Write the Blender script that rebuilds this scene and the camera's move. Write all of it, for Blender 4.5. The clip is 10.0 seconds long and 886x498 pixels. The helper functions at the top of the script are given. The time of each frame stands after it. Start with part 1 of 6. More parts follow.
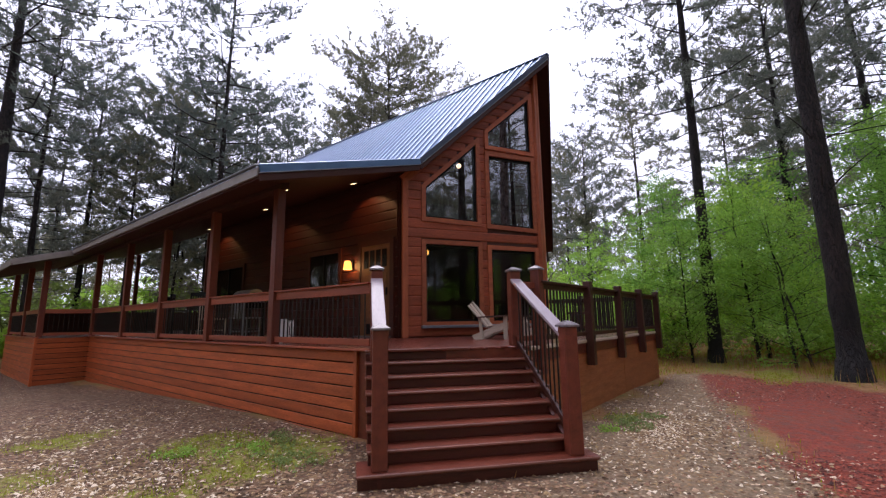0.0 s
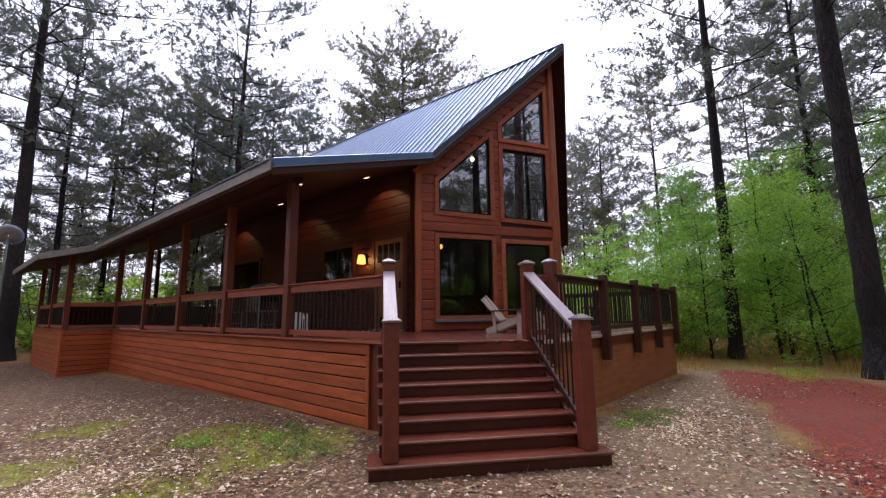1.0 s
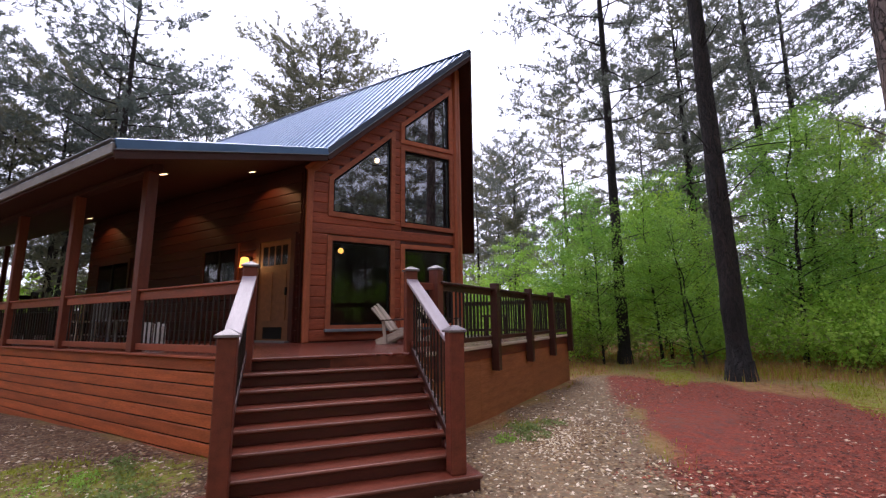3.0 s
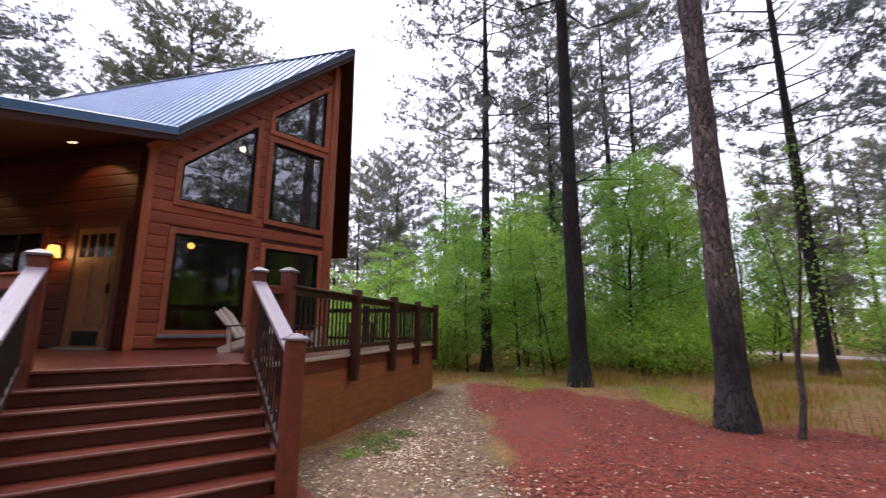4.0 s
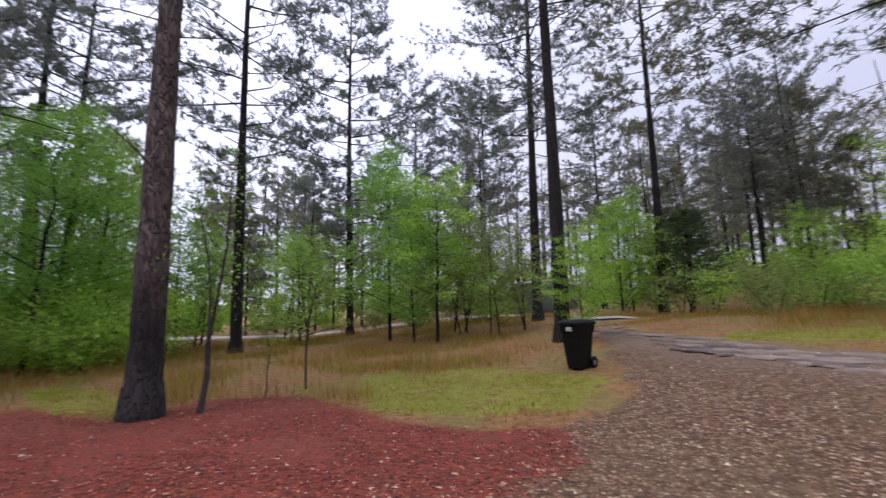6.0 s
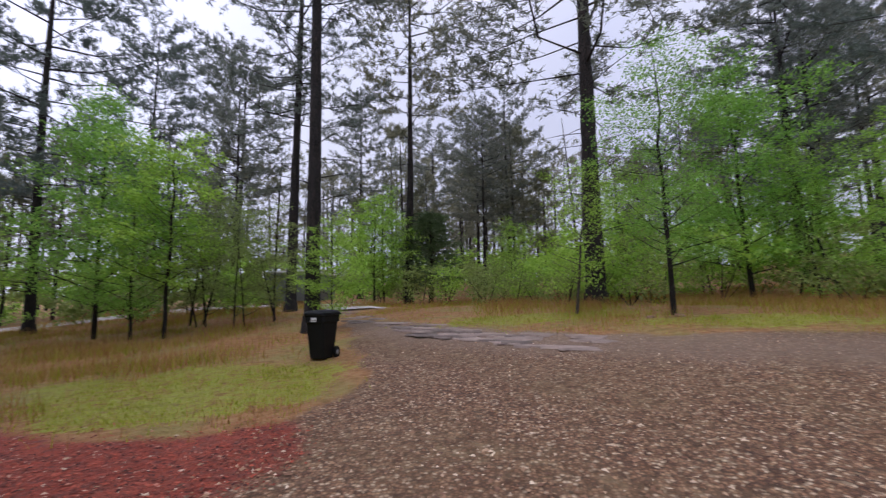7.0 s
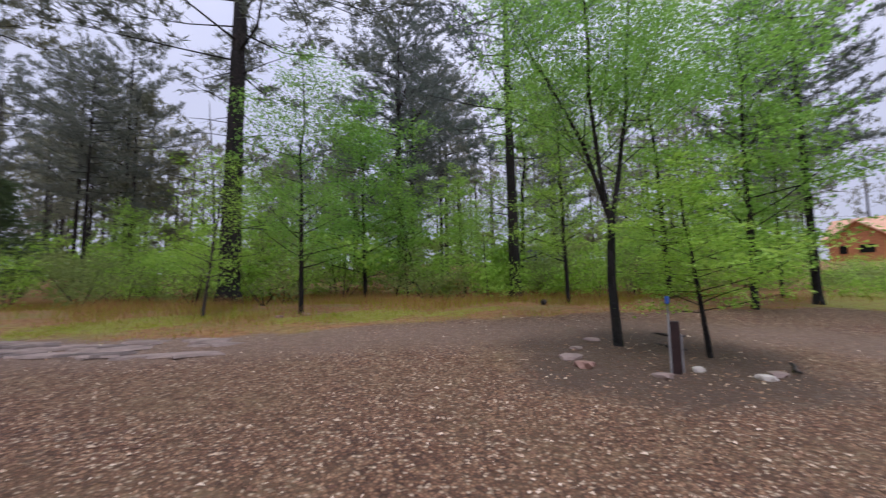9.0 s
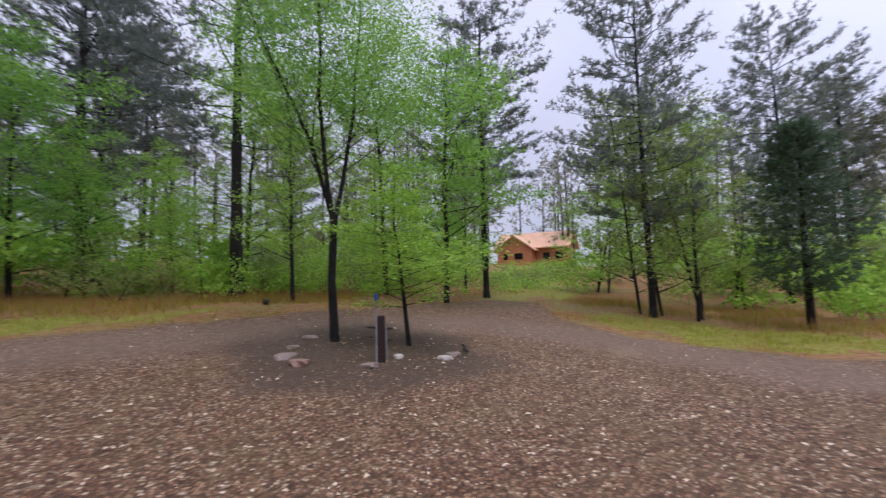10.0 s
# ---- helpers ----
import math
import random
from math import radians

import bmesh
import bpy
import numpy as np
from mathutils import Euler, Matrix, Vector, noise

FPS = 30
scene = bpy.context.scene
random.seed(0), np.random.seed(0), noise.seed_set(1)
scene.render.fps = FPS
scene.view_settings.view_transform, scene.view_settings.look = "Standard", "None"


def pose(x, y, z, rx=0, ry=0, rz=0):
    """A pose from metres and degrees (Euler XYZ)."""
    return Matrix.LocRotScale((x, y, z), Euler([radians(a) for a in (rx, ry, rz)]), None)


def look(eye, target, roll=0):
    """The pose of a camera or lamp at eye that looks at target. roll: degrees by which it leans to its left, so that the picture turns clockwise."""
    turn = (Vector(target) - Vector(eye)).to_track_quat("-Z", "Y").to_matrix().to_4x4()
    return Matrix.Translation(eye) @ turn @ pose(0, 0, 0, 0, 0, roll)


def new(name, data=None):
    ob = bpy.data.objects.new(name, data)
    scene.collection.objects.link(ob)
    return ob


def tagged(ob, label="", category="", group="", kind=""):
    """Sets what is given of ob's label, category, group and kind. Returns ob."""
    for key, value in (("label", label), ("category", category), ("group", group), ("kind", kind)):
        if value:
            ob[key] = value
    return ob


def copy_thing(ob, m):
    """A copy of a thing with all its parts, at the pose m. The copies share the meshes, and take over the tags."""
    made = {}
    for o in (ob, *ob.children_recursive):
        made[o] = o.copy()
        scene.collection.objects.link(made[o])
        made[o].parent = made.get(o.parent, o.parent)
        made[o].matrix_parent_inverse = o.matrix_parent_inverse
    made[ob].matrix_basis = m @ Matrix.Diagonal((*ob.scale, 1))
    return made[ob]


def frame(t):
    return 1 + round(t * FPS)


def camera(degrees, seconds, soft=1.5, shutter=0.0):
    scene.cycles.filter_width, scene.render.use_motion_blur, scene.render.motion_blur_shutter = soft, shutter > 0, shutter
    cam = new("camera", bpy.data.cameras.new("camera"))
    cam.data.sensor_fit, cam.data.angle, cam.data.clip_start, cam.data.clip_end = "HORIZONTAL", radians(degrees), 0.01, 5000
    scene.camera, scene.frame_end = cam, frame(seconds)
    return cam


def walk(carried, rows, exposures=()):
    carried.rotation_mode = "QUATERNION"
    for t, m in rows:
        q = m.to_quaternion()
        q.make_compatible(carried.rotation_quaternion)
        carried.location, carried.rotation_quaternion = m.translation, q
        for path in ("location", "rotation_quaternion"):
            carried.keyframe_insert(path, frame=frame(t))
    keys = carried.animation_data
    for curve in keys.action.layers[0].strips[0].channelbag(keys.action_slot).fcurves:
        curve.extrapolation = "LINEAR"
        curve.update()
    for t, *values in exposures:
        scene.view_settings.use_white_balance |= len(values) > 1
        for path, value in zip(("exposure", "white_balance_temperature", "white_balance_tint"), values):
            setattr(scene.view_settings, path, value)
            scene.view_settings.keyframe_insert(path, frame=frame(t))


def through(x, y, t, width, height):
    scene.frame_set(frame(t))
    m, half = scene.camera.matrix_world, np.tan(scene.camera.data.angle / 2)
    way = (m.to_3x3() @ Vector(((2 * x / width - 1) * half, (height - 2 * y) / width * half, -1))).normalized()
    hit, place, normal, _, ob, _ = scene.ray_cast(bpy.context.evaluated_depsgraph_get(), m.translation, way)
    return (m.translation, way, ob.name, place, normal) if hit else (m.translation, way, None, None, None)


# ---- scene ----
cam = camera(91.7, 10.0, soft=1.25, shutter=0.21)
# time, place, heading, pitch, roll
PATH = [
    (0, 0.44, 0.647, 1.517, -51.0, 9.27, 0.8),
    (0.5, 0.453, 0.641, 1.506, -49.44, 9.23, 0.6),
    (1, 0.495, 0.644, 1.492, -49.02, 8.65, 0.6),
    (1.5, 0.592, 0.5, 1.49, -51.07, 8.11, 1.1),
    (2, 0.861, 0.385, 1.554, -54.58, 8.02, 2.1),
    (3.5, 1.297, 0.522, 1.53, -64.75, 10.08, -0.3),
    (4, 1.459, 0.307, 1.544, -75.4, 10.34, -0.4),
    (4.5, 1.644, 0.261, 1.497, -92.42, 11.1, -0.1),
    (5.0, 1.76, 0.29, 1.5, -111.9, 10.6, 1.6),
    (5.5, 1.8, 0.23, 1.5, -124.9, 9.5, 1.6),
    (6.0, 1.66, 0.08, 1.5, -141.4, 8.3, 1.2),
    (7.5, 1.373, -0.106, 1.5, -184.45, 6.07, 1.12),
    (8.0, 1.291, -0.113, 1.5, -193.13, 5.56, 1.07),
    (8.5, 1.246, -0.102, 1.5, -200.3, 5.47, 0.68),
    (9.0, 1.261, -0.071, 1.5, -217.67, 5.58, 1.04),
    (9.5, 1.276, -0.005, 1.5, -235.27, 5.04, 1.65),
    (10.0, 1.181, 0.115, 1.5, -252.24, 4.59, 1.43),
]
walk(cam, [(t, pose(x, y, z, 90 + pitch, roll, yaw)) for t, x, y, z, yaw, pitch, roll in PATH],
     exposures=[(0.0, 0.27, 6300, 15), (2.0, 0.27, 6300, 15), (4.0, 0.50, 6350, 15), (5.0, 0.42, 6250, 14), (6.0, 0.12, 6150, 13), (7.5, 0.03, 6050, 13), (10.0, 0.04, 6000, 13)])

# ---- light: a bright overcast sky ----
SUN_WAY = Vector((0.27, 0.30, 0.91)).normalized()
world = bpy.data.worlds.new("overcast_sky")
scene.world = world
world.use_nodes = True
wn, wl = world.node_tree.nodes, world.node_tree.links
wn.clear()
sky = wn.new("ShaderNodeTexSky")
sky.sky_type, sky.sun_disc = "NISHITA", False
sky.sun_elevation, sky.sun_rotation = radians(66), radians(42)
sky_dim = wn.new("ShaderNodeVectorMath")
sky_dim.operation = "SCALE"
sky_dim.inputs["Scale"].default_value = 0.10
wl.new(sky.outputs[0], sky_dim.inputs[0])
cloud_mix = wn.new("ShaderNodeMix")
cloud_mix.data_type = "RGBA"
cloud_mix.inputs["Factor"].default_value = 0.86
cloud_at = wn.new("ShaderNodeTexCoord")
cloud_noise = wn.new("ShaderNodeTexNoise")
cloud_noise.inputs["Scale"].default_value, cloud_noise.inputs["Detail"].default_value = 2.2, 5
cloud_ramp = wn.new("ShaderNodeValToRGB")
cloud_ramp.color_ramp.elements[0].position, cloud_ramp.color_ramp.elements[0].color = 0.3, (0.83, 0.84, 1.04, 1)
cloud_ramp.color_ramp.elements[1].position, cloud_ramp.color_ramp.elements[1].color = 0.65, (1.0, 0.99, 1.16, 1)
wl.new(cloud_at.outputs["Generated"], cloud_noise.inputs["Vector"])
wl.new(cloud_noise.outputs["Fac"], cloud_ramp.inputs["Fac"])
wl.new(sky_dim.outputs[0], cloud_mix.inputs["A"])
wl.new(cloud_ramp.outputs["Color"], cloud_mix.inputs["B"])
sky_out, sky_bg = wn.new("ShaderNodeOutputWorld"), wn.new("ShaderNodeBackground")
# the cloud is thinner and brighter on the side of the hidden sun
sun_way = wn.new("ShaderNodeVectorMath")
sun_way.operation = "DOT_PRODUCT"
sun_way.inputs[1].default_value = (0.67, 0.74, 0)
wl.new(cloud_at.outputs["Generated"], sun_way.inputs[0])
sun_side = wn.new("ShaderNodeMapRange")
sun_side.interpolation_type = "SMOOTHSTEP"
sun_side.inputs["From Min"].default_value, sun_side.inputs["From Max"].default_value = -0.75, 0.80
sun_side.inputs["To Min"].default_value, sun_side.inputs["To Max"].default_value = 0.63, 1.22
wl.new(sun_way.outputs["Value"], sun_side.inputs["Value"])
# and, as under any overcast, brighter overhead than at the horizon
sky_up = wn.new("ShaderNodeSeparateXYZ")
wl.new(cloud_at.outputs["Generated"], sky_up.inputs[0])
zenith = wn.new("ShaderNodeMapRange")
zenith.inputs["From Min"].default_value, zenith.inputs["From Max"].default_value = 0.0, 1.0
zenith.inputs["To Min"].default_value, zenith.inputs["To Max"].default_value = 0.90, 1.95
wl.new(sky_up.outputs["Z"], zenith.inputs["Value"])
sky_power = wn.new("ShaderNodeMath")
sky_power.operation = "MULTIPLY"
wl.new(sun_side.outputs[0], sky_power.inputs[0])
wl.new(zenith.outputs[0], sky_power.inputs[1])
wl.new(sky_power.outputs[0], sky_bg.inputs["Strength"])
wl.new(cloud_mix.outputs["Result"], sky_bg.inputs["Color"])
wl.new(sky_bg.outputs[0], sky_out.inputs[0])
sun = new("sun", bpy.data.lights.new("sun", "SUN"))
sun.data.energy, sun.data.angle, sun.data.color = 0.9, radians(30), (1, 0.97, 0.93)
sun.matrix_world = look(SUN_WAY * 60, (0, 0, 0))


# ---- materials ----
def shader(name):
    m = bpy.data.materials.new(name)
    m.use_nodes = True
    n, l = m.node_tree.nodes, m.node_tree.links
    return m, n, l, n["Principled BSDF"]


def ramp(n, l, source, stops):
    r = n.new("ShaderNodeValToRGB")
    e = r.color_ramp.elements
    while len(e) < len(stops):
        e.new(0.5)
    for el, (at, col) in zip(e, stops):
        el.position, el.color = at, (*col, 1)
    l.new(source, r.inputs["Fac"])
    return r.outputs["Color"]


def noise_tex(n, l, vec, scale, detail=4, rough=0.55):
    t = n.new("ShaderNodeTexNoise")
    t.inputs["Scale"].default_value, t.inputs["Detail"].default_value, t.inputs["Roughness"].default_value = scale, detail, rough
    l.new(vec, t.inputs["Vector"])
    return t.outputs["Fac"]


def mixed(n, l, fac, a, b, blend="MIX"):
    m = n.new("ShaderNodeMix")
    m.data_type, m.blend_type = "RGBA", blend
    for key, v in (("Factor", fac), ("A", a), ("B", b)):
        if isinstance(v, (int, float)):
            m.inputs[key].default_value = v
        elif isinstance(v, tuple):
            m.inputs[key].default_value = (*v, 1)
        else:
            l.new(v, m.inputs[key])
    return m.outputs["Result"]


def math_node(n, l, op, a, b=0.0):
    m = n.new("ShaderNodeMath")
    m.operation = op
    for k, v in enumerate((a, b)):
        if isinstance(v, (int, float)):
            m.inputs[k].default_value = v
        else:
            l.new(v, m.inputs[k])
    return m.outputs[0]


def bumped(n, l, bsdf, height, strength, distance=0.01):
    b = n.new("ShaderNodeBump")
    b.inputs["Strength"].default_value, b.inputs["Distance"].default_value = strength, distance
    l.new(height, b.inputs["Height"])
    l.new(b.outputs[0], bsdf.inputs["Normal"])


def piece_vec(n, l, stretch=(1, 1, 1)):
    """Object coordinates, shifted for each piece and stretched along the grain."""
    tc, oi = n.new("ShaderNodeTexCoord"), n.new("ShaderNodeObjectInfo")
    add, mp = n.new("ShaderNodeVectorMath"), n.new("ShaderNodeMapping")
    mp.inputs["Scale"].default_value = stretch
    sh = n.new("ShaderNodeVectorMath")
    sh.operation = "SCALE"
    cmb = n.new("ShaderNodeCombineXYZ")
    for k in range(3):
        l.new(oi.outputs["Random"], cmb.inputs[k])
    l.new(cmb.outputs[0], sh.inputs[0])
    sh.inputs["Scale"].default_value = 37.0
    l.new(tc.outputs["Object"], mp.inputs["Vector"])
    l.new(mp.outputs[0], add.inputs[0])
    l.new(sh.outputs[0], add.inputs[1])
    return add.outputs[0], oi.outputs["Random"]


def wood(name, dark, light, rough=0.55, vary=0.35, grain=1.0, knots=0.0, coat=0.0):
    m, n, l, b = shader(name)
    v, rnd = piece_vec(n, l, (1.2, 9, 9))
    fine = noise_tex(n, l, v, 14 * grain, 6, 0.65)
    broad = noise_tex(n, l, v, 1.3, 3)
    col = ramp(n, l, fine, [(0.28, dark), (0.72, light)])
    tint = ramp(n, l, broad, [(0.3, (1 - vary,) * 3), (0.7, (1 + vary * 0.5,) * 3)])
    col = mixed(n, l, 1.0, col, tint, "MULTIPLY")
    each = ramp(n, l, rnd, [(0.0, (0.80, 0.80, 0.80)), (1.0, (1.12, 1.12, 1.12))])
    col = mixed(n, l, 1.0, col, each, "MULTIPLY")
    if knots:
        k = n.new("ShaderNodeTexVoronoi")
        k.inputs["Scale"].default_value = 1.6
        l.new(v, k.inputs["Vector"])
        kf = ramp(n, l, k.outputs["Distance"], [(0.06, (knots,) * 3), (0.16, (0, 0, 0))])
        col = mixed(n, l, kf, col, tuple(c * 0.25 for c in dark))
    l.new(col, b.inputs["Base Color"])
    l.new(ramp(n, l, fine, [(0.2, (rough + 0.12,) * 3), (0.8, (rough - 0.1,) * 3)]), b.inputs["Roughness"])
    b.inputs["Coat Weight"].default_value = coat
    bumped(n, l, b, fine, 0.35, 0.004)
    return m


def plain(name, col, rough=0.5, metal=0.0, vary=0.15, scale=6.0, bump=0.15):
    m, n, l, b = shader(name)
    v, rnd = piece_vec(n, l)
    f = noise_tex(n, l, v, scale, 5)
    g = noise_tex(n, l, v, scale * 9, 3)
    c = ramp(n, l, f, [(0.25, tuple(x * (1 - vary) for x in col)), (0.75, tuple(min(1, x * (1 + vary)) for x in col))])
    l.new(c, b.inputs["Base Color"])
    l.new(ramp(n, l, g, [(0.2, (min(1, rough + 0.08),) * 3), (0.8, (max(0.02, rough - 0.08),) * 3)]), b.inputs["Roughness"])
    b.inputs["Metallic"].default_value = metal
    bumped(n, l, b, g, bump, 0.003)
    return m


def glowing(name, col, strength):
    m, n, l, b = shader(name)
    b.inputs["Base Color"].default_value = (*col, 1)
    b.inputs["Emission Color"].default_value = (*col, 1)
    b.inputs["Emission Strength"].default_value = strength
    return m


def glass(name, tint, ior, rough=0.0):
    m, n, l, b = shader(name)
    b.inputs["Base Color"].default_value = (*tint, 1)
    b.inputs["Roughness"].default_value = rough
    b.inputs["IOR"].default_value = ior
    b.inputs["Transmission Weight"].default_value = 1.0
    return m


def leaf_mat(name, a, b_col, through=0.35):
    m, n, l, b = shader(name)
    geo, oi = n.new("ShaderNodeNewGeometry"), n.new("ShaderNodeObjectInfo")
    c = ramp(n, l, geo.outputs["Random Per Island"], [(0.0, a), (1.0, b_col)])
    tree = ramp(n, l, oi.outputs["Random"], [(0.0, (0.72, 0.80, 0.85)), (0.5, (1.0, 1.0, 1.0)), (1.0, (1.15, 1.05, 0.8))])
    c = mixed(n, l, 1.0, c, tree, "MULTIPLY")
    l.new(c, b.inputs["Base Color"])
    b.inputs["Roughness"].default_value = 0.55
    tr, mx = n.new("ShaderNodeBsdfTranslucent"), n.new("ShaderNodeMixShader")
    l.new(c, tr.inputs["Color"])
    mx.inputs["Fac"].default_value = through
    l.new(b.outputs[0], mx.inputs[1])
    l.new(tr.outputs[0], mx.inputs[2])
    l.new(mx.outputs[0], n["Material Output"].inputs["Surface"])
    return m


def bark_mat(name, dark, light, scale=1.0, char=0.0):
    m, n, l, b = shader(name)
    v, rnd = piece_vec(n, l, (1, 1, 0.28))
    vor = n.new("ShaderNodeTexVoronoi")
    vor.feature = "DISTANCE_TO_EDGE"
    vor.inputs["Scale"].default_value = 9 * scale
    warp = n.new("ShaderNodeVectorMath")
    wob = n.new("ShaderNodeTexNoise")
    wob.inputs["Scale"].default_value = 5
    l.new(v, wob.inputs["Vector"])
    l.new(v, warp.inputs[0])
    l.new(wob.outputs["Color"], warp.inputs[1])
    l.new(warp.outputs[0], vor.inputs["Vector"])
    fine = noise_tex(n, l, v, 26, 5, 0.7)
    broad = noise_tex(n, l, v, 0.9, 3)
    plate = ramp(n, l, vor.outputs["Distance"], [(0.0, (0, 0, 0)), (0.12, (1, 1, 1))])
    col = ramp(n, l, fine, [(0.3, dark), (0.7, light)])
    col = mixed(n, l, plate, tuple(c * 0.35 for c in dark), col)
    col = mixed(n, l, 1.0, col, ramp(n, l, broad, [(0.3, (0.6, 0.6, 0.62)), (0.7, (1.1, 1.05, 1.0))]), "MULTIPLY")
    if char:
        tc, sep = n.new("ShaderNodeTexCoord"), n.new("ShaderNodeSeparateXYZ")
        l.new(tc.outputs["Object"], sep.inputs[0])
        z = math_node(n, l, "ADD", sep.outputs["Z"], math_node(n, l, "MULTIPLY", broad, -3.0))
        burnt = ramp(n, l, z, [(0.0, (1, 1, 1)), (1.0, (0, 0, 0))])
        col = mixed(n, l, math_node(n, l, "MULTIPLY", burnt, char), col, (0.012, 0.011, 0.011))
    l.new(col, b.inputs["Base Color"])
    each = n.new("ShaderNodeTexVoronoi")
    each.inputs["Scale"].default_value = 9 * scale
    l.new(warp.outputs[0], each.inputs["Vector"])
    tone = n.new("ShaderNodeSeparateColor")
    l.new(each.outputs["Color"], tone.inputs[0])
    col = mixed(n, l, 1.0, col, ramp(n, l, tone.outputs[0], [(0.0, (0.62, 0.60, 0.62)), (0.6, (1.0, 0.98, 0.97)), (1.0, (1.45, 1.32, 1.25))]), "MULTIPLY")
    l.new(col, b.inputs["Base Color"])
    b.inputs["Roughness"].default_value = 0.9
    h = mixed(n, l, 0.3, plate, fine)
    bumped(n, l, b, h, 1.0, 0.05)
    return m


M_SIDING = wood("stained_cedar_siding", (0.224, 0.041, 0.015), (0.448, 0.099, 0.037), 0.5, 0.3, 1, 0.5)
M_SKIRT = wood("stained_skirt_boards", (0.325, 0.060, 0.016), (0.590, 0.138, 0.037), 0.5, 0.3, 1, 0.35)
M_TRIM = wood("stained_trim", (0.314, 0.073, 0.027), (0.515, 0.138, 0.054), 0.5, 0.25)
M_POST = wood("stained_post", (0.120, 0.024, 0.011), (0.205, 0.044, 0.021), 0.5, 0.25)
M_STAIR = wood("dark_red_stair_boards", (0.108, 0.021, 0.010), (0.215, 0.044, 0.021), 0.36, 0.35, 1, 0, 0.15)
M_DECK = wood("wet_deck_boards", (0.112, 0.024, 0.014), (0.213, 0.047, 0.027), 0.28, 0.3, 1, 0, 0.2)
# wet rail whose pale lavender colour holds the sky's reflection
M_HANDRAIL = wood("wet_handrail_sky_sheen", (0.36, 0.28, 0.31), (0.48, 0.39, 0.42), 0.42, 0.14, 1, 0, 0.15)
# darker copy of the stair boards; shade on upright faces put into colour
M_SHADERISER = wood("shaded_risers", (0.056, 0.010, 0.006), (0.112, 0.022, 0.012), 0.42, 0.3)
M_NOSING = wood("worn_nosing", (0.20, 0.075, 0.052), (0.34, 0.15, 0.11), 0.28, 0.4, 1, 0, 0.3)
M_RAIL = wood("stained_rail", (0.224, 0.047, 0.022), (0.381, 0.090, 0.041), 0.42, 0.25)
M_DARKRAIL = wood("dark_rail", (0.036, 0.010, 0.006), (0.074, 0.020, 0.012), 0.42, 0.25)
M_PLY = wood("brown_plywood_skirt", (0.26, 0.078, 0.021), (0.38, 0.125, 0.038), 0.65, 0.2, 0.5)
# soffit boards darkened: the shade under the roofs is in this colour
M_SOFFIT = wood("shaded_soffit_boards", (0.038, 0.0075, 0.0035), (0.075, 0.015, 0.007), 0.6, 0.25)
# darker copy of the siding, with the porch's shade put into its colour
M_SHADESIDING = wood("porch_shade_siding", (0.044, 0.0070, 0.0030), (0.082, 0.0145, 0.0058), 0.5, 0.3)
M_FASCIA = plain("grey_fascia", (0.23, 0.20, 0.175), 0.5, 0, 0.2)
M_ROOF = plain("galvanised_roof_sheet", (0.15, 0.225, 0.37), 0.5, 0.6, 0.10, 1.2, 0.05)
# lighter copy of the roof metal; the ribs' shading is put into colour
M_RIB = plain("lit_roof_rib", (0.46, 0.53, 0.66), 0.38, 0.85, 0.1)
# glass copy with dark tint and low index, to dim porch reflections
M_DIMPANE = glass("dimmed_porch_glass", (0.5, 0.52, 0.52), 1.45)
M_BLUETRIM = plain("blue_grey_roof_trim", (0.10, 0.18, 0.30), 0.35, 0.5, 0.15, 3, 0.05)
M_DARKTRIM = plain("dark_grey_roof_trim", (0.055, 0.070, 0.098), 0.4, 0.4, 0.15, 3, 0.05)
M_BLACK = plain("black_metal", (0.010, 0.010, 0.011), 0.4, 0.6, 0.2)
M_BALUSTER = plain("dark_baluster", (0.022, 0.014, 0.012), 0.45, 0.3, 0.2)
M_CAP = plain("post_cap", (0.20, 0.17, 0.18), 0.3, 0.2, 0.2)
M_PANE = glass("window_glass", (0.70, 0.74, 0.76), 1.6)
# same window glass with a raised index, to brighten its sky reflection
M_SKYPANE = glass("bright_reflection_glass", (0.70, 0.74, 0.80), 2.7)
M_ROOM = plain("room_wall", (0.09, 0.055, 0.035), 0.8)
M_DOOR = wood("door_wood", (0.16, 0.062, 0.020), (0.26, 0.105, 0.038), 0.45, 0.2)
M_WARM = glowing("warm_lamp_glass", (1.0, 0.44, 0.085), 1.9)
M_CEILING_LAMP = glowing("recessed_lamp", (1.0, 0.66, 0.34), 3.5)
M_BARK = bark_mat("pine_bark", (0.015, 0.012, 0.011), (0.056, 0.042, 0.038), 1.0, 0.8)
M_BARK_B = bark_mat("plated_pine_bark", (0.10, 0.076, 0.070), (0.25, 0.195, 0.183), 0.8, 0.8)
M_TWIG = bark_mat("twig_bark", (0.030, 0.024, 0.021), (0.085, 0.068, 0.060), 2.0)
M_GREYBARK = bark_mat("grey_young_bark", (0.075, 0.064, 0.055), (0.175, 0.155, 0.135), 2.0)
M_NEEDLE = leaf_mat("pine_needles", (0.145, 0.163, 0.138), (0.235, 0.250, 0.200), 0.5)
M_LEAF = leaf_mat("spring_leaves", (0.25, 0.46, 0.055), (0.45, 0.68, 0.13), 0.55)
M_COOL_LEAF = leaf_mat("cool_green_leaves", (0.18, 0.39, 0.050), (0.36, 0.60, 0.12), 0.55)
M_OLIVE = leaf_mat("olive_leaves", (0.19, 0.26, 0.070), (0.32, 0.41, 0.14), 0.55)
M_CEDAR = leaf_mat("cedar_leaves", (0.066, 0.108, 0.058), (0.140, 0.205, 0.104), 0.45)
M_DRY = leaf_mat("dry_grass_blades", (0.33, 0.14, 0.040), (0.54, 0.31, 0.095), 0.4)
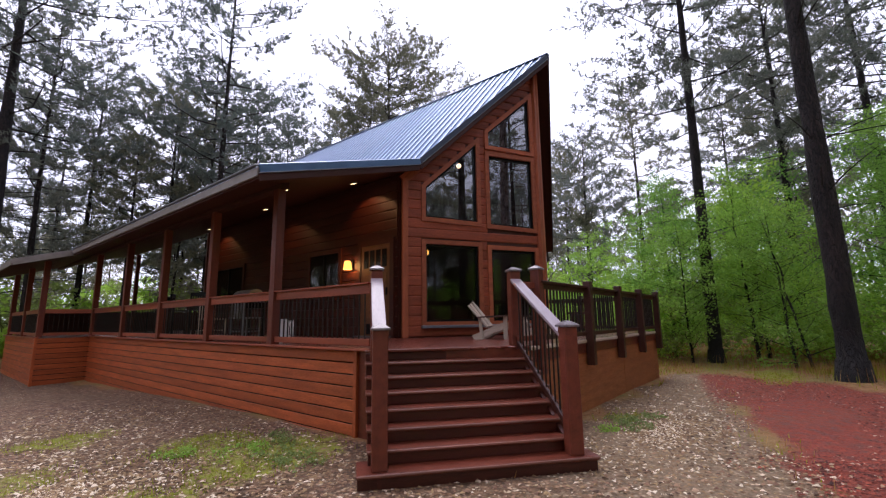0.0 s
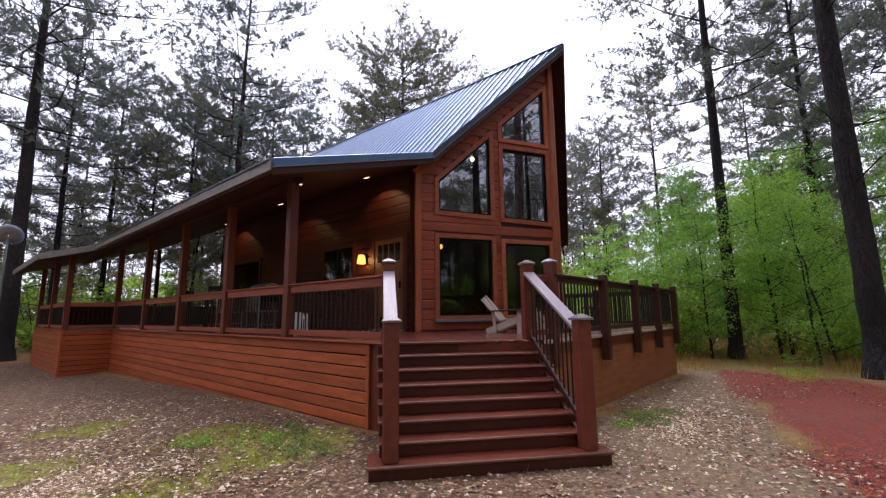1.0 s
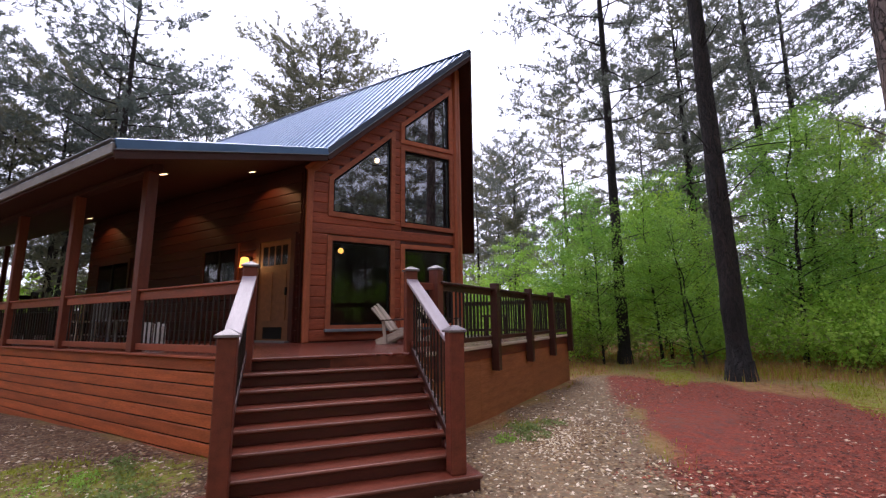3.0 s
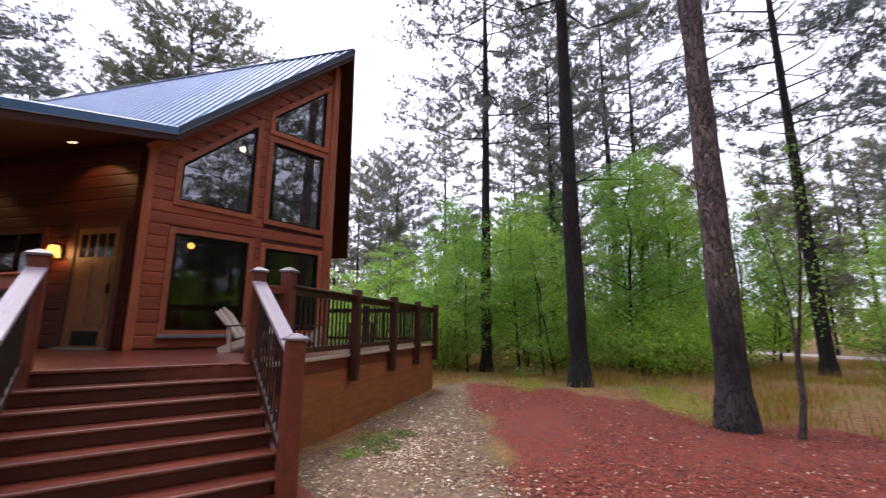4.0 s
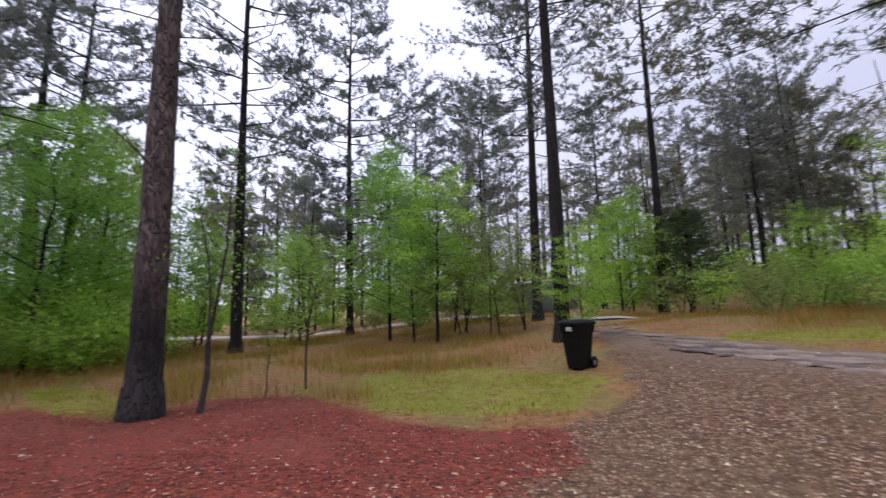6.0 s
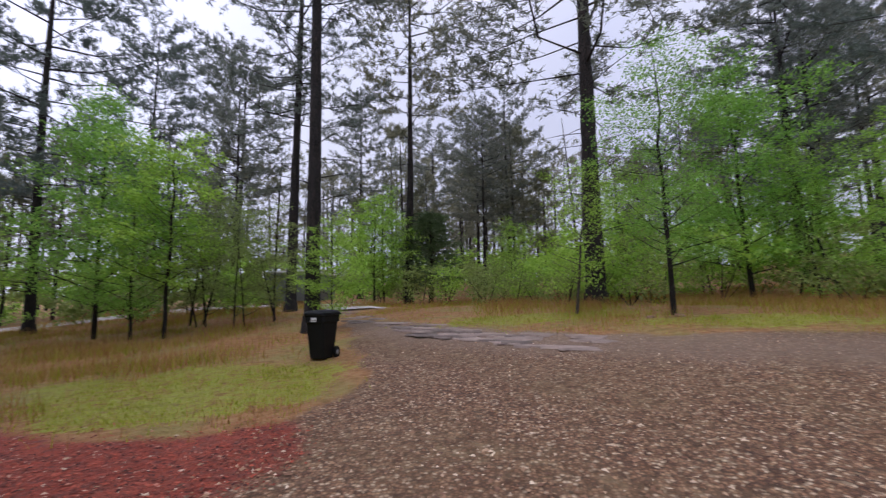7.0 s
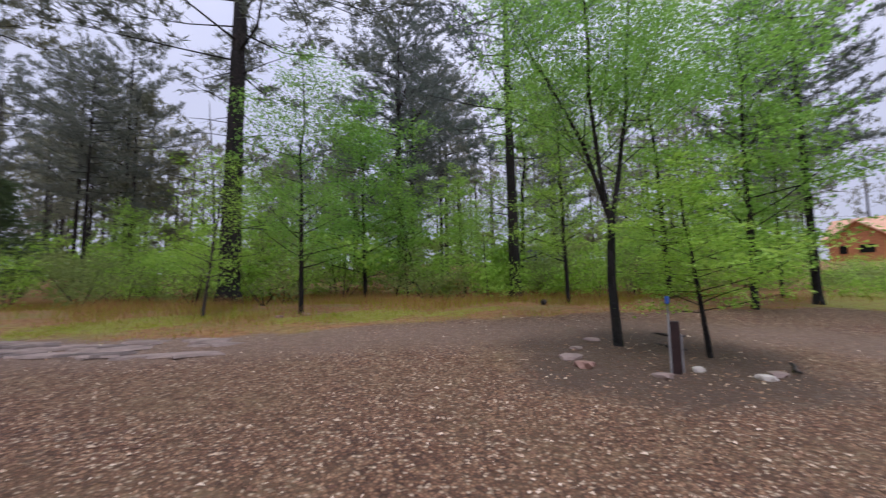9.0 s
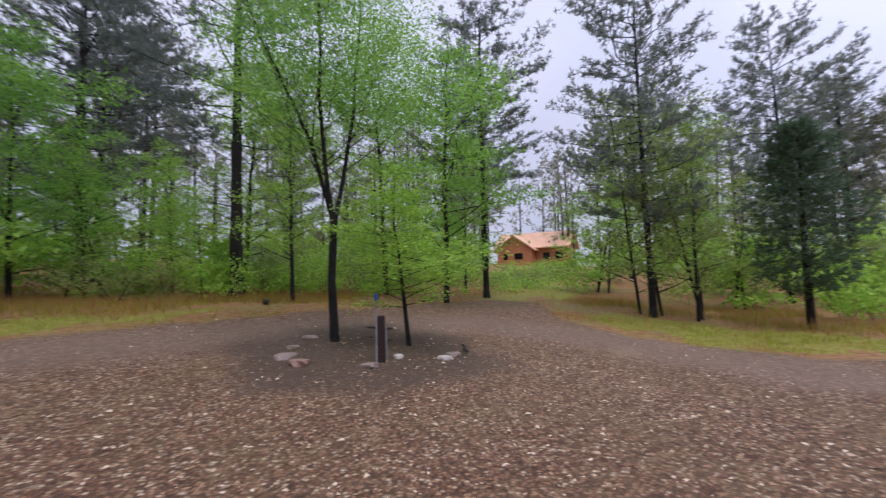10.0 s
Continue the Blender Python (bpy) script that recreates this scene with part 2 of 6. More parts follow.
M_GREEN = leaf_mat("green_grass_blades", (0.22, 0.26, 0.012), (0.36, 0.40, 0.022), 0.4)
M_ROCK = plain("field_stone", (0.26, 0.19, 0.16), 0.85, 0, 0.4, 4, 0.6)
M_WHITE = plain("white_paint", (0.75, 0.74, 0.72), 0.45, 0, 0.08)
M_CANVAS = wood("weathered_chair_slats", (0.42, 0.32, 0.24), (0.62, 0.50, 0.40), 0.6, 0.2)
M_GREY = plain("grey_metal", (0.22, 0.23, 0.25), 0.4, 0.5, 0.2)
M_BIN = plain("black_bin_plastic", (0.006, 0.0065, 0.007), 0.55, 0, 0.2, 5, 0.1)
M_BIN.node_tree.nodes["Principled BSDF"].inputs["Specular IOR Level"].default_value = 0.2


# ---- building blocks ----
WORLD = {}


def thing(name, m, label, category, group="", kind=""):
    ob = new(name)
    ob.matrix_basis = m
    WORLD[ob] = m.copy()
    return tagged(ob, label, category, group, kind)


def hang(ob, m, parent):
    """Puts ob at the world pose m, as a part of parent."""
    WORLD[ob] = m.copy()
    if parent is not None:
        ob.parent = parent
        ob.matrix_parent_inverse = WORLD[parent].inverted()
    ob.matrix_basis = m
    return ob


def mesh_of(name, verts, faces, material, smooth=False):
    me = bpy.data.meshes.new(name)
    me.from_pydata(verts, [], faces)
    me.materials.append(material)
    if smooth:
        me.polygons.foreach_set("use_smooth", [True] * len(me.polygons))
    me.update()
    return me


def piece(name, me, m, parent, label=""):
    return hang(tagged(new(name, me), label), m, parent)


def part(name, bm, material, parent, label="", m=Matrix()):
    me = bpy.data.meshes.new(name)
    bm.to_mesh(me)
    bm.free()
    me.materials.append(material)
    return hang(tagged(new(name, me), label), m, parent)


BOXES = {}


def block(sx, sy, sz, material, bev=0.006):
    """A block with worn edges, centred, of that size; alike blocks share a mesh."""
    key = (round(sx, 3), round(sy, 3), round(sz, 3), material.name, bev)
    if key not in BOXES:
        x, y, z = sx / 2, sy / 2, sz / 2
        c = min(bev, x * 0.4, y * 0.4, z * 0.4)
        bm = bmesh.new()
        bmesh.ops.create_cube(bm, size=1)
        bmesh.ops.scale(bm, vec=(sx, sy, sz), verts=bm.verts)
        bmesh.ops.bevel(bm, geom=list(bm.edges), offset=c, segments=1, affect="EDGES")
        me = bpy.data.meshes.new("block")
        bm.to_mesh(me)
        bm.free()
        me.materials.append(material)
        BOXES[key] = me
    return BOXES[key]


def board(name, a, b, width, thick, material, parent, up=(0, 0, 1), label="", bev=0.006):
    """A straight board from a to b; width lies across up, thick along it."""
    a, b = Vector(a), Vector(b)
    x = (b - a).normalized()
    y = Vector(up).cross(x)
    y = y.normalized() if y.length > 1e-4 else Vector((0, 1, 0))
    z = x.cross(y)
    m = Matrix((x, y, z)).transposed().to_4x4()
    m.translation = (a + b) / 2
    return piece(name, block((b - a).length, width, thick, material, bev), m, parent, label)


def prism(outline, lo, hi):
    """A solid between two heights over an outline in plan."""
    bm = bmesh.new()
    low = [bm.verts.new((x, y, lo(x, y) if callable(lo) else lo)) for x, y in outline]
    high = [bm.verts.new((x, y, hi(x, y) if callable(hi) else hi)) for x, y in outline]
    k = len(outline)
    bm.faces.new(low[::-1])
    bm.faces.new(high)
    for i in range(k):
        bm.faces.new((low[i], low[(i + 1) % k], high[(i + 1) % k], high[i]))
    bmesh.ops.recalc_face_normals(bm, faces=bm.faces)
    return bm


def slab(outline, m, thick):
    """A flat solid: an outline in the plane of m (its x and z), thick along its y."""
    bm = bmesh.new()
    f = [bm.verts.new(m @ Vector((s, -thick / 2, z))) for s, z in outline]
    g = [bm.verts.new(m @ Vector((s, thick / 2, z))) for s, z in outline]
    k = len(outline)
    bm.faces.new(f)
    bm.faces.new(g[::-1])
    for i in range(k):
        bm.faces.new((f[i], g[i], g[(i + 1) % k], f[(i + 1) % k]))
    bmesh.ops.recalc_face_normals(bm, faces=bm.faces)
    return bm


def tube(vs, fs, pts, radii, sides=6, cap=False):
    """Appends a tapered tube through pts."""
    start = len(vs)
    for i, p in enumerate(pts):
        d = (pts[min(i + 1, len(pts) - 1)] - pts[max(i - 1, 0)]).normalized()
        u = d.cross(Vector((0.31, 0.95, 0.02)) if abs(d.z) > 0.7 else Vector((0, 0, 1))).normalized()
        w = d.cross(u)
        for k in range(sides):
            a = 2 * math.pi * k / sides
            vs.append(p + (u * math.cos(a) + w * math.sin(a)) * radii[i])
    for i in range(len(pts) - 1):
        for k in range(sides):
            a, b = start + i * sides + k, start + i * sides + (k + 1) % sides
            fs.append((a, b, b + sides, a + sides))
    if cap:
        fs.append(tuple(range(start + len(vs) - start - sides, len(vs))))
        fs.append(tuple(range(start + sides - 1, start - 1, -1)))


# ---- the ground ----
def ease(a, b, x):
    t = min(1.0, max(0.0, (x - a) / (b - a)))
    return t * t * (3 - 2 * t)


def height(x, y):
    """The lie of the land: level at the stairs, rising behind the drive, falling a little along the porch."""
    q = -0.45 * x - 0.89 * y
    z = 1.1 * ease(1, 15, q) + 0.065 * min(max(q - 15, 0), 55) * ease(15, 30, q)
    z += 1.5 * ease(18, 48, -x)
    return z - 0.3 * ease(6, 19, y) * ease(9, 3, x)


def inside(x, y, poly):
    """Distance to the outline, positive inside."""
    best, odd = 1e9, False
    for i in range(len(poly)):
        (ax, ay), (bx, by) = poly[i - 1], poly[i]
        dx, dy = bx - ax, by - ay
        t = min(1, max(0, ((x - ax) * dx + (y - ay) * dy) / (dx * dx + dy * dy)))
        best = min(best, (x - ax - t * dx) ** 2 + (y - ay - t * dy) ** 2)
        if (ay > y) != (by > y) and x < ax + (y - ay) / (by - ay) * dx:
            odd = not odd
    return math.sqrt(best) * (1 if odd else -1)


GRAVEL = [(-6, 26), (3.2, 26), (4.3, 14), (4.3, 3.2), (13.8, 3.3), (14.2, 2.6), (7.6, 1.1), (4.6, 0.2), (4.0, -4.2), (3.7, -7.4), (4.4, -8.9), (6.0, -12.5),
          (7.6, -18), (9.2, -18.2), (6.2, -14.2), (4.1, -13.2), (1.1, -10.5), (-1.8, -9.3), (-4, -8.9), (-6.7, -7.9), (-9.5, -7.0), (-13.5, -4.6),
          (-16, -3.4), (-16, -1.6), (-12, -0.2), (-9.8, 2.0), (-8.0, 4.6), (-8, 14)]
RED = [(4.7, 0.3), (7.6, 1.2), (10.5, 2.0), (14.2, 2.8), (13.2, 0.2), (11.8, -1.5), (10.1, -2.9), (9.2, -4.9), (7.6, -4.6), (6.0, -4.4), (4.2, -5.0), (3.4, -4.2), (3.9, -2.2)]
LAWN = [(3.9, -6.6), (5.2, -5.1), (6.7, -4.7), (8.4, -5.2), (9.6, -7.2), (7.6, -8.6), (5.6, -8.6), (4.3, -8.0)]
PATCHES = [(3.35, 5.55, 0.95, 0.62), (3.0, 6.6, 0.6, 0.5), (7.5, 2.85, 0.45, 0.28), (0.5, -12.6, 3.2, 0.9), (-3.6, -10.8, 2.0, 0.5), (-11.8, 3.2, 2.6, 1.1),
           (-6.6, -9.3, 2.0, 0.4), (12.3, -2.2, 2.4, 0.6), (14.6, 1.2, 1.6, 0.5), (0.9, 6.6, 0.8, 0.45), (2.0, 8.4, 0.7, 0.4), (-24, -2.0, 6.5, 2.4), (-19, -3.0, 3.0, 1.2), (-12.9, 2.6, 1.6, 0.8), (-10.9, 5.4, 1.5, 0.9), (-4.6, -9.9, 1.5, 0.5), (-13.4, 1.4, 2.0, 1.1), (-11.0, 4.4, 2.2, 1.0), (-9.4, 6.4, 1.8, 1.1), (6.1, -1.6, 0.14, 0.12), (1.6, 5.2, 0.7, 0.4), (-0.4, 8.0, 1.1, 0.6), (-35, -4.5, 10, 3.2)]
PALE = [(4.4, 2.9), (13.6, 3.3), (14.2, 2.7), (10.5, 1.9), (7.6, 1.1), (5.4, 0.6), (4.0, 1.4)]
WORN = [(3.2, -10.5), (5.4, -12), (7.2, -15.5), (8.0, -19), (9.6, -19), (7.4, -14.9), (5.2, -13.3), (3.0, -12.2), (0.2, -10.4), (-3.0, -9.1), (-2.8, -8.6), (0.6, -9.6)]
ISLAND = (-5.9, -3.6, 2.5, 2.5)
LANE = [(9.0, -19.0), (6.2, -15.0), (3.6, -11.6), (0.9, -9.7), (-2.5, -8.3), (-5.5, -6.7), (-8.2, -4.9), (-10.0, -2.8), (-10.2, -0.6), (-9.0, 1.6), (-7.0, 3.4)]
SANDY = (-8.1, 0.9, 0.7, 0.35)


def off_line(x, y, line):
    """Distance to an open line."""
    best = 1e9
    for (ax, ay), (bx, by) in zip(line, line[1:]):
        dx, dy = bx - ax, by - ay
        t = min(1, max(0, ((x - ax) * dx + (y - ay) * dy) / (dx * dx + dy * dy)))
        best = min(best, math.hypot(x - ax - t * dx, y - ay - t * dy))
    return best


def zones(x, y):
    """How much gravel, red chips, green grass, bare dark earth, pale litter and worn lane lies at a place."""
    w = noise.noise((x * 0.9, y * 0.9, 3.1)) * 0.5 + noise.noise((x * 3.1, y * 3.1, 7.7)) * 0.25
    gravel = ease(-0.35, 0.35, inside(x, y, GRAVEL) + w * 0.8)
    red = ease(-0.5, 0.5, inside(x, y, RED) + w * 0.9)
    green = ease(-0.4, 0.5, inside(x, y, LAWN) + w)
    for px, py, rx, ry in PATCHES:
        d = 1 - math.hypot((x - px) / rx, (y - py) / ry)
        green = max(green, ease(-0.35, 0.35, d + w * 0.8) * 0.85)
    ix, iy, rx, ry = ISLAND
    earth = ease(-0.2, 0.3, 1 - math.hypot((x - ix) / rx, (y - iy) / ry) + w * 0.4)
    pale = max(ease(-0.4, 0.5, inside(x, y, PALE) + w * 0.7), 0.8 * ease(-0.4, 0.5, inside(x, y, WORN) + w))
    sx, sy, rx, ry = SANDY
    pale = max(pale, ease(-0.3, 0.5, 1 - math.hypot((x - sx) / rx, (y - sy) / ry) + w * 0.5))
    lane = ease(1.8, 0.6, off_line(x, y, LANE) + w * 0.8)
    return gravel, red, green, earth, pale, inside(x, y, GRAVEL), lane


def ground_mat():
    m, n, l, b = shader("forest_ground")
    tc = n.new("ShaderNodeTexCoord")
    v = tc.outputs["Object"]
    attr = {}
    for key in ("gravel", "red", "green", "earth", "pale", "lane"):
        a = n.new("ShaderNodeAttribute")
        a.attribute_name = key
        attr[key] = a.outputs["Fac"]
    fine, mid, broad = noise_tex(n, l, v, 34, 5, 0.65), noise_tex(n, l, v, 6, 4), noise_tex(n, l, v, 0.6, 4)
    fray = math_node(n, l, "ADD", math_node(n, l, "MULTIPLY", mid, 0.8), math_node(n, l, "MULTIPLY", fine, 0.7))
    for key in ("gravel", "red", "green", "earth"):
        edge = math_node(n, l, "ADD", attr[key], math_node(n, l, "SUBTRACT", fray, 0.75))
        attr[key] = ramp(n, l, edge, [(0.34, (0, 0, 0)), (0.64, (1, 1, 1))] if key != "earth" else [(0.15, (0, 0, 0)), (1.0, (1, 1, 1))])
    vor = n.new("ShaderNodeTexVoronoi")
    vor.inputs["Scale"].default_value = 26
    l.new(v, vor.inputs["Vector"])
    vor2 = n.new("ShaderNodeTexVoronoi")
    vor2.inputs["Scale"].default_value = 15
    l.new(v, vor2.inputs["Vector"])
    sep = n.new("ShaderNodeSeparateColor")
    l.new(vor.outputs["Color"], sep.inputs[0])
    stones = ramp(n, l, sep.outputs[0], [(0.0, (0.115, 0.050, 0.026)), (0.35, (0.27, 0.132, 0.068)), (0.62, (0.38, 0.200, 0.108)), (0.84, (0.49, 0.295, 0.165)), (0.93, (0.76, 0.58, 0.40))])
    # shade between the stones, multiplied into their colour towards each rim
    shade = ramp(n, l, vor.outputs["Distance"], [(0.0, (1.1, 1.1, 1.1)), (0.6, (0.36, 0.33, 0.30))])
    gravel = mixed(n, l, 1.0, stones, shade, "MULTIPLY")
    litter = ramp(n, l, mid, [(0.3, (0.080, 0.042, 0.020)), (0.55, (0.17, 0.105, 0.046)), (0.75, (0.27, 0.195, 0.085))])
    gravel = mixed(n, l, ramp(n, l, broad, [(0.38, (0, 0, 0)), (0.68, (0.55, 0.55, 0.55))]), gravel, litter)
    duff = ramp(n, l, mid, [(0.25, (0.15, 0.070, 0.026)), (0.5, (0.30, 0.140, 0.048)), (0.75, (0.37, 0.22, 0.085))])
    duff = mixed(n, l, ramp(n, l, broad, [(0.46, (0, 0, 0)), (0.66, (0.65, 0.65, 0.65))]), duff, (0.20, 0.20, 0.045))
    redc = ramp(n, l, fine, [(0.25, (0.085, 0.014, 0.008)), (0.5, (0.26, 0.040, 0.019)), (0.75, (0.42, 0.085, 0.042))])
    redc = mixed(n, l, ramp(n, l, mid, [(0.42, (0, 0, 0)), (0.68, (0.75, 0.75, 0.75))]), redc, (0.10, 0.026, 0.015))
    redc = mixed(n, l, ramp(n, l, broad, [(0.5, (0, 0, 0)), (0.72, (0.45, 0.45, 0.45))]), redc, (0.20, 0.075, 0.040))
    grass = ramp(n, l, fine, [(0.25, (0.13, 0.150, 0.014)), (0.55, (0.28, 0.29, 0.026)), (0.8, (0.42, 0.38, 0.06))])
    dark = ramp(n, l, fine, [(0.3, (0.034, 0.020, 0.012)), (0.7, (0.110, 0.068, 0.042))])
    pale_g = mixed(n, l, 0.36, gravel, mixed(n, l, fine, (0.20, 0.135, 0.072), (0.52, 0.41, 0.26)))
    gravel = mixed(n, l, attr["pale"], gravel, pale_g)
    packed = mixed(n, l, ramp(n, l, broad, [(0.4, (0, 0, 0)), (0.65, (0.6,) * 3)]), mixed(n, l, fine, (0.145, 0.092, 0.064), (0.29, 0.200, 0.145)), mixed(n, l, mid, (0.12, 0.074, 0.050), (0.25, 0.175, 0.128)))
    gravel = mixed(n, l, math_node(n, l, "MULTIPLY", attr["lane"], 0.6), gravel, packed)
    col = mixed(n, l, attr["gravel"], duff, gravel)
    col = mixed(n, l, attr["red"], col, redc)
    ge = math_node(n, l, "MULTIPLY", attr["green"], ramp(n, l, mid, [(0.36, (0.12,) * 3), (0.58, (1, 1, 1))]))
    col = mixed(n, l, ge, col, grass)
    col = mixed(n, l, math_node(n, l, "MULTIPLY", attr["earth"], 0.85), col, dark)
    l.new(col, b.inputs["Base Color"])
    l.new(ramp(n, l, mid, [(0.3, (0.95,) * 3), (0.7, (0.7,) * 3)]), b.inputs["Roughness"])
    hgt = mixed(n, l, 0.5, vor2.outputs["Distance"], fine)
    bumped(n, l, b, hgt, 1.0, 0.045)
    return m


def axis(n, near, far, mid):
    k = np.linspace(-1, 1, n)
    return mid + near * np.sinh(k * math.asinh(far / near))


def build_ground():
    xs, ys = axis(220, 2.2, 900, 1.0), axis(220, 2.2, 900, -1.0)
    vs, fs, z4 = [], [], []
    for y in ys:
        for x in xs:
            d = math.hypot(x, y)
            rough = 0.03 * noise.noise((x * 0.7, y * 0.7, 0)) + 0.012 * noise.noise((x * 3, y * 3, 5))
            vs.append((x, y, height(x, y) + rough * min(1, d / 4) + (0.5 * noise.noise((x * 0.05, y * 0.05, 9)) * ease(25, 60, d))))
            z4.append(zones(x, y) if d < 45 else (0, 0, 0, 0, 0, -9, 0))
    k = len(xs)
    for j in range(k - 1):
        for i in range(k - 1):
            fs.append((j * k + i, j * k + i + 1, j * k + k + i + 1, j * k + k + i))
    me = mesh_of("ground", vs, fs, ground_mat(), True)
    for c, key in ((0, "gravel"), (1, "red"), (2, "green"), (3, "earth"), (4, "pale"), (6, "lane")):
        a = me.attributes.new(key, "FLOAT", "POINT")
        a.data.foreach_set("value", [z[c] for z in z4])
    tagged(new("ground", me), "gravel and leaf-strewn clearing with red chips, grass and dry duff", "ground", kind="structure")


build_ground()

# ---- the cabin ----
DECK = 1.14
XL, YF = 4.35, 3.48
CORNER, RIDGE, FAR_CORNER = Vector((7.05, 7.12, 0)), Vector((10.23, 5.38, 0)), Vector((13.41, 7.12, 0))
PEAK, BREAK_Y = (10.23, 4.93, 8.32), 6.71
SLOPE = (8.32 - 5.00) / (10.23 - 7.19)
BACK = 25.0
HOUSE_END = 16.6

cabin = thing("cabin", pose(10.2, 12, DECK), "cedar-sided cabin with a prow window front and metal roof", "house")


def main_roof(x):
    return PEAK[2] - SLOPE * abs(x - PEAK[0]) if x <= PEAK[0] else PEAK[2] - 1.245 * (x - PEAK[0])


def porch_roof(x):
    return 3.85 + (5.00 - 3.85) / (7.19 - 3.55) * (x - 3.55)


def rake_y(x):
    """The front edge of the roof, drawn out to a point at the ridge."""
    if x <= 7.19:
        return BREAK_Y
    if x <= PEAK[0]:
        return BREAK_Y + (PEAK[1] - BREAK_Y) * (x - 7.19) / (PEAK[0] - 7.19)
    return PEAK[1] + (6.72 - PEAK[1]) * (x - PEAK[0]) / (13.81 - PEAK[0])


def roof_plane(name, x0, x1, zf, thick, mat, label, y_back=BACK, lift=0.0):
    out = [(x0, rake_y(x0)), (x1, rake_y(x1)), (x1, y_back), (x0, y_back)]
    bm = prism(out, lambda x, y: zf(x) - thick + lift, lambda x, y: zf(x) + lift)
    return part(name, bm, mat, cabin, label)


left_sheet = roof_plane("roof_sheet", 7.19, PEAK[0], main_roof, 0.03, M_ROOF, "ribbed galvanised metal roof sheet")
porch_sheet = roof_plane("porch_roof_sheet", 3.55, 7.19, porch_roof, 0.03, M_ROOF, "ribbed galvanised porch roof sheet")
right_sheet = roof_plane("roof_sheet", PEAK[0], 13.81, main_roof, 0.03, M_ROOF, "ribbed galvanised metal roof sheet")
roof_plane("roof_deck", 7.19, PEAK[0], main_roof, 0.16, M_SOFFIT, "boarded roof underside with shade put into its colour", lift=-0.034)
roof_plane("porch_ceiling", 3.57, 7.19, porch_roof, 0.16, M_SOFFIT, "boarded porch ceiling with shade put into its colour", lift=-0.034)
roof_plane("roof_deck", PEAK[0], 13.79, main_roof, 0.16, M_SOFFIT, "boarded roof underside with shade put into its colour", lift=-0.034)


def ribs(x0, x1, zf, parent, count, step=0.23):
    """Raised ribs that run down the slope of a metal sheet."""
    run = Vector((x1 - x0, 0, zf(x1) - zf(x0)))
    for k in range(count):
        y = 5.1 + k * step
        xa, xb = x0, x1
        if y < BREAK_Y:
            if x0 < 7.0:
                continue
            t = (y - BREAK_Y) / (PEAK[1] - BREAK_Y)
            edge = 7.19 + (PEAK[0] - 7.19) * t if x1 <= PEAK[0] else 13.81 - (13.81 - PEAK[0]) * t
            xa, xb = (max(x0, edge + 0.02), x1) if x1 <= PEAK[0] else (x0, min(x1, edge))
            if xb - xa < 0.1:
                continue
        a, b = Vector((xa, y, zf(xa) + 0.012)), Vector((xb, y, zf(xb) + 0.012))
        board("rib", a, b, 0.05, 0.044, M_RIB, parent, up=run.cross(Vector((0, 1, 0))), bev=0.008)


ribs(7.19, PEAK[0], main_roof, left_sheet, 86)
ribs(3.55, 7.19, porch_roof, porch_sheet, 86)
ribs(PEAK[0], 13.81, main_roof, right_sheet, 86)
board("ridge_cap", (PEAK[0], PEAK[1] - 0.03, PEAK[2] + 0.004), (PEAK[0], BACK, PEAK[2] + 0.004), 0.16, 0.016, M_RIB, cabin, label="metal ridge cap")

# rake and eave boards
for xa, xb, zf, mat in ((7.19, PEAK[0], main_roof, M_DARKTRIM), (3.55, 7.19, porch_roof, M_BLUETRIM), (PEAK[0], 13.81, main_roof, M_DARKTRIM)):
    a, b = Vector((xa, rake_y(xa) - 0.012, zf(xa) - 0.04)), Vector((xb, rake_y(xb) - 0.012, zf(xb) - 0.04))
    board("rake_trim", a, b, 0.03, 0.13, mat, cabin, label="metal rake trim")
    board("trim_lip", a + Vector((0, -0.004, -0.074)), b + Vector((0, -0.004, -0.074)), 0.04, 0.016, M_GREY, cabin, label="thin bright lip of the metal trim")
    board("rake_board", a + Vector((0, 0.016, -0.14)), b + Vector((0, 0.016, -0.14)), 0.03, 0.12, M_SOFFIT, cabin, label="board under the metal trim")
BUMP0, BUMP1, XB = 18.8, 24.6, 3.05
board("eave_board", (3.54, BREAK_Y, 3.76), (3.54, BUMP0 - 0.6, 3.775), 0.03, 0.14, M_FASCIA, cabin, label="weathered grey eave board")
board("drip_edge", (3.52, BREAK_Y, 3.862), (3.52, BUMP0 - 0.6, 3.862), 0.06, 0.02, M_GREY, cabin)

# the porch roof reaches further out over the bay at the back
bay_out = [(2.2, BUMP0 - 0.6), (3.56, BUMP0 - 0.6), (3.56, BACK), (2.2, BACK)]
bay = part("bay_roof_sheet", prism(bay_out, lambda x, y: porch_roof(x) - 0.03, lambda x, y: porch_roof(x)), M_ROOF, cabin)
part("bay_ceiling", prism(bay_out, lambda x, y: porch_roof(x) - 0.19, lambda x, y: porch_roof(x) - 0.034), M_SOFFIT, cabin)
board("eave_board", (2.19, BUMP0 - 0.62, porch_roof(2.2) - 0.09), (2.19, BACK, porch_roof(2.2) - 0.09), 0.03, 0.18, M_FASCIA, cabin)
board("eave_board", (2.2, BUMP0 - 0.62, porch_roof(2.2) - 0.09), (3.55, BUMP0 - 0.62, porch_roof(3.55) - 0.09), 0.03, 0.18, M_FASCIA, cabin)

# prow walls with their openings: x along the wall, z up
SPAN = (RIDGE - CORNER).length
K = SPAN / (RIDGE.x - CORNER.x)


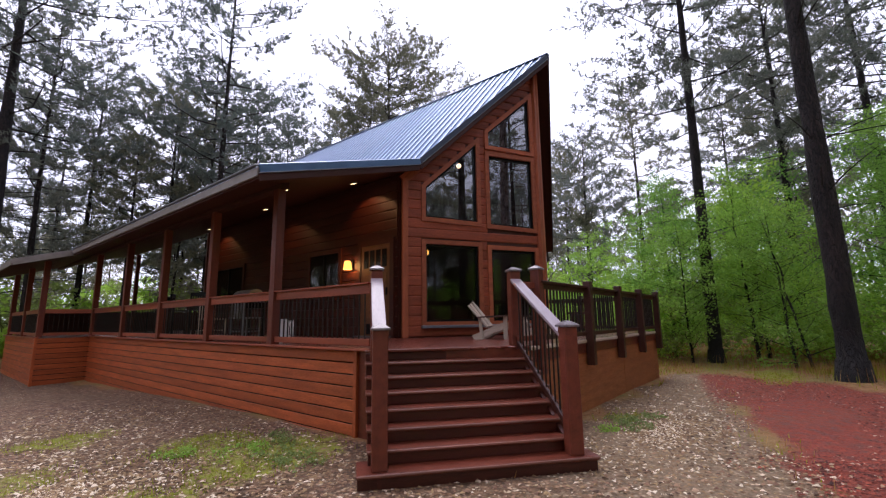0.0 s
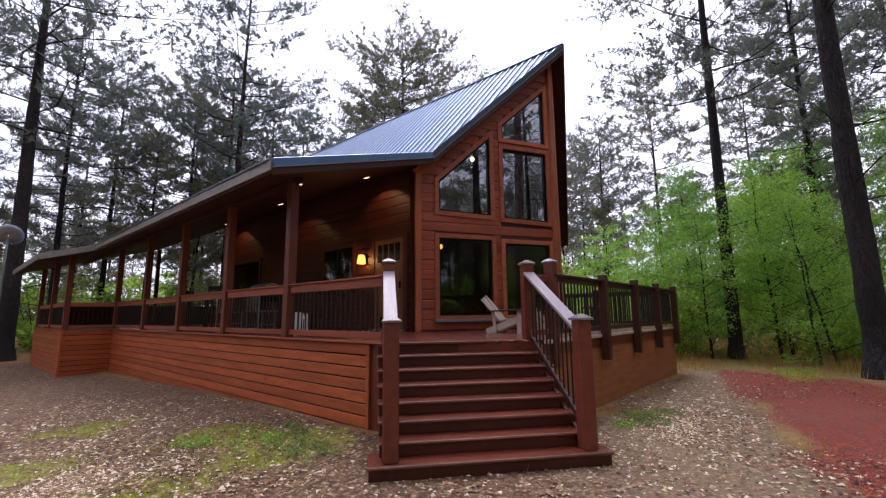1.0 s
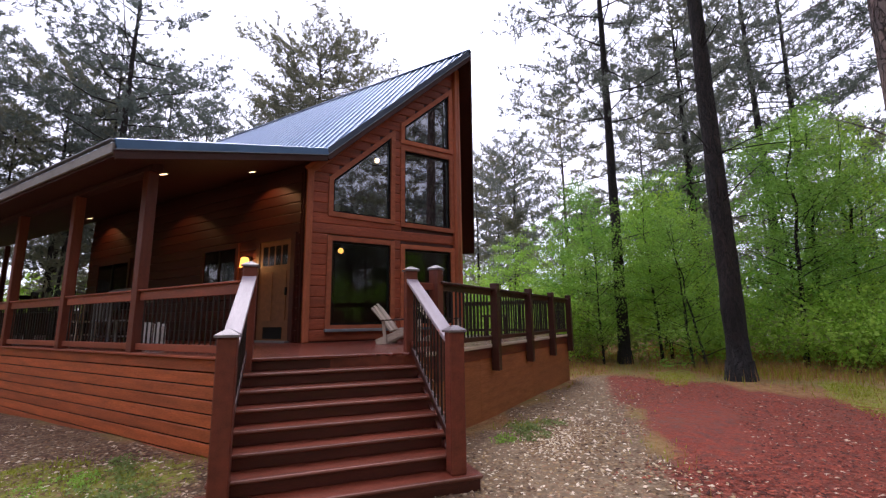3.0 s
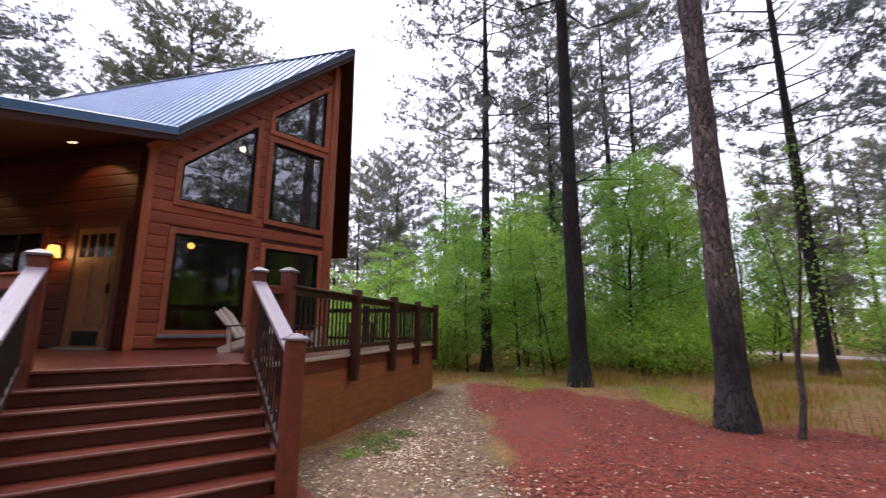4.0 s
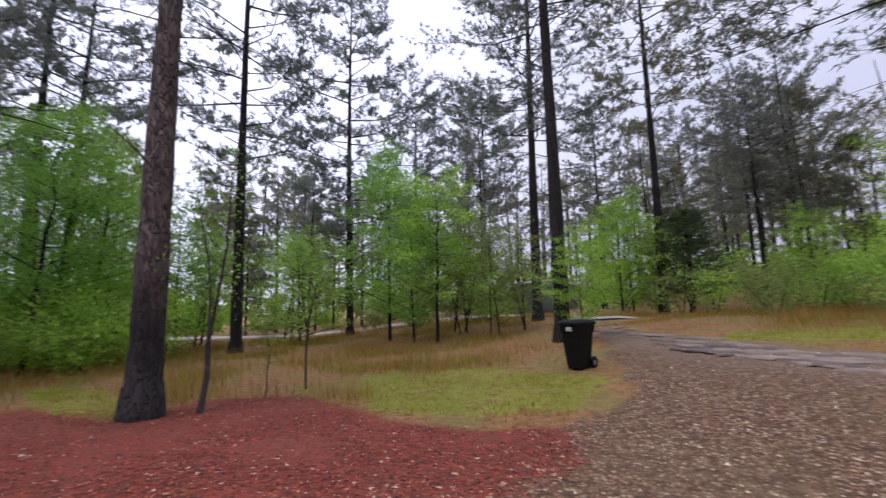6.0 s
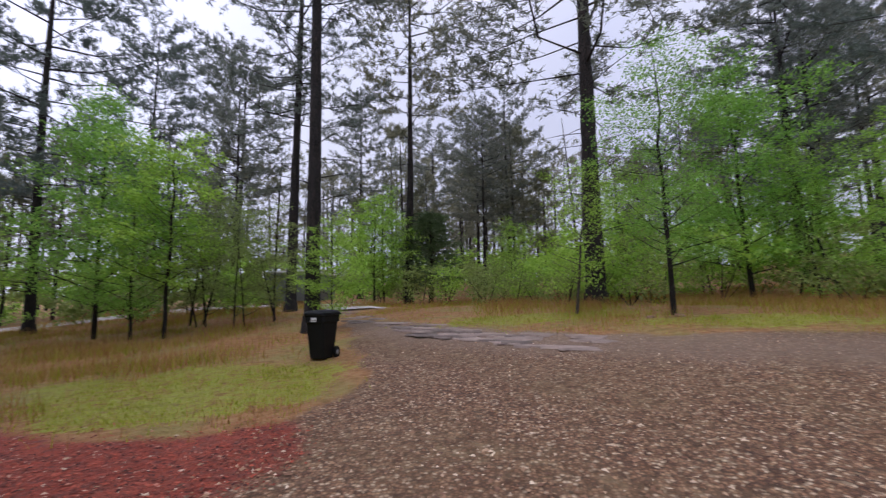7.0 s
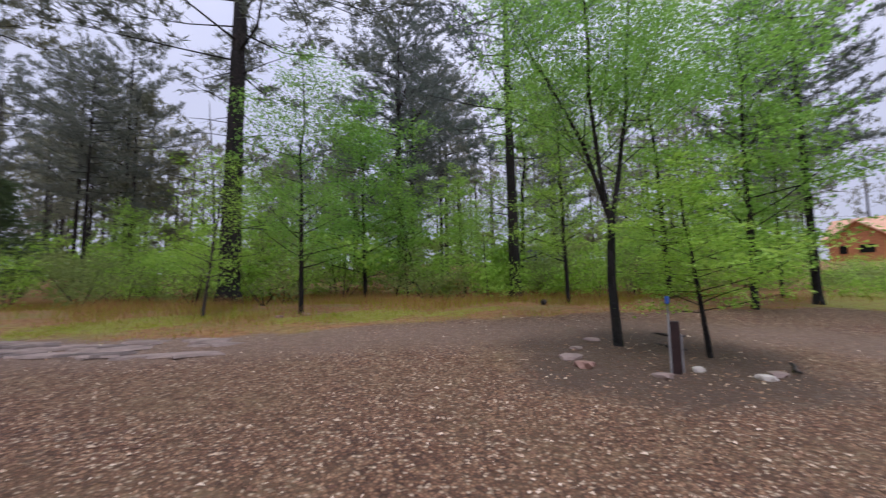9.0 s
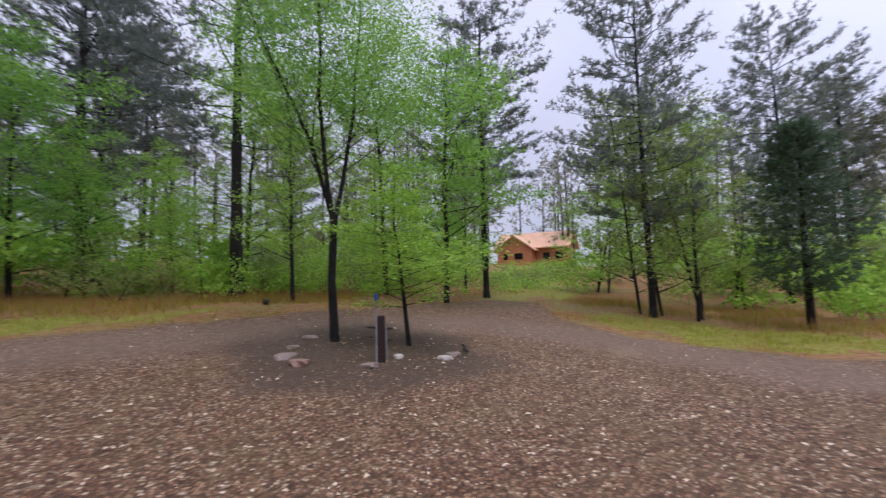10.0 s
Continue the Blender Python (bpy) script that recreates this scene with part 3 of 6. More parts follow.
def frame_of(origin, to):
    x = (to - origin).normalized()
    m = Matrix((x, Vector((0, 0, 1)).cross(x), Vector((0, 0, 1)))).transposed().to_4x4()
    m.translation = origin
    return m


def along(x):
    return (x - CORNER.x) * K


WINDOWS = [
    [(along(7.53), 1.47), (along(8.66), 1.47), (along(8.66), 3.17), (along(7.53), 3.17)],
    [(along(8.97), 1.47), (along(10.03), 1.47), (along(10.03), 3.12), (along(8.97), 3.12)],
    [(along(7.53), 3.79), (along(8.66), 3.76), (along(8.66), 5.67), (along(7.53), 4.47)],
    [(along(8.97), 3.73), (along(10.03), 3.70), (along(10.03), 5.44), (along(8.97), 5.44)],
    [(along(8.97), 5.71), (along(10.03), 5.70), (along(10.03), 7.13), (along(8.97), 6.04)],
]


def roof_at(s):
    return main_roof(CORNER.x + s / K) - 0.19


def inset(poly, d):
    """The outline moved outwards by d (inwards if negative)."""
    out = []
    for i in range(len(poly)):
        p0, p1, p2 = Vector(poly[i - 1]), Vector(poly[i]), Vector(poly[(i + 1) % len(poly)])
        n1, n2 = (p1 - p0).normalized(), (p2 - p1).normalized()
        n1, n2 = Vector((n1.y, -n1.x)), Vector((n2.y, -n2.x))
        b = (n1 + n2) / (1 + n1.dot(n2))
        out.append(tuple(p1 + b * d))
    return out


def span_at(poly, z):
    """Where a level line at z crosses an outline."""
    hits = []
    for i in range(len(poly)):
        (ax, az), (bx, bz) = poly[i - 1], poly[i]
        if (az > z) != (bz > z):
            hits.append(ax + (z - az) / (bz - az) * (bx - ax))
    return (min(hits), max(hits)) if len(hits) > 1 else None


def ring(outer, inner, m, thick):
    """A flat frame between two outlines."""
    bm = bmesh.new()
    k = len(outer)
    rows = []
    for y in (-thick / 2, thick / 2):
        rows.append(([bm.verts.new(m @ Vector((s, y, z))) for s, z in outer], [bm.verts.new(m @ Vector((s, y, z))) for s, z in inner]))
    (fo, fi), (bo, bi) = rows
    for i in range(k):
        j = (i + 1) % k
        bm.faces.new((fo[i], fo[j], fi[j], fi[i]))
        bm.faces.new((bo[j], bo[i], bi[i], bi[j]))
        bm.faces.new((fo[j], fo[i], bo[i], bo[j]))
        bm.faces.new((fi[i], fi[j], bi[j], bi[i]))
    bmesh.ops.recalc_face_normals(bm, faces=bm.faces)
    return bm


def log_board(length, mat, pitch=0.215):
    """A siding board with a rounded face and a groove below; x along it, face towards -y."""
    key = ("log", round(length, 2), mat.name, pitch)
    if key not in BOXES:
        prof = [(0.0, 0.0), (-0.010, 0.002), (-0.021, 0.009), (-0.025, 0.03), (-0.025, pitch - 0.03), (-0.021, pitch - 0.009), (-0.012, pitch - 0.002), (0.0, pitch)]
        vs = [(x, y, z) for x in (-length / 2, length / 2) for y, z in prof]
        k = len(prof)
        fs = [(i, i + 1, k + i + 1, k + i) for i in range(k - 1)] + [tuple(range(k))[::-1], tuple(range(k, 2 * k)), (k - 1, 0, k, 2 * k - 1)]
        BOXES[key] = mesh_of("siding_board", vs, fs, mat)
    return BOXES[key]


def prow_wall(name, m, mirrored):
    """One half of the prow: a backing wall in strips round the openings, siding boards, windows and trim."""
    wins = WINDOWS if not mirrored else [[(SPAN - s, z) for s, z in w][::-1] for w in WINDOWS]
    top = roof_at if not mirrored else (lambda s: main_roof(RIDGE.x + s / K) - 0.19)
    low_end, high_end = (0.0, SPAN) if not mirrored else (SPAN, 0.0)
    # backing strips between the openings
    cuts = sorted({0.0, SPAN, *(s for w in wins for s, z in w)})
    wall = None
    for a, b in zip(cuts, cuts[1:]):
        if b - a < 0.02:
            continue
        mid = (a + b) / 2
        edges = []
        for w in wins:
            ss = [s for s, z in w]
            if min(ss) < mid < max(ss):
                def z_at(s, hi):
                    zs = []
                    for i in range(len(w)):
                        (p, pz), (q, qz) = w[i - 1], w[i]
                        if abs(p - q) > 1e-6 and min(p, q) - 1e-6 <= s <= max(p, q) + 1e-6:
                            zs.append(pz + (s - p) / (q - p) * (qz - pz))
                    return max(zs) if hi else min(zs)
                edges.append(((z_at(a, False), z_at(b, False)), (z_at(a, True), z_at(b, True))))
        edges.sort()
        floor_z = (DECK - 0.1, DECK - 0.1)
        for lo, hi in edges + [((top(a), top(b)), None)]:
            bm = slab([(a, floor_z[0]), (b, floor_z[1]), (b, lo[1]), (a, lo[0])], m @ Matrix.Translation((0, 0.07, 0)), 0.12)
            ob = part("wall_strip", bm, M_SHADESIDING, cabin)
            wall = wall or ob
            floor_z = hi
    # siding boards
    z = DECK + 0.02
    trims = [inset(w, 0.10) for w in wins]
    while z < 8.0:
        zm = z + 0.107
        segs = [(0.13 if not mirrored else 0.0, SPAN - (0.0 if not mirrored else 0.13))]
        # the roof cuts the course
        ok = [s for s in np.linspace(0, SPAN, 200) if top(s) > zm + 0.09]
        if not ok:
            break
        segs = [(max(segs[0][0], ok[0]), min(segs[0][1], ok[-1]))]
        for t in trims:
            sp = span_at(t, zm)
            if sp:
                segs = [q for a, b in segs for q in ((a, min(b, sp[0])), (max(a, sp[1]), b)) if q[1] - q[0] > 0.04]
        for a, b in segs:
            piece("siding_board", log_board(b - a, M_SIDING), m @ Matrix.Translation(((a + b) / 2, 0.008, z)), wall)
        z += 0.215
    # windows
    for w in wins:
        win = part("window", ring(inset(w, 0.004), inset(w, -0.035), m @ Matrix.Translation((0, 0.05, 0)), 0.09), M_BLACK, cabin, "fixed window with a dark inner frame")
        part("window_frame", ring(inset(w, 0.105), inset(w, 0.005), m @ Matrix.Translation((0, -0.032, 0)), 0.045), M_TRIM, win, "lighter stained wooden trim")
        # upper panes take the brighter-reflecting copy of the glass
        pane = part("pane", slab(inset(w, -0.03), m @ Matrix.Translation((0, 0.055, 0)), 0.012), M_PANE if min(p[1] for p in w) < 2.2 else M_SKYPANE, win, "reflecting window pane")
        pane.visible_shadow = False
        if abs(w[0][1] - 1.47) < 0.01:
            zs = 1.36
            s0, s1 = min(s for s, z in w) - 0.12, max(s for s, z in w) + 0.12
            piece("window_sill", block(s1 - s0, 0.12, 0.06, M_GREY), m @ Matrix.Translation(((s0 + s1) / 2, -0.06, zs)), win, "weathered grey sill")
    # boards along the edges
    a, b = Vector((low_end, -0.035, top(low_end) - 0.08)), Vector((high_end, -0.035, top(high_end) - 0.08))
    board("gable_trim", m @ a, m @ b, 0.045, 0.20, M_TRIM, wall)
    board("corner_post", m @ Vector((low_end + (0.06 if not mirrored else -0.06), -0.03, DECK)), m @ Vector((low_end + (0.06 if not mirrored else -0.06), -0.03, top(low_end) - 0.05)), 0.13, 0.08, M_TRIM, wall, up=(m.to_3x3() @ Vector((0, 1, 0))))


prow_wall("front_wall", frame_of(CORNER, RIDGE), False)
prow_wall("front_wall", frame_of(RIDGE, FAR_CORNER), True)
for dx in (-0.06, 0.06):
    board("ridge_post", (RIDGE.x + dx, RIDGE.y - 0.025, DECK), (RIDGE.x + dx, RIDGE.y - 0.025, 7.95), 0.11, 0.09, M_TRIM, cabin, up=(dx, -1, 0))

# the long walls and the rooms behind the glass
# porch wall in the siding copy that carries shade in its colour
side_wall = part("side_wall", prism([(7.06, 7.2), (7.2, 7.2), (7.2, HOUSE_END), (7.06, HOUSE_END)], DECK - 0.1, 4.75), M_SHADESIDING, cabin, "stained log siding under the porch")
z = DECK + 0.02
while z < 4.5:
    piece("siding_board", log_board(HOUSE_END - 7.25, M_SHADESIDING), Matrix.Translation((7.055, (7.25 + HOUSE_END) / 2, z)) @ pose(0, 0, 0, 0, 0, -90), side_wall)
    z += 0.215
part("side_wall", prism([(13.26, 7.2), (13.40, 7.2), (13.40, HOUSE_END), (13.26, HOUSE_END)], DECK - 0.1, 4.2), M_SHADESIDING, cabin)
part("back_wall", prism([(7.06, HOUSE_END), (13.40, HOUSE_END), (13.40, HOUSE_END + 0.14), (7.06, HOUSE_END + 0.14)], DECK - 0.1, lambda x, y: 4.1), M_SHADESIDING, cabin)
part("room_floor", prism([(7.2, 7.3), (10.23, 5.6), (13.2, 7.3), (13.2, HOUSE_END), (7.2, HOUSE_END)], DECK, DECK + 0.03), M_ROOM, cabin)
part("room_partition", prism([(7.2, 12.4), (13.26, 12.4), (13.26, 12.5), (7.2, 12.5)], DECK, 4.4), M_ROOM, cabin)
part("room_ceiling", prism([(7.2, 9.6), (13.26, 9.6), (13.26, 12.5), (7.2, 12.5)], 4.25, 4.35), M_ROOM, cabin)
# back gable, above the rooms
part("back_gable", slab([(0, 3.9), (6.2, 3.9), (6.2, 4.3), (3.1, 7.9), (0, 4.6)], frame_of(Vector((7.12, HOUSE_END - 0.02, 0)), Vector((13.4, HOUSE_END - 0.02, 0))), 0.12), M_SHADESIDING, cabin)


def side_window(y0, y1, z0, z1):
    m = frame_of(Vector((7.02, y1, 0)), Vector((7.02, y0, 0)))
    out = [(0, z0), (y1 - y0, z0), (y1 - y0, z1), (0, z1)]
    # frame in the shade-darkened siding colour instead of the trim stain
    win = part("window", ring(inset(out, 0.10), out, m, 0.06), M_SHADESIDING, cabin, "wooden framed porch window")
    # black sheet stands in for the unlit room behind the pane
    part("backing", slab(out, m @ Matrix.Translation((0, 0.012, 0)), 0.01), M_BLACK, win)
    pane = part("pane", slab(inset(out, -0.003), m, 0.01), M_DIMPANE, win)
    pane.visible_shadow = False
    piece("mullion", block(0.04, 0.05, z1 - z0, M_BLACK), m @ Matrix.Translation(((y1 - y0) / 2, -0.01, (z0 + z1) / 2)), win)


side_window(9.25, 10.45, 2.15, 3.18)
side_window(14.1, 15.9, 2.25, 3.25)

# the front door, under the porch
door = part("door", prism([(6.985, 7.42), (7.03, 7.42), (7.03, 8.38), (6.985, 8.38)], DECK + 0.03, DECK + 2.06), M_DOOR, cabin, "stained wooden door with glazed top lights")
# jambs and head share the siding colour darkened for porch shade
for y0, y1, z0, z1, nm, mat in ((7.30, 7.42, DECK, DECK + 2.18, "jamb", M_SHADESIDING), (8.38, 8.50, DECK, DECK + 2.18, "jamb", M_SHADESIDING), (7.42, 8.38, DECK + 2.06, DECK + 2.18, "head", M_SHADESIDING)):
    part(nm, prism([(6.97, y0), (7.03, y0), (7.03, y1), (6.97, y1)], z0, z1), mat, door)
for k in range(4):
    y = 7.52 + k * 0.20
    part("light_pane", prism([(6.978, y), (6.986, y), (6.986, y + 0.15), (6.978, y + 0.15)], DECK + 1.55, DECK + 1.95), M_PANE, door).visible_shadow = False
    # black sheet behind each door pane, in place of the dark room
    part("light_backing", prism([(6.981, y), (6.988, y), (6.988, y + 0.15), (6.981, y + 0.15)], DECK + 1.55, DECK + 1.95), M_BLACK, door)
for y0, y1 in ((7.52, 7.86), (7.94, 8.28)):
    part("door_panel", prism([(6.972, y0), (6.986, y0), (6.986, y1), (6.972, y1)], DECK + 0.42, DECK + 1.42), M_DOOR, door)
part("pet_flap", prism([(6.972, 7.60), (6.986, 7.60), (6.986, 8.16), (6.972, 8.16)], DECK + 0.07, DECK + 0.30), M_BLACK, door, "black flap low in the door")
part("threshold", prism([(6.86, 7.36), (7.03, 7.36), (7.03, 8.44), (6.86, 8.44)], DECK + 0.004, DECK + 0.035), M_GREY, door)
piece("handle", block(0.05, 0.03, 0.16, M_BLACK), Matrix.Translation((6.955, 7.50, DECK + 1.0)), door)

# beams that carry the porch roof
board("porch_beam", (XL, 7.3, 3.87), (XL, BACK - 0.3, 3.87), 0.16, 0.12, M_SOFFIT, cabin, label="porch beam in the shade-darkened soffit colour")
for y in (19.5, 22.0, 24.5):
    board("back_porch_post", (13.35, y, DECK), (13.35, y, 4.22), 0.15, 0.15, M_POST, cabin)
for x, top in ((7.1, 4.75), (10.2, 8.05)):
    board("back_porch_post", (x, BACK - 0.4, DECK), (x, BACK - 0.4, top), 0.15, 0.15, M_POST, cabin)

# low walls added round the open back porch to block bright ground behind
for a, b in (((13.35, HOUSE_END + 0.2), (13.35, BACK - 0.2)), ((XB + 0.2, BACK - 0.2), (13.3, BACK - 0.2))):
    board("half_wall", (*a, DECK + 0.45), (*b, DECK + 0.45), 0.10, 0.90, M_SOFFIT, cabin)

# ---- the deck, its skirts, posts and rails ----
deck = thing("deck", pose(9, 5, 0), "raised wooden deck and covered porch with a skirt of stained boards", "deck")
DIAG = 9.34
OUTLINE = [(XL, DIAG - XL), (DIAG - YF, YF), (12.62, YF), (12.62, BACK), (XB, BACK), (XB, BUMP0), (XL, BUMP0)]
part("deck_frame", prism(OUTLINE, DECK - 0.22, DECK - 0.03), M_STAIR, deck, "dark framing under the boards")
y = 3.55
while y < 12.0:
    x0 = max(XL, DIAG - y) + 0.01
    x1 = 12.6
    if y > 7.0:
        x1 = 6.98
    elif y > 5.3:
        d = abs((y - 5.38) / (CORNER.y - RIDGE.y)) * (RIDGE.x - CORNER.x)
        x1 = min(x1, RIDGE.x - d - 0.1)
    board("deck_board", (x0, y, DECK - 0.014), (x1, y, DECK - 0.014), 0.136, 0.028, M_DECK, deck)
    y += 0.141
part("porch_floor", prism([(XL, 12.05), (12.6, 12.05), (12.6, BACK), (XL, BACK)], DECK - 0.029, DECK - 0.002), M_DECK, deck)
part("porch_floor", prism([(10.5, 5.5), (12.6, 6.8), (12.6, 3.6), (10.5, 3.6)], DECK - 0.034, DECK - 0.029), M_DECK, deck)

# left skirt of level boards
for k in range(10):
    z = 1.03 - 0.158 * k
    if z > -0.48:
        board("skirt_board", (XL - 0.015, 5.33, z), (XL - 0.015, BUMP0 - 0.02, z), 0.028, 0.140, M_SKIRT, deck)
        board("skirt_board", (XB - 0.015, BUMP0 - 0.02, z), (XB - 0.015, BACK, z), 0.028, 0.140, M_SKIRT, deck)
        board("skirt_board", (XB, BUMP0 - 0.03, z), (XL - 0.03, BUMP0 - 0.03, z), 0.028, 0.140, M_SKIRT, deck)
# black sheets stand in for the shade in gaps between skirt boards
part("skirt_backing", prism([(XL + 0.0, 5.36), (XL + 0.05, 5.36), (XL + 0.05, BUMP0), (XL, BUMP0)], -0.5, DECK - 0.05), M_BLACK, deck)
part("skirt_backing", prism([(XB, BUMP0 - 0.01), (XB + 0.05, BUMP0 - 0.01), (XB + 0.05, BACK), (XB, BACK)], -0.5, DECK - 0.05), M_BLACK, deck)
part("skirt_backing", prism([(XB + 0.05, BUMP0 - 0.014), (XL, BUMP0 - 0.014), (XL, BUMP0 + 0.03), (XB + 0.05, BUMP0 + 0.03)], -0.5, DECK - 0.05), M_BLACK, deck)
board("corner_board", (XL - 0.02, 5.30, -0.1), (XL - 0.02, 5.30, 1.12), 0.07, 0.07, M_SKIRT, deck)
board("corner_board", (XB - 0.02, BUMP0 - 0.03, -0.5), (XB - 0.02, BUMP0 - 0.03, 1.12), 0.07, 0.07, M_SKIRT, deck)
board("edge_board", (XL - 0.03, 5.0, DECK - 0.012), (XL - 0.03, BUMP0 - 0.04, DECK - 0.012), 0.15, 0.03, M_RAIL, deck, label="deck edge board")
board("edge_board", (XB - 0.03, BUMP0 - 0.05, DECK - 0.012), (XB - 0.03, BACK, DECK - 0.012), 0.15, 0.03, M_RAIL, deck)
# a blank wall under the deck between skirt and stairs
part("skirt_return", prism([(XL - 0.01, DIAG - XL + 0.02), (XL + 0.04, DIAG - XL + 0.02), (XL + 0.04, 5.34), (XL - 0.01, 5.34)], -0.1, DECK - 0.03), M_STAIR, deck)

# front skirt of plywood sheets
for k, (a, b) in enumerate(((5.75, 7.4), (7.404, 9.84), (9.844, 12.28), (12.284, 12.62))):
    part("plywood_sheet", prism([(a, YF + 0.01), (b, YF + 0.01), (b, YF + 0.03), (a, YF + 0.03)], -0.15, DECK - 0.06), M_PLY, deck)
for k in range(5):
    a = YF + 0.03 + k * 2.44
    part("plywood_sheet", prism([(12.60, a), (12.62, a), (12.62, a + 2.436), (12.60, a + 2.436)], -0.3, DECK - 0.06), M_PLY, deck)
# the highlight along the front deck edge, put in as a pale strip
board("edge_board", (5.80, YF - 0.01, DECK - 0.028), (12.64, YF - 0.01, DECK - 0.028), 0.05, 0.05, M_CANVAS, deck, label="pale strip painted as the deck edge's highlight")


def baluster_row(a, b, z0, z1, step, parent, size=0.018):
    a, b = Vector(a), Vector(b)
    me = block(size, size, z1 - z0, M_BALUSTER, 0.004)
    count = int((b - a).length / step)
    for k in range(1, count):
        p = a.lerp(b, k / count)
        piece("baluster", me, Matrix.Translation((p.x, p.y, (z0 + z1) / 2)), parent)


def cap_on(post, x, y, z, size=0.17):
    bm = bmesh.new()
    s, t = size / 2, 0.02
    ringz = ((s, 0), (s, t), (s * 0.82, t + 0.012), (s * 0.2, t + 0.045))
    prev = None
    for r, dz in ringz:
        cur = [bm.verts.new((x + r * cx, y + r * cy, z + dz)) for cx, cy in ((-1, -1), (1, -1), (1, 1), (-1, 1))]
        if prev:
            for i in range(4):
                bm.faces.new((prev[i], prev[(i + 1) % 4], cur[(i + 1) % 4], cur[i]))
        else:
            bm.faces.new(cur[::-1])
        prev = cur
    bm.faces.new(prev)
    return part("cap", bm, M_CAP, post, "small pyramid post cap")


# porch posts and the rails between them
POSTS_Y = (7.475, 9.95, 12.62, 15.45, 18.6)
for y in POSTS_Y:
    board("porch_post", (XL, y, DECK), (XL, y, 3.81), 0.15, 0.15, M_POST, deck)
for x, y in ((XB + 0.05, BUMP0 + 0.1), (XB + 0.05, 21.6), (XB + 0.05, BACK - 0.3)):
    board("porch_post", (x, y, DECK), (x, y, porch_roof(x) - 0.2), 0.15, 0.15, M_POST, deck)
RAIL_TOP = 2.0
for ya, yb in zip((4.98,) + POSTS_Y, POSTS_Y):
    ya, yb = ya + 0.075, yb - 0.075
    board("top_rail", (XL, ya, RAIL_TOP - 0.065), (XL, yb, RAIL_TOP - 0.065), 0.045, 0.13, M_RAIL, deck)
    board("rail_cap", (XL, ya, RAIL_TOP + 0.012), (XL, yb, RAIL_TOP + 0.012), 0.12, 0.024, M_RAIL, deck)
    board("bottom_rail", (XL, ya, 1.225), (XL, yb, 1.225), 0.045, 0.09, M_RAIL, deck)
    baluster_row((XL, ya, 0), (XL, yb, 0), 1.25, 1.90, 0.115, deck)
for (xa, ya), (xb, yb) in (((XL, 18.6), (XB, 18.9)), ((XB + 0.05, 18.9), (XB + 0.05, 21.6)), ((XB + 0.05, 21.6), (XB + 0.05, BACK - 0.3))):
    board("top_rail", (xa, ya, RAIL_TOP - 0.065), (xb, yb, RAIL_TOP - 0.065), 0.045, 0.13, M_RAIL, deck)
    board("bottom_rail", (xa, ya, 1.225), (xb, yb, 1.225), 0.045, 0.09, M_RAIL, deck)
    baluster_row((xa, ya, 0), (xb, yb, 0), 1.25, 1.90, 0.115, deck)

# front rail: posts bolted to the face of the deck
FRONT_X = (7.84, 9.49, 11.01, 12.53)
corner_newel = board("rail_post", (6.09, YF, 0.75), (6.09, YF, 2.20), 0.14, 0.14, M_POST, deck)
cap_on(corner_newel, 6.09, YF, 2.20)
for x in FRONT_X:
    p = board("rail_post", (x, YF - 0.08, 0.72), (x, YF - 0.08, 2.13), 0.13, 0.13, M_DARKRAIL, deck)
for xa, xb in zip((6.09,) + FRONT_X, FRONT_X):
    board("top_rail", (xa, YF - 0.01, 1.975), (xb, YF - 0.01, 1.975), 0.05, 0.09, M_DARKRAIL, deck)
    board("rail_cap", (xa, YF - 0.03, 2.03), (xb, YF - 0.03, 2.03), 0.14, 0.03, M_DARKRAIL, deck)
    board("bottom_rail", (xa, YF - 0.01, 1.24), (xb, YF - 0.01, 1.24), 0.05, 0.07, M_DARKRAIL, deck)
    baluster_row((xa + 0.05, YF - 0.01, 0), (xb - 0.05, YF - 0.01, 0), 1.27, 1.94, 0.115, deck, 0.026)
# the side rail of the deck, seen through the front one
for ya, yb in ((3.5, 5.4), (5.4, 7.3), (7.3, 9.2)):
    board("top_rail", (12.56, ya, 1.975), (12.56, yb, 1.975), 0.05, 0.09, M_DARKRAIL, deck)
    board("rail_cap", (12.56, ya, 2.03), (12.56, yb, 2.03), 0.14, 0.03, M_DARKRAIL, deck)
    board("bottom_rail", (12.56, ya, 1.24), (12.56, yb, 1.24), 0.05, 0.07, M_DARKRAIL, deck)
    board("rail_post", (12.58, yb, DECK), (12.58, yb, 2.13), 0.13, 0.13, M_DARKRAIL, deck)
    baluster_row((12.56, ya + 0.05, 0), (12.56, yb - 0.05, 0), 1.27, 1.94, 0.115, deck, 0.026)
board("top_rail", (5.72, 3.62, 1.975), (6.09, YF, 1.975), 0.05, 0.09, M_POST, deck)
board("bottom_rail", (5.72, 3.62, 1.24), (6.09, YF, 1.24), 0.05, 0.07, M_POST, deck)

# ---- the stairs, set across the cut corner ----
OUT, ACROSS = Vector((-0.636, -0.772, 0)).normalized(), Vector((0.772, -0.636, 0)).normalized()
TOP = Vector((5.05, 4.29, 0))
RISE, RUN, HALF = DECK / 8, 0.218, 0.96
stairs = thing("staircase", Matrix.Translation(TOP + OUT), "dark red stained wooden stairs with eight wide treads", "stairs")


def at_stair(out, across, z):
    p = TOP + OUT * out + ACROSS * across
    return Vector((p.x, p.y, z))


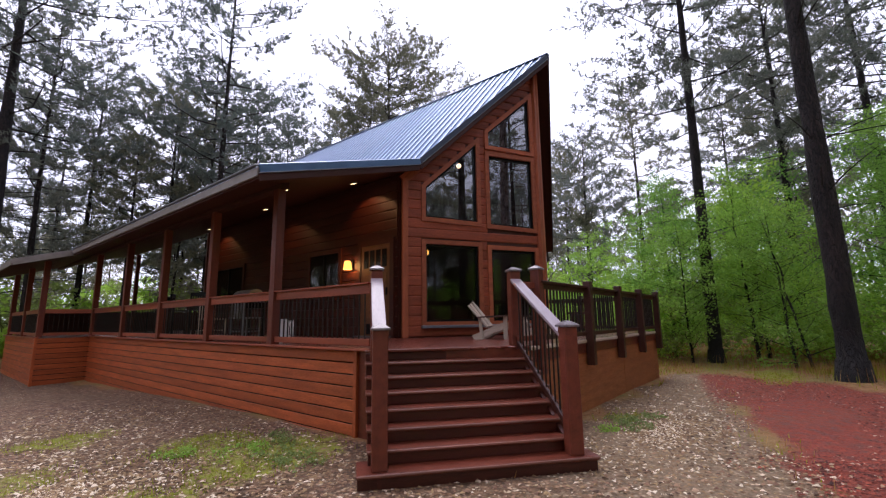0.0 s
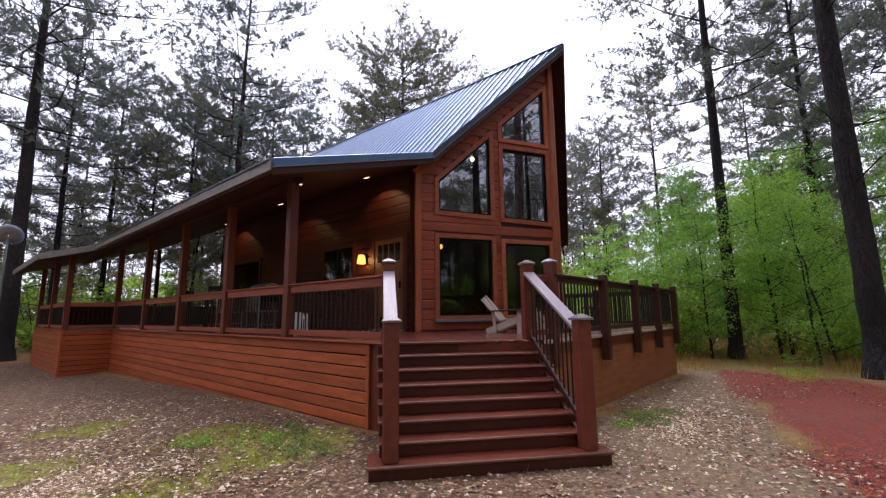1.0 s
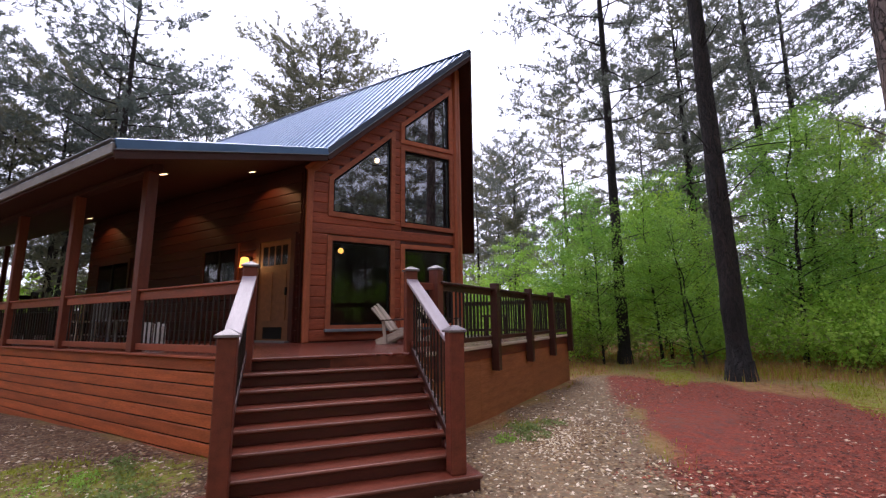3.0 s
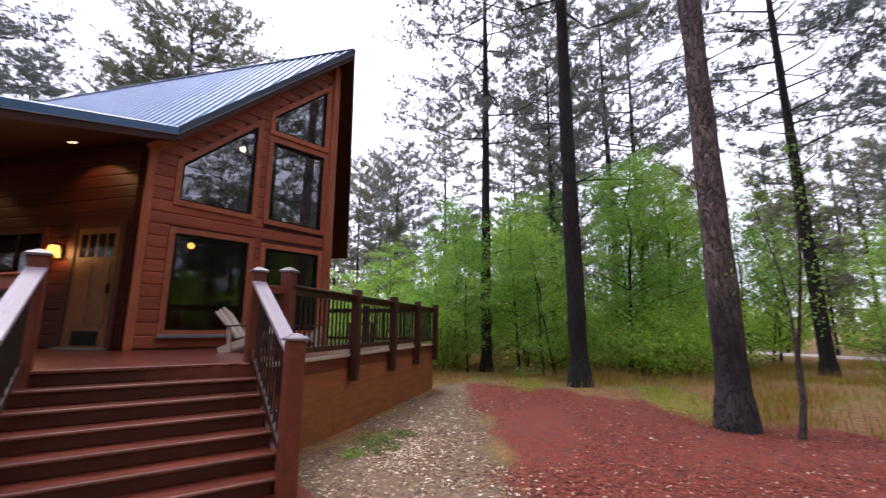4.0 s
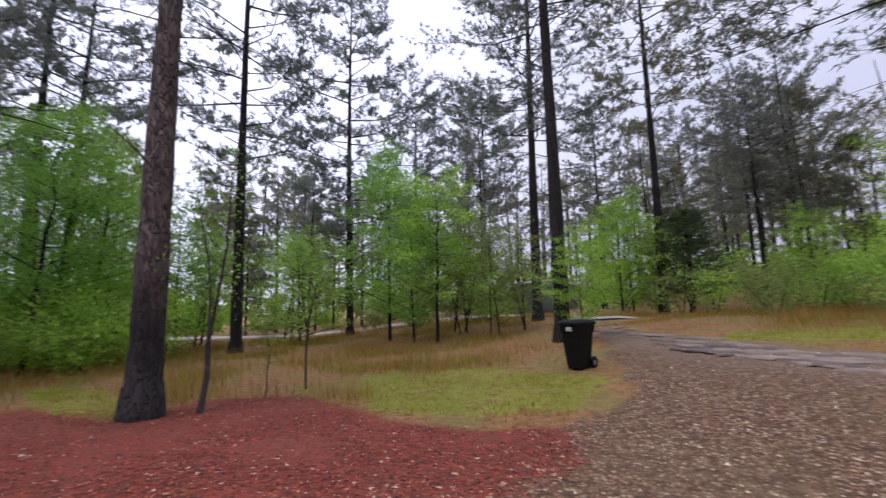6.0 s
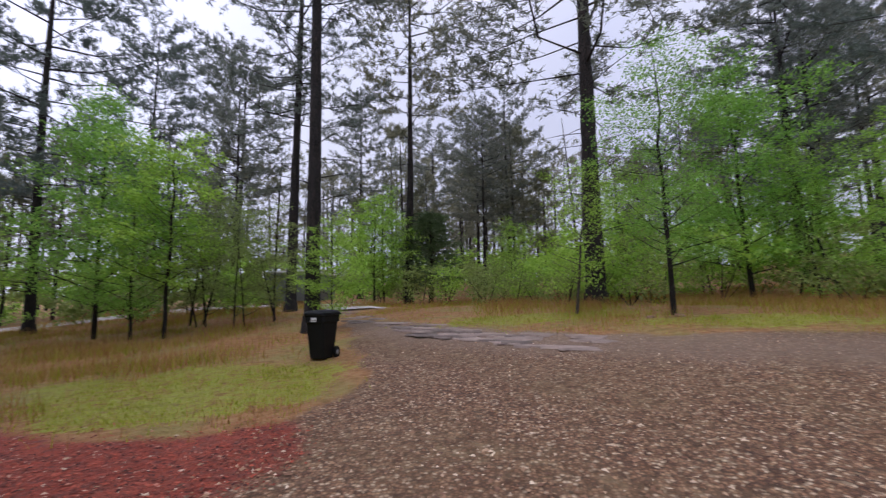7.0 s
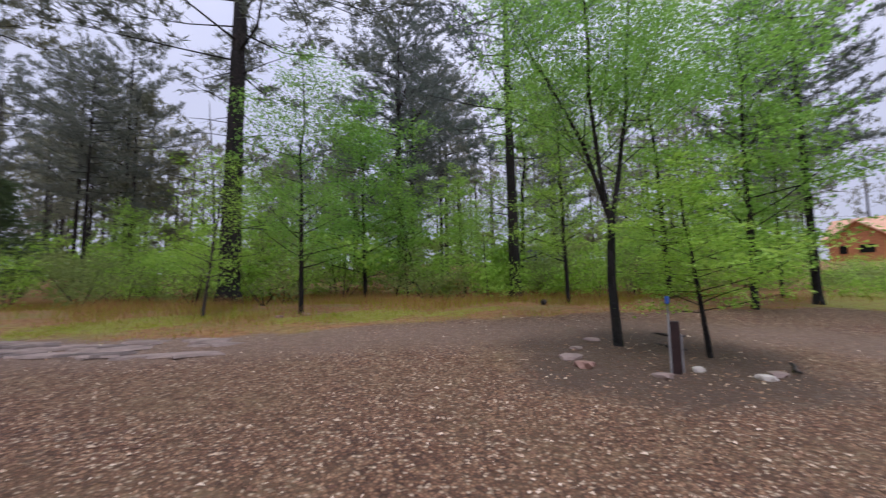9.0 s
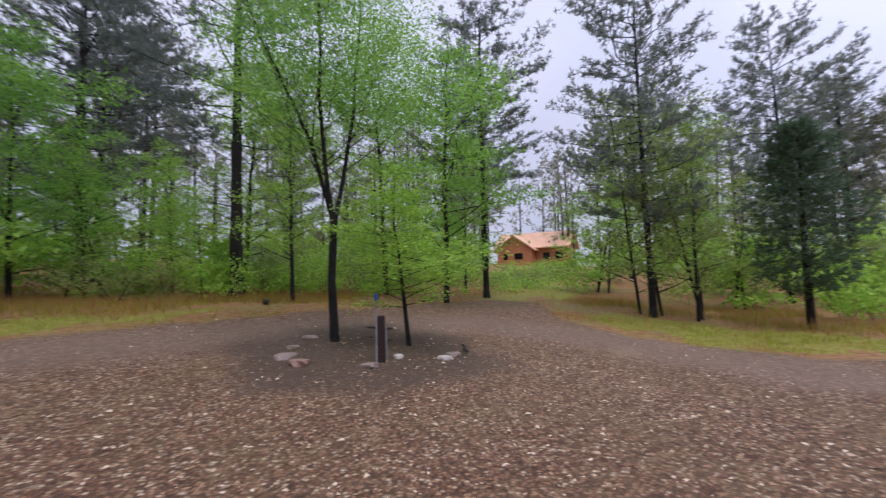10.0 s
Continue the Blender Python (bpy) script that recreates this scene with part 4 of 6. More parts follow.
for k in range(8):
    z = DECK - k * RISE
    half = HALF + 0.14 if k < 7 else 1.20
    deep = RUN + 0.05 if k < 7 else 0.42
    front = k * RUN + 0.03 if k < 7 else 7 * RUN + 0.03
    if k > 0:
        mid = front - deep / 2
        board("tread", at_stair(mid, -half, z - 0.02), at_stair(mid, half, z - 0.02), deep, 0.04, M_STAIR, stairs, bev=0.010)
    rz0, rz1 = (z - RISE, z - 0.041) if k < 7 else (-0.06, z - 0.041)
    board("riser", at_stair(front - 0.045, -half + 0.01, (rz0 + rz1) / 2), at_stair(front - 0.045, half - 0.01, (rz0 + rz1) / 2), 0.024, rz1 - rz0, M_SHADERISER, stairs)
    nose = front + 0.004
    board("nosing", at_stair(nose, -half, z - 0.012), at_stair(nose, half, z - 0.012), 0.02, 0.022, M_NOSING, stairs, label="worn pale tread edge", bev=0.008)
board("tread", at_stair(-0.03, -HALF - 0.07, DECK - 0.016), at_stair(-0.03, HALF + 0.07, DECK - 0.016), 0.15, 0.038, M_STAIR, stairs, bev=0.010)
for side in (-1, 1):
    a = side * (HALF + 0.01)
    bm = bmesh.new()
    outline = [(-0.1, DECK - 0.04), (7 * RUN, RISE - 0.045), (7 * RUN, -0.06), (6.0 * RUN, -0.06), (-0.1, DECK - 0.45)]
    lo = [bm.verts.new(at_stair(o, a, z)) for o, z in outline]
    hi = [bm.verts.new(at_stair(o, a + side * 0.04, z)) for o, z in outline]
    bm.faces.new(lo)
    bm.faces.new(hi[::-1])
    for i in range(5):
        bm.faces.new((lo[i], hi[i], hi[(i + 1) % 5], lo[(i + 1) % 5]))
    bmesh.ops.recalc_face_normals(bm, faces=bm.faces)
    part("stringer", bm, M_SHADERISER, stairs)
    lowp, highp = at_stair(1.43, side * (HALF + 0.03), 0), at_stair(-0.02, side * HALF, 0)
    me = block(0.15, 0.15, 1.42 - RISE, M_POST, 0.008)
    low = piece("newel_post", me, Matrix.Translation((lowp.x, lowp.y, (1.42 + RISE) / 2)) @ pose(0, 0, 0, 0, 0, 50), stairs)
    capm = cap_on(low, 0, 0, 0, 0.19)
    hang(capm, Matrix.Translation((lowp.x, lowp.y, 1.42)) @ pose(0, 0, 0, 0, 0, 50), low)
    me = block(0.15, 0.15, 2.17 - DECK + 0.5, M_POST, 0.008)
    up = piece("newel_post", me, Matrix.Translation((highp.x, highp.y, (2.17 + DECK - 0.5) / 2)) @ pose(0, 0, 0, 0, 0, 50), stairs)
    capm = cap_on(up, 0, 0, 0, 0.19)
    hang(capm, Matrix.Translation((highp.x, highp.y, 2.17)) @ pose(0, 0, 0, 0, 0, 50), up)
    a0, b0 = lowp + Vector((0, 0, 1.33)) - OUT * 0.05, highp + Vector((0, 0, 2.05)) + OUT * 0.05
    board("handrail", a0, b0, 0.15, 0.04, M_HANDRAIL, stairs, label="wet stained handrail board, sky reflection put into its colour")
    board("under_rail", a0 - Vector((0, 0, 0.06)), b0 - Vector((0, 0, 0.06)), 0.04, 0.08, M_DARKRAIL, stairs)
    board("bottom_rail", a0 - Vector((0, 0, 0.98)), b0 - Vector((0, 0, 0.84)), 0.04, 0.07, M_DARKRAIL, stairs)
    for k in range(1, 13):
        p = a0.lerp(b0, k / 13)
        gap = 0.96 - 0.11 * k / 13
        piece("baluster", block(0.018, 0.018, gap - 0.08, M_BALUSTER, 0.004), Matrix.Translation((p.x, p.y, p.z - 0.05 - gap / 2)), stairs)

# ---- trees ----
def spray(rng, centres, ways, length, width, count, spread):
    """Thin needles that fan out round each twig end: verts and faces as arrays."""
    c = np.repeat(np.asarray(centres), count, 0)
    w = np.repeat(np.asarray(ways), count, 0)
    d = w + rng.normal(0, spread, w.shape)
    d /= np.linalg.norm(d, axis=1, keepdims=True) + 1e-9
    side = np.cross(d, rng.normal(0, 1, d.shape))
    side /= np.linalg.norm(side, axis=1, keepdims=True) + 1e-9
    ln = length * rng.uniform(0.7, 1.2, (len(c), 1))
    wd = width * rng.uniform(0.7, 1.3, (len(c), 1))
    c = c + rng.normal(0, length * 0.15, c.shape)
    v = np.stack([c - side * wd, c + side * wd, c + d * ln], 1).reshape(-1, 3)
    f = np.arange(len(v)).reshape(-1, 3)
    return v, f


def foliage(rng, centres, size, count, spread, flat=1.1):
    """Small three-cornered leaves scattered round twig ends."""
    c = np.repeat(np.asarray(centres), count, 0) + rng.normal(0, spread, (len(centres) * count, 3)) * (1, 1, 0.55)
    nrm = rng.normal(0, flat, c.shape) + (0, 0, 1)
    nrm /= np.linalg.norm(nrm, axis=1, keepdims=True)
    u = np.cross(nrm, rng.normal(0, 1, c.shape))
    u /= np.linalg.norm(u, axis=1, keepdims=True) + 1e-9
    w = np.cross(nrm, u)
    s = size * rng.uniform(0.6, 1.3, (len(c), 1))
    v = np.stack([c - u * s, c + u * s * 0.75 - w * s * 0.5, c + u * s * 0.35 + w * s * 0.75 + nrm * s * 0.2], 1).reshape(-1, 3)
    f = np.arange(len(v)).reshape(-1, 3)
    return v, f


def array_mesh(name, v, f, material):
    me = bpy.data.meshes.new(name)
    k = f.shape[1]
    me.vertices.add(len(v))
    me.vertices.foreach_set("co", v.astype(np.float32).ravel())
    me.loops.add(f.size)
    me.loops.foreach_set("vertex_index", f.astype(np.int32).ravel())
    me.polygons.add(len(f))
    me.polygons.foreach_set("loop_start", np.arange(0, f.size, k, dtype=np.int32))
    me.materials.append(material)
    me.update(calc_edges=True)
    return me


def sliver(v, f, a, b, w):
    """A thin twig as one triangle."""
    side = (b - a).cross(Vector((0.3, 0.2, 0.9))).normalized() * w
    k = len(v)
    v.extend((a - side, a + side, b))
    f.append((k, k + 1, k + 2))


def pine(seed, tall, girth, clear, reach, label, bark=None, dense=1.0, needle=0.25, width=0.023, tufts=9):
    """A tall pine: bare lower trunk, dead stubs, upswept limbs with needle tufts at the twig ends."""
    rng, r = np.random.default_rng(seed), random.Random(seed)
    tree = thing("pine_tree", Matrix(), label, "tree", "pines of the wood")
    vs, fs = [], []
    n = 30
    lean, bend = Vector((r.uniform(-1, 1), r.uniform(-1, 1), 0)) * 0.006 * tall, r.uniform(0, 6.28)

    def stem(t):
        sway = 0.004 * tall * math.sin(t * 4 + bend)
        return Vector((lean.x * t * t + sway * math.cos(bend), lean.y * t * t + sway * math.sin(bend), t * tall))

    pts = [stem((i / n) ** 1.15) - stem(0) for i in range(n + 1)]
    rad = [girth * (1.0 - 0.86 * (p.z / tall)) for p in pts]
    rad = [g * (1 + 0.05 * noise.noise((seed, p.z * 1.7, 0.0)) + 0.04 * noise.noise((p.z * 5.1, seed, 2.0))) for g, p in zip(rad, pts)]
    rad[0] *= 1.45
    pts.insert(1, stem(0.02) - stem(0))
    rad.insert(1, girth * 1.08)
    pts[0].z = -0.25
    tube(vs, fs, pts, rad, 12)
    for v in vs:
        v += Vector((v.x, v.y, 0)).normalized() * girth * (0.10 * noise.noise(Vector((v.x * 9, v.y * 9, v.z * 1.6 + seed))) + 0.07 * noise.noise(Vector((v.x * 22, v.y * 22, v.z * 5))))
    tips, ways = [], []
    for k in range(20):
        t = r.uniform(clear * 0.3, clear)
        a = r.uniform(0, 6.28)
        p = stem(t) - stem(0)
        q = p + Vector((math.cos(a), math.sin(a), r.uniform(-0.1, 0.3))) * r.uniform(0.5, 2.0)
        tube(vs, fs, [p, p.lerp(q, 0.5) + Vector((0, 0, 0.05)), q], [0.020, 0.014, 0.004], 3)
    limbs = int(48 * dense)
    for k in range(limbs):
        t = clear + (1 - clear) * ((k + r.random()) / limbs) * 0.985
        u = (t - clear) / (1 - clear)
        ln = reach * (0.42 + 0.8 * math.sin(math.pi * (u * 0.78 + 0.12)) ** 0.9) * (1 - 0.42 * u ** 5) * r.uniform(0.5, 1.15)
        a = k * 2.4 + r.uniform(-0.5, 0.5)
        rise = r.uniform(-0.15, 0.25) + 0.75 * u * u
        d = Vector((math.cos(a), math.sin(a), rise)).normalized()
        base = stem(t) - stem(0)
        side = Vector((-math.sin(a), math.cos(a), 0))
        pts = [base]
        for j in range(1, 4):
            s = j / 3
            pts.append(base + d * ln * s + side * r.uniform(-0.12, 0.12) * ln + Vector((0, 0, ln * (0.20 * s * s - 0.12 * s + r.uniform(-0.03, 0.03)))))
        w0 = 0.010 + 0.008 * ln
        tube(vs, fs, pts, [w0, w0 * 0.65, w0 * 0.38, w0 * 0.15], 4)
        twigs = max(5, int(ln * 5.5))
        for j in range(twigs):
            s = 0.24 + 0.76 * ((j + r.random()) / twigs) ** 0.8
            i = min(2, int(s * 3))
            p = pts[i].lerp(pts[i + 1], s * 3 - i)
            sd = side * r.choice((-1, 1))
            td = (d * r.uniform(0.3, 1.0) + sd * r.uniform(0.2, 1.0) + Vector((0, 0, r.uniform(0.0, 0.8)))).normalized()
            tl = ln * r.uniform(0.10, 0.28) + 0.15
            e = p + td * tl
            sliver(vs, fs, p, e, 0.006)
            for q in (0.5, 0.78, 1.0):
                tips.append(p.lerp(e, q) + Vector((r.gauss(0, 0.04), r.gauss(0, 0.04), r.gauss(0, 0.04))))
                ways.append((td * 0.7 + Vector((0, 0, 0.25))))
        tips.append(pts[-1])
        ways.append(d)
    piece("trunk", mesh_of("trunk", vs, fs, bark or M_BARK, True), Matrix(), tree)
    v, f = spray(rng, tips, ways, needle, width, tufts, 0.95)
    piece("crown", array_mesh("crown", v, f, M_NEEDLE), Matrix(), tree)
    return tree


def broadleaf(seed, tall, girth, label, leaf=0.060, leaves=5600, crook=0.3, lean=0.0, bark=None, spread=0.15, material=None, low=0.25, wide=0.42, fork=0, stems=1):
    """A young broadleaf tree: a leader or a fork, side limbs, and layered sprays of small leaves."""
    rng, r = np.random.default_rng(seed), random.Random(seed)
    tree = thing("broadleaf_tree", Matrix(), label, "tree", "young broadleaf trees")
    vs, fs, tips = [], [], []

    def limb(p, d, ln, rad):
        """A side limb with two ranks of twigs."""
        pts = [p]
        for j in range(3):
            d = (d + Vector((r.gauss(0, 0.12), r.gauss(0, 0.12), r.gauss(0.03, 0.06)))).normalized()
            pts.append(pts[-1] + d * ln / 3)
        tube(vs, fs, pts, [rad, rad * 0.7, rad * 0.45, rad * 0.18], 4)
        for j in range(max(4, int(ln * 6))):
            s = r.uniform(0.2, 1.0)
            i = min(2, int(s * 3))
            q = pts[i].lerp(pts[i + 1], s * 3 - i)
            a = r.uniform(0, 6.28)
            e = q + (d * 0.6 + Vector((math.cos(a), math.sin(a), r.uniform(-0.05, 0.4)))).normalized() * ln * r.uniform(0.15, 0.42)
            sliver(vs, fs, q, e, max(0.004, rad * 0.18))
            tips.extend((q.lerp(e, 0.6), e, q.lerp(e, 0.85)))

    def leader(pts, rads, limbs, reach, lo):
        tube(vs, fs, pts, rads, 8)
        n = len(pts) - 1
        for k in range(limbs):
            t = lo + (1 - lo) * (k + r.random()) / limbs
            i = min(n - 1, int(t * n))
            p = pts[i].lerp(pts[i + 1], t * n - i)
            a = k * 2.4 + r.uniform(-0.4, 0.4)
            u = (t - lo) / (1 - lo)
            ln = reach * (1 - 0.68 * t if fork else 0.22 + 0.62 * math.sin(math.pi * (0.22 + 0.70 * u))) * r.uniform(0.45, 1.05)
            limb(p, Vector((math.cos(a), math.sin(a), r.uniform(0.1, 0.7) + (0.35 if fork else 0))).normalized(), ln, max(0.006, rads[i] * (0.24 if fork else 0.36)))

    for s in range(stems):
        off = Vector((r.uniform(-0.3, 0.3), r.uniform(-0.3, 0.3), 0)) * (stems - 1) + Vector((0, 0, -0.15))
        d0 = Vector((r.gauss(0, 0.05 * stems) + lean, r.gauss(0, 0.05 * stems), 1)).normalized()
        n = 8
        if fork:
            crotch = off + d0 * tall * 0.26
            tube(vs, fs, [off, off + d0 * tall * 0.02, off + d0 * tall * 0.14 + Vector((0.04, -0.03, 0)), crotch], [girth * 1.5, girth * 1.1, girth * 0.95, girth * 0.9], 10)
            for k in range(fork):
                a = 0.9 + k * 6.28 / fork + r.uniform(-0.3, 0.3)
                d = Vector((math.cos(a) * 0.24, math.sin(a) * 0.24, 1)).normalized()
                pts = [crotch - d0 * 0.1]
                for i in range(n):
                    d = (d + Vector((r.gauss(0, 0.09), r.gauss(0, 0.09), 0.02))).normalized()
                    pts.append(pts[-1] + d * tall * 0.70 / n)
                leader(pts, [girth * 0.62 * (1 - 0.85 * i / n) for i in range(n + 1)], 26, tall * wide, 0.12)
        else:
            pts = [off + d0 * tall * i / n + Vector((r.gauss(0, 0.02), r.gauss(0, 0.02), 0)) * tall * crook * (i / n) for i in range(n + 1)]
            leader(pts, [girth * (1 - 0.85 * i / n) for i in range(n + 1)], int(30 / stems) + 8, tall * wide, low)
    piece("trunk", mesh_of("trunk", vs, fs, bark or M_BARK, True), Matrix(), tree)
    per = max(1, round(1.45 * leaves / len(tips)))
    v, f = foliage(rng, [tuple(t) for t in tips], leaf * 0.82, per, spread)
    piece("crown", array_mesh("crown", v, f, material or M_LEAF), Matrix(), tree)
    return tree


def cedar(seed, tall):
    rng, r = np.random.default_rng(seed), random.Random(seed)
    tree = thing("cedar_tree", Matrix(), "dark green cedar with a dense rounded cone", "tree")
    vs, fs, tips, ways = [], [], [], []
    tube(vs, fs, [Vector((0, 0, -0.2)), Vector((0.05, 0, tall * 0.4)), Vector((0, 0.05, tall))], [0.13, 0.09, 0.02], 8)
    for k in range(170):
        t = 0.16 + 0.83 * (k + r.random()) / 170
        a = k * 2.4
        ln = tall * 0.44 * (1.05 - t) ** 0.62 * min(1, 0.55 + 2.0 * (t - 0.16)) * r.uniform(0.5, 1.1)
        d = Vector((math.cos(a), math.sin(a), 0.25 + 0.5 * t)).normalized()
        p = Vector((0, 0, t * tall))
        sliver(vs, fs, p, p + d * ln, 0.014)
        for j in range(15):
            s = 0.2 + 0.8 * r.random() ** 0.6
            tips.append(p + d * ln * s + Vector((r.gauss(0, 0.13), r.gauss(0, 0.13), r.gauss(0, 0.10))) * (ln * 0.6 + 0.2))
            ways.append(d)
    piece("trunk", mesh_of("trunk", vs, fs, M_BARK, True), Matrix(), tree)
    v, f = spray(rng, tips, ways, 0.20, 0.022, 6, 0.8)
    piece("crown", array_mesh("crown", v, f, M_CEDAR), Matrix(), tree)
    return tree


PINE_KINDS = [
    pine(1, 22, 0.24, 0.38, 4.0, "tall pine with a dark scaly trunk and open crown"),
    pine(2, 22, 0.22, 0.46, 3.6, "tall pine with a high thin crown"),
    pine(3, 22, 0.26, 0.30, 4.4, "tall spreading pine with many dead lower twigs", dense=1.1),
    pine(4, 18, 0.18, 0.24, 3.4, "medium pine with a full grey-green crown", dense=1.15),
    pine(5, 18, 0.17, 0.38, 3.2, "medium pine with tufted open crown", dense=1.1),
    pine(6, 24, 0.25, 0.52, 3.6, "straight old pine with pale plated bark", bark=M_BARK_B),
    pine(7, 22, 0.22, 0.58, 4.3, "tall pine with a dense rounded crown on a bare trunk", dense=1.7, tufts=11),
]
PINE_TALL = (22, 22, 22, 18, 18, 24, 22)
LEAF_KINDS = [
    broadleaf(11, 6.0, 0.06, "slender tree in bright new spring leaf"),
    broadleaf(12, 6.0, 0.055, "bushy young tree in lime green leaf", low=0.08, wide=0.50, leaves=7000),
    broadleaf(13, 6.0, 0.06, "thin sapling with layered light green leaves", leaves=3400, bark=M_GREYBARK, low=0.2, wide=0.48, leaf=0.055),
    broadleaf(14, 6.0, 0.05, "olive leafed shrubby tree", material=M_OLIVE, low=0.12, wide=0.46, leaves=4600, stems=2),
    broadleaf(15, 6.0, 0.06, "spreading green thicket tree", low=0.05, wide=0.62, leaves=7400, stems=2),
    broadleaf(16, 6.0, 0.045, "thin bare sapling with a few new leaves", low=0.3, wide=0.34, leaves=420, leaf=0.055, crook=2.0, bark=M_GREYBARK),
    broadleaf(17, 11.0, 0.10, "tall slender tree in thin bright spring leaf", low=0.16, wide=0.32, leaves=9000, leaf=0.062, spread=0.24),
    broadleaf(18, 9.0, 0.09, "wide young tree in full bright green leaf", low=0.10, wide=0.46, leaves=11000, leaf=0.072, spread=0.24, material=M_COOL_LEAF),
    broadleaf(19, 5.5, 0.055, "leaning grey sapling, forked and nearly bare", low=0.45, wide=0.30, leaves=260, leaf=0.05, crook=1.2, lean=0.15, bark=M_GREYBARK, fork=2),
]
LEAF_TALL = (6, 6, 6, 6, 6, 6, 11, 9, 5.5)
FORKED = broadleaf(21, 9.0, 0.078, "forked tree with thin new leaves on a stony island", leaf=0.036, leaves=30000, spread=0.22, fork=3, wide=0.40, material=M_COOL_LEAF)
CEDAR = cedar(31, 6.5)

# place: x, y, height, kind
PINES_HOUSE = [(2.4, 27.5, 25, 0, 1.15), (4.2, 31, 19, 3), (13.5, 33, 21, 3), (16.5, 38, 20, 4), (7.1, 36, 19.2, 3), (6.5, 42.2, 17.4, 3), (11.7, 27.4, 25, 0), (17.7, 34.5, 21, 3), (26.1, 27.3, 25.6, 6), (26.9, 30.7, 24, 4), (29.5, 38.8, 24.5, 4),
               (12.9, 38.7, 20.6, 3), (8.4, 31.6, 12.8, 4), (11.6, 34.9, 19.1, 3), (21.6, 36.9, 20.4, 3), (-3.5, 32, 19, 3), (-1, 40, 22, 3)]
PINES_EAST = [(17.3, 2.8, 21, 0), (23.6, 0.4, 18.5, 4), (14.1, -0.25, 24, 1), (9.6, -2.4, 24, 5), (19.6, -8.7, 23, 2), (22.1, -16.7, 22.7, 3), (37.1, 14.1, 18, 3), (42.1, 20, 18.7, 4),
              (31.4, -3.7, 26, 0), (44.2, 11.3, 24.4, 4), (37.5, 3.3, 18.3, 4), (35.8, 0.2, 22, 3), (31.5, -5.2, 23.8, 2), (11.2, -19.2, 22, 0)]
PINES_SOUTH = [(7.1, -12.5, 24, 1), (6.8, -25, 23, 1), (13.1, -34.7, 17.4, 4), (28.5, -29.6, 22.6, 3), (25.6, -36.8, 24, 4), (39.7, -24, 15.9, 3), (-2.3, -17.9, 24, 0, 1.4), (3.3, -38.1, 15.9, 4),
               (0.6, -34.1, 16.9, 3), (8, -41.6, 16.1, 4), (21.4, -30, 18.7, 3), (-15.7, -27.1, 19.7, 3), (-23.5, -31.4, 18.8, 4), (-12.5, -12.8, 19, 2), (5.8, -49.9, 13.5, 4), (-15.5, -45, 14.3, 4)]
PINES_WEST = [(2.6, -33, 13.7, 4), (-13.7, -23.8, 18.7, 3), (-20.7, -28.6, 18.1, 4), (-25.2, -5.5, 13.8, 4), (-16.7, -3.7, 12.6, 4), (-31.5, 3.5, 13.4, 3), (-15, 2.4, 12.3, 3),
              (-24, 9.8, 14.2, 3), (-31.2, 15.8, 14.1, 4), (-15.3, -25, 16.6, 3), (-32.4, -25.1, 16.6, 4), (-38.8, 1.8, 12.7, 4), (-41, 12.8, 15.2, 3)]
LEAVES_EAST = [(16.8, 3.4, 4.9, 1), (18.1, 1.7, 6.2, 0), (19, 5.1, 4.6, 4), (18.5, -2.2, 8.2, 6), (21.1, -4.2, 8.7, 6), (20.2, 7.7, 5.3, 1), (16.6, 0.5, 4.7, 4), (23.8, -9.1, 5, 4),
               (15.8, -13.8, 9.0, 7), (13.7, -13.1, 5.6, 1), (21.4, -13.4, 5.5, 4), (9.4, -4.3, 2.0, 5), (9.6, -5.3, 3.4, 5), (18.9, 4.3, 6.6, 7), (23.3, 1.9, 8.2, 7), (21.1, -2.6, 7.4, 7), (25.5, -5.7, 8.0, 7), (22.8, -7.6, 6.6, 1), (19.8, 1.5, 6.3, 1), (20.5, -3, 9, 6),
               (12.8, -15.3, 4.3, 3), (10.6, -14.3, 4.2, 3), (6.4, -12.4, 3.3, 1), (8.3, -25, 6.4, 1), (23.9, -13.5, 5.6, 4)]
LEAVES_SOUTH = [(12.4, -13, 6.6, 0), (13.5, -16, 5.8, 3), (8.6, -24, 6.2, 1), (-2.9, -11.8, 7.2, 6), (-8.2, -18.2, 9.6, 7), (-0.7, -13, 4.4, 2), (0.7, -28.1, 4.5, 4), (-10.4, -17.5, 5.5, 4),
                (-12.5, -14.5, 4.1, 2), (-4.8, -21.2, 5.7, 4), (-8.4, -22, 4.2, 4), (10.1, -15.8, 4.5, 3)]
LEAVES_WEST = [(-6.75, -3.15, 3.2, 0, 1.45), (-13.6, -4.5, 9.5, 7), (-15.2, -7.6, 11.5, 6), (-10.8, -8.9, 8.5, 6), (-15.0, 3.8, 7.5, 3), (-10.3, -18.6, 4.4, 4), (-14.3, -14.1, 11, 6), (-14.3, -18.2, 6.8, 0), (-18.7, -16.7, 3.4, 4), (-19.9, -11.3, 3.8, 4), (-18.2, -5, 7.8, 6),
               (-15.7, 2.4, 7.9, 3), (-17.3, 4.4, 8, 6), (-22.8, 1.2, 5.7, 4), (-19.9, 6.4, 5.3, 3), (-23.6, -7.9, 3.9, 4)]
trng = random.Random(77)


def plant(source, tall, x, y, h, fat=1.0):
    s = h / tall
    w = s * trng.uniform(0.9, 1.15) * fat
    m = Matrix.Translation((x, y, height(x, y))) @ pose(0, 0, 0, trng.uniform(-0.5, 0.5), trng.uniform(-0.5, 0.5), trng.uniform(0, 360)) @ Matrix.Diagonal((w, w, s, 1))
    return copy_thing(source, m)


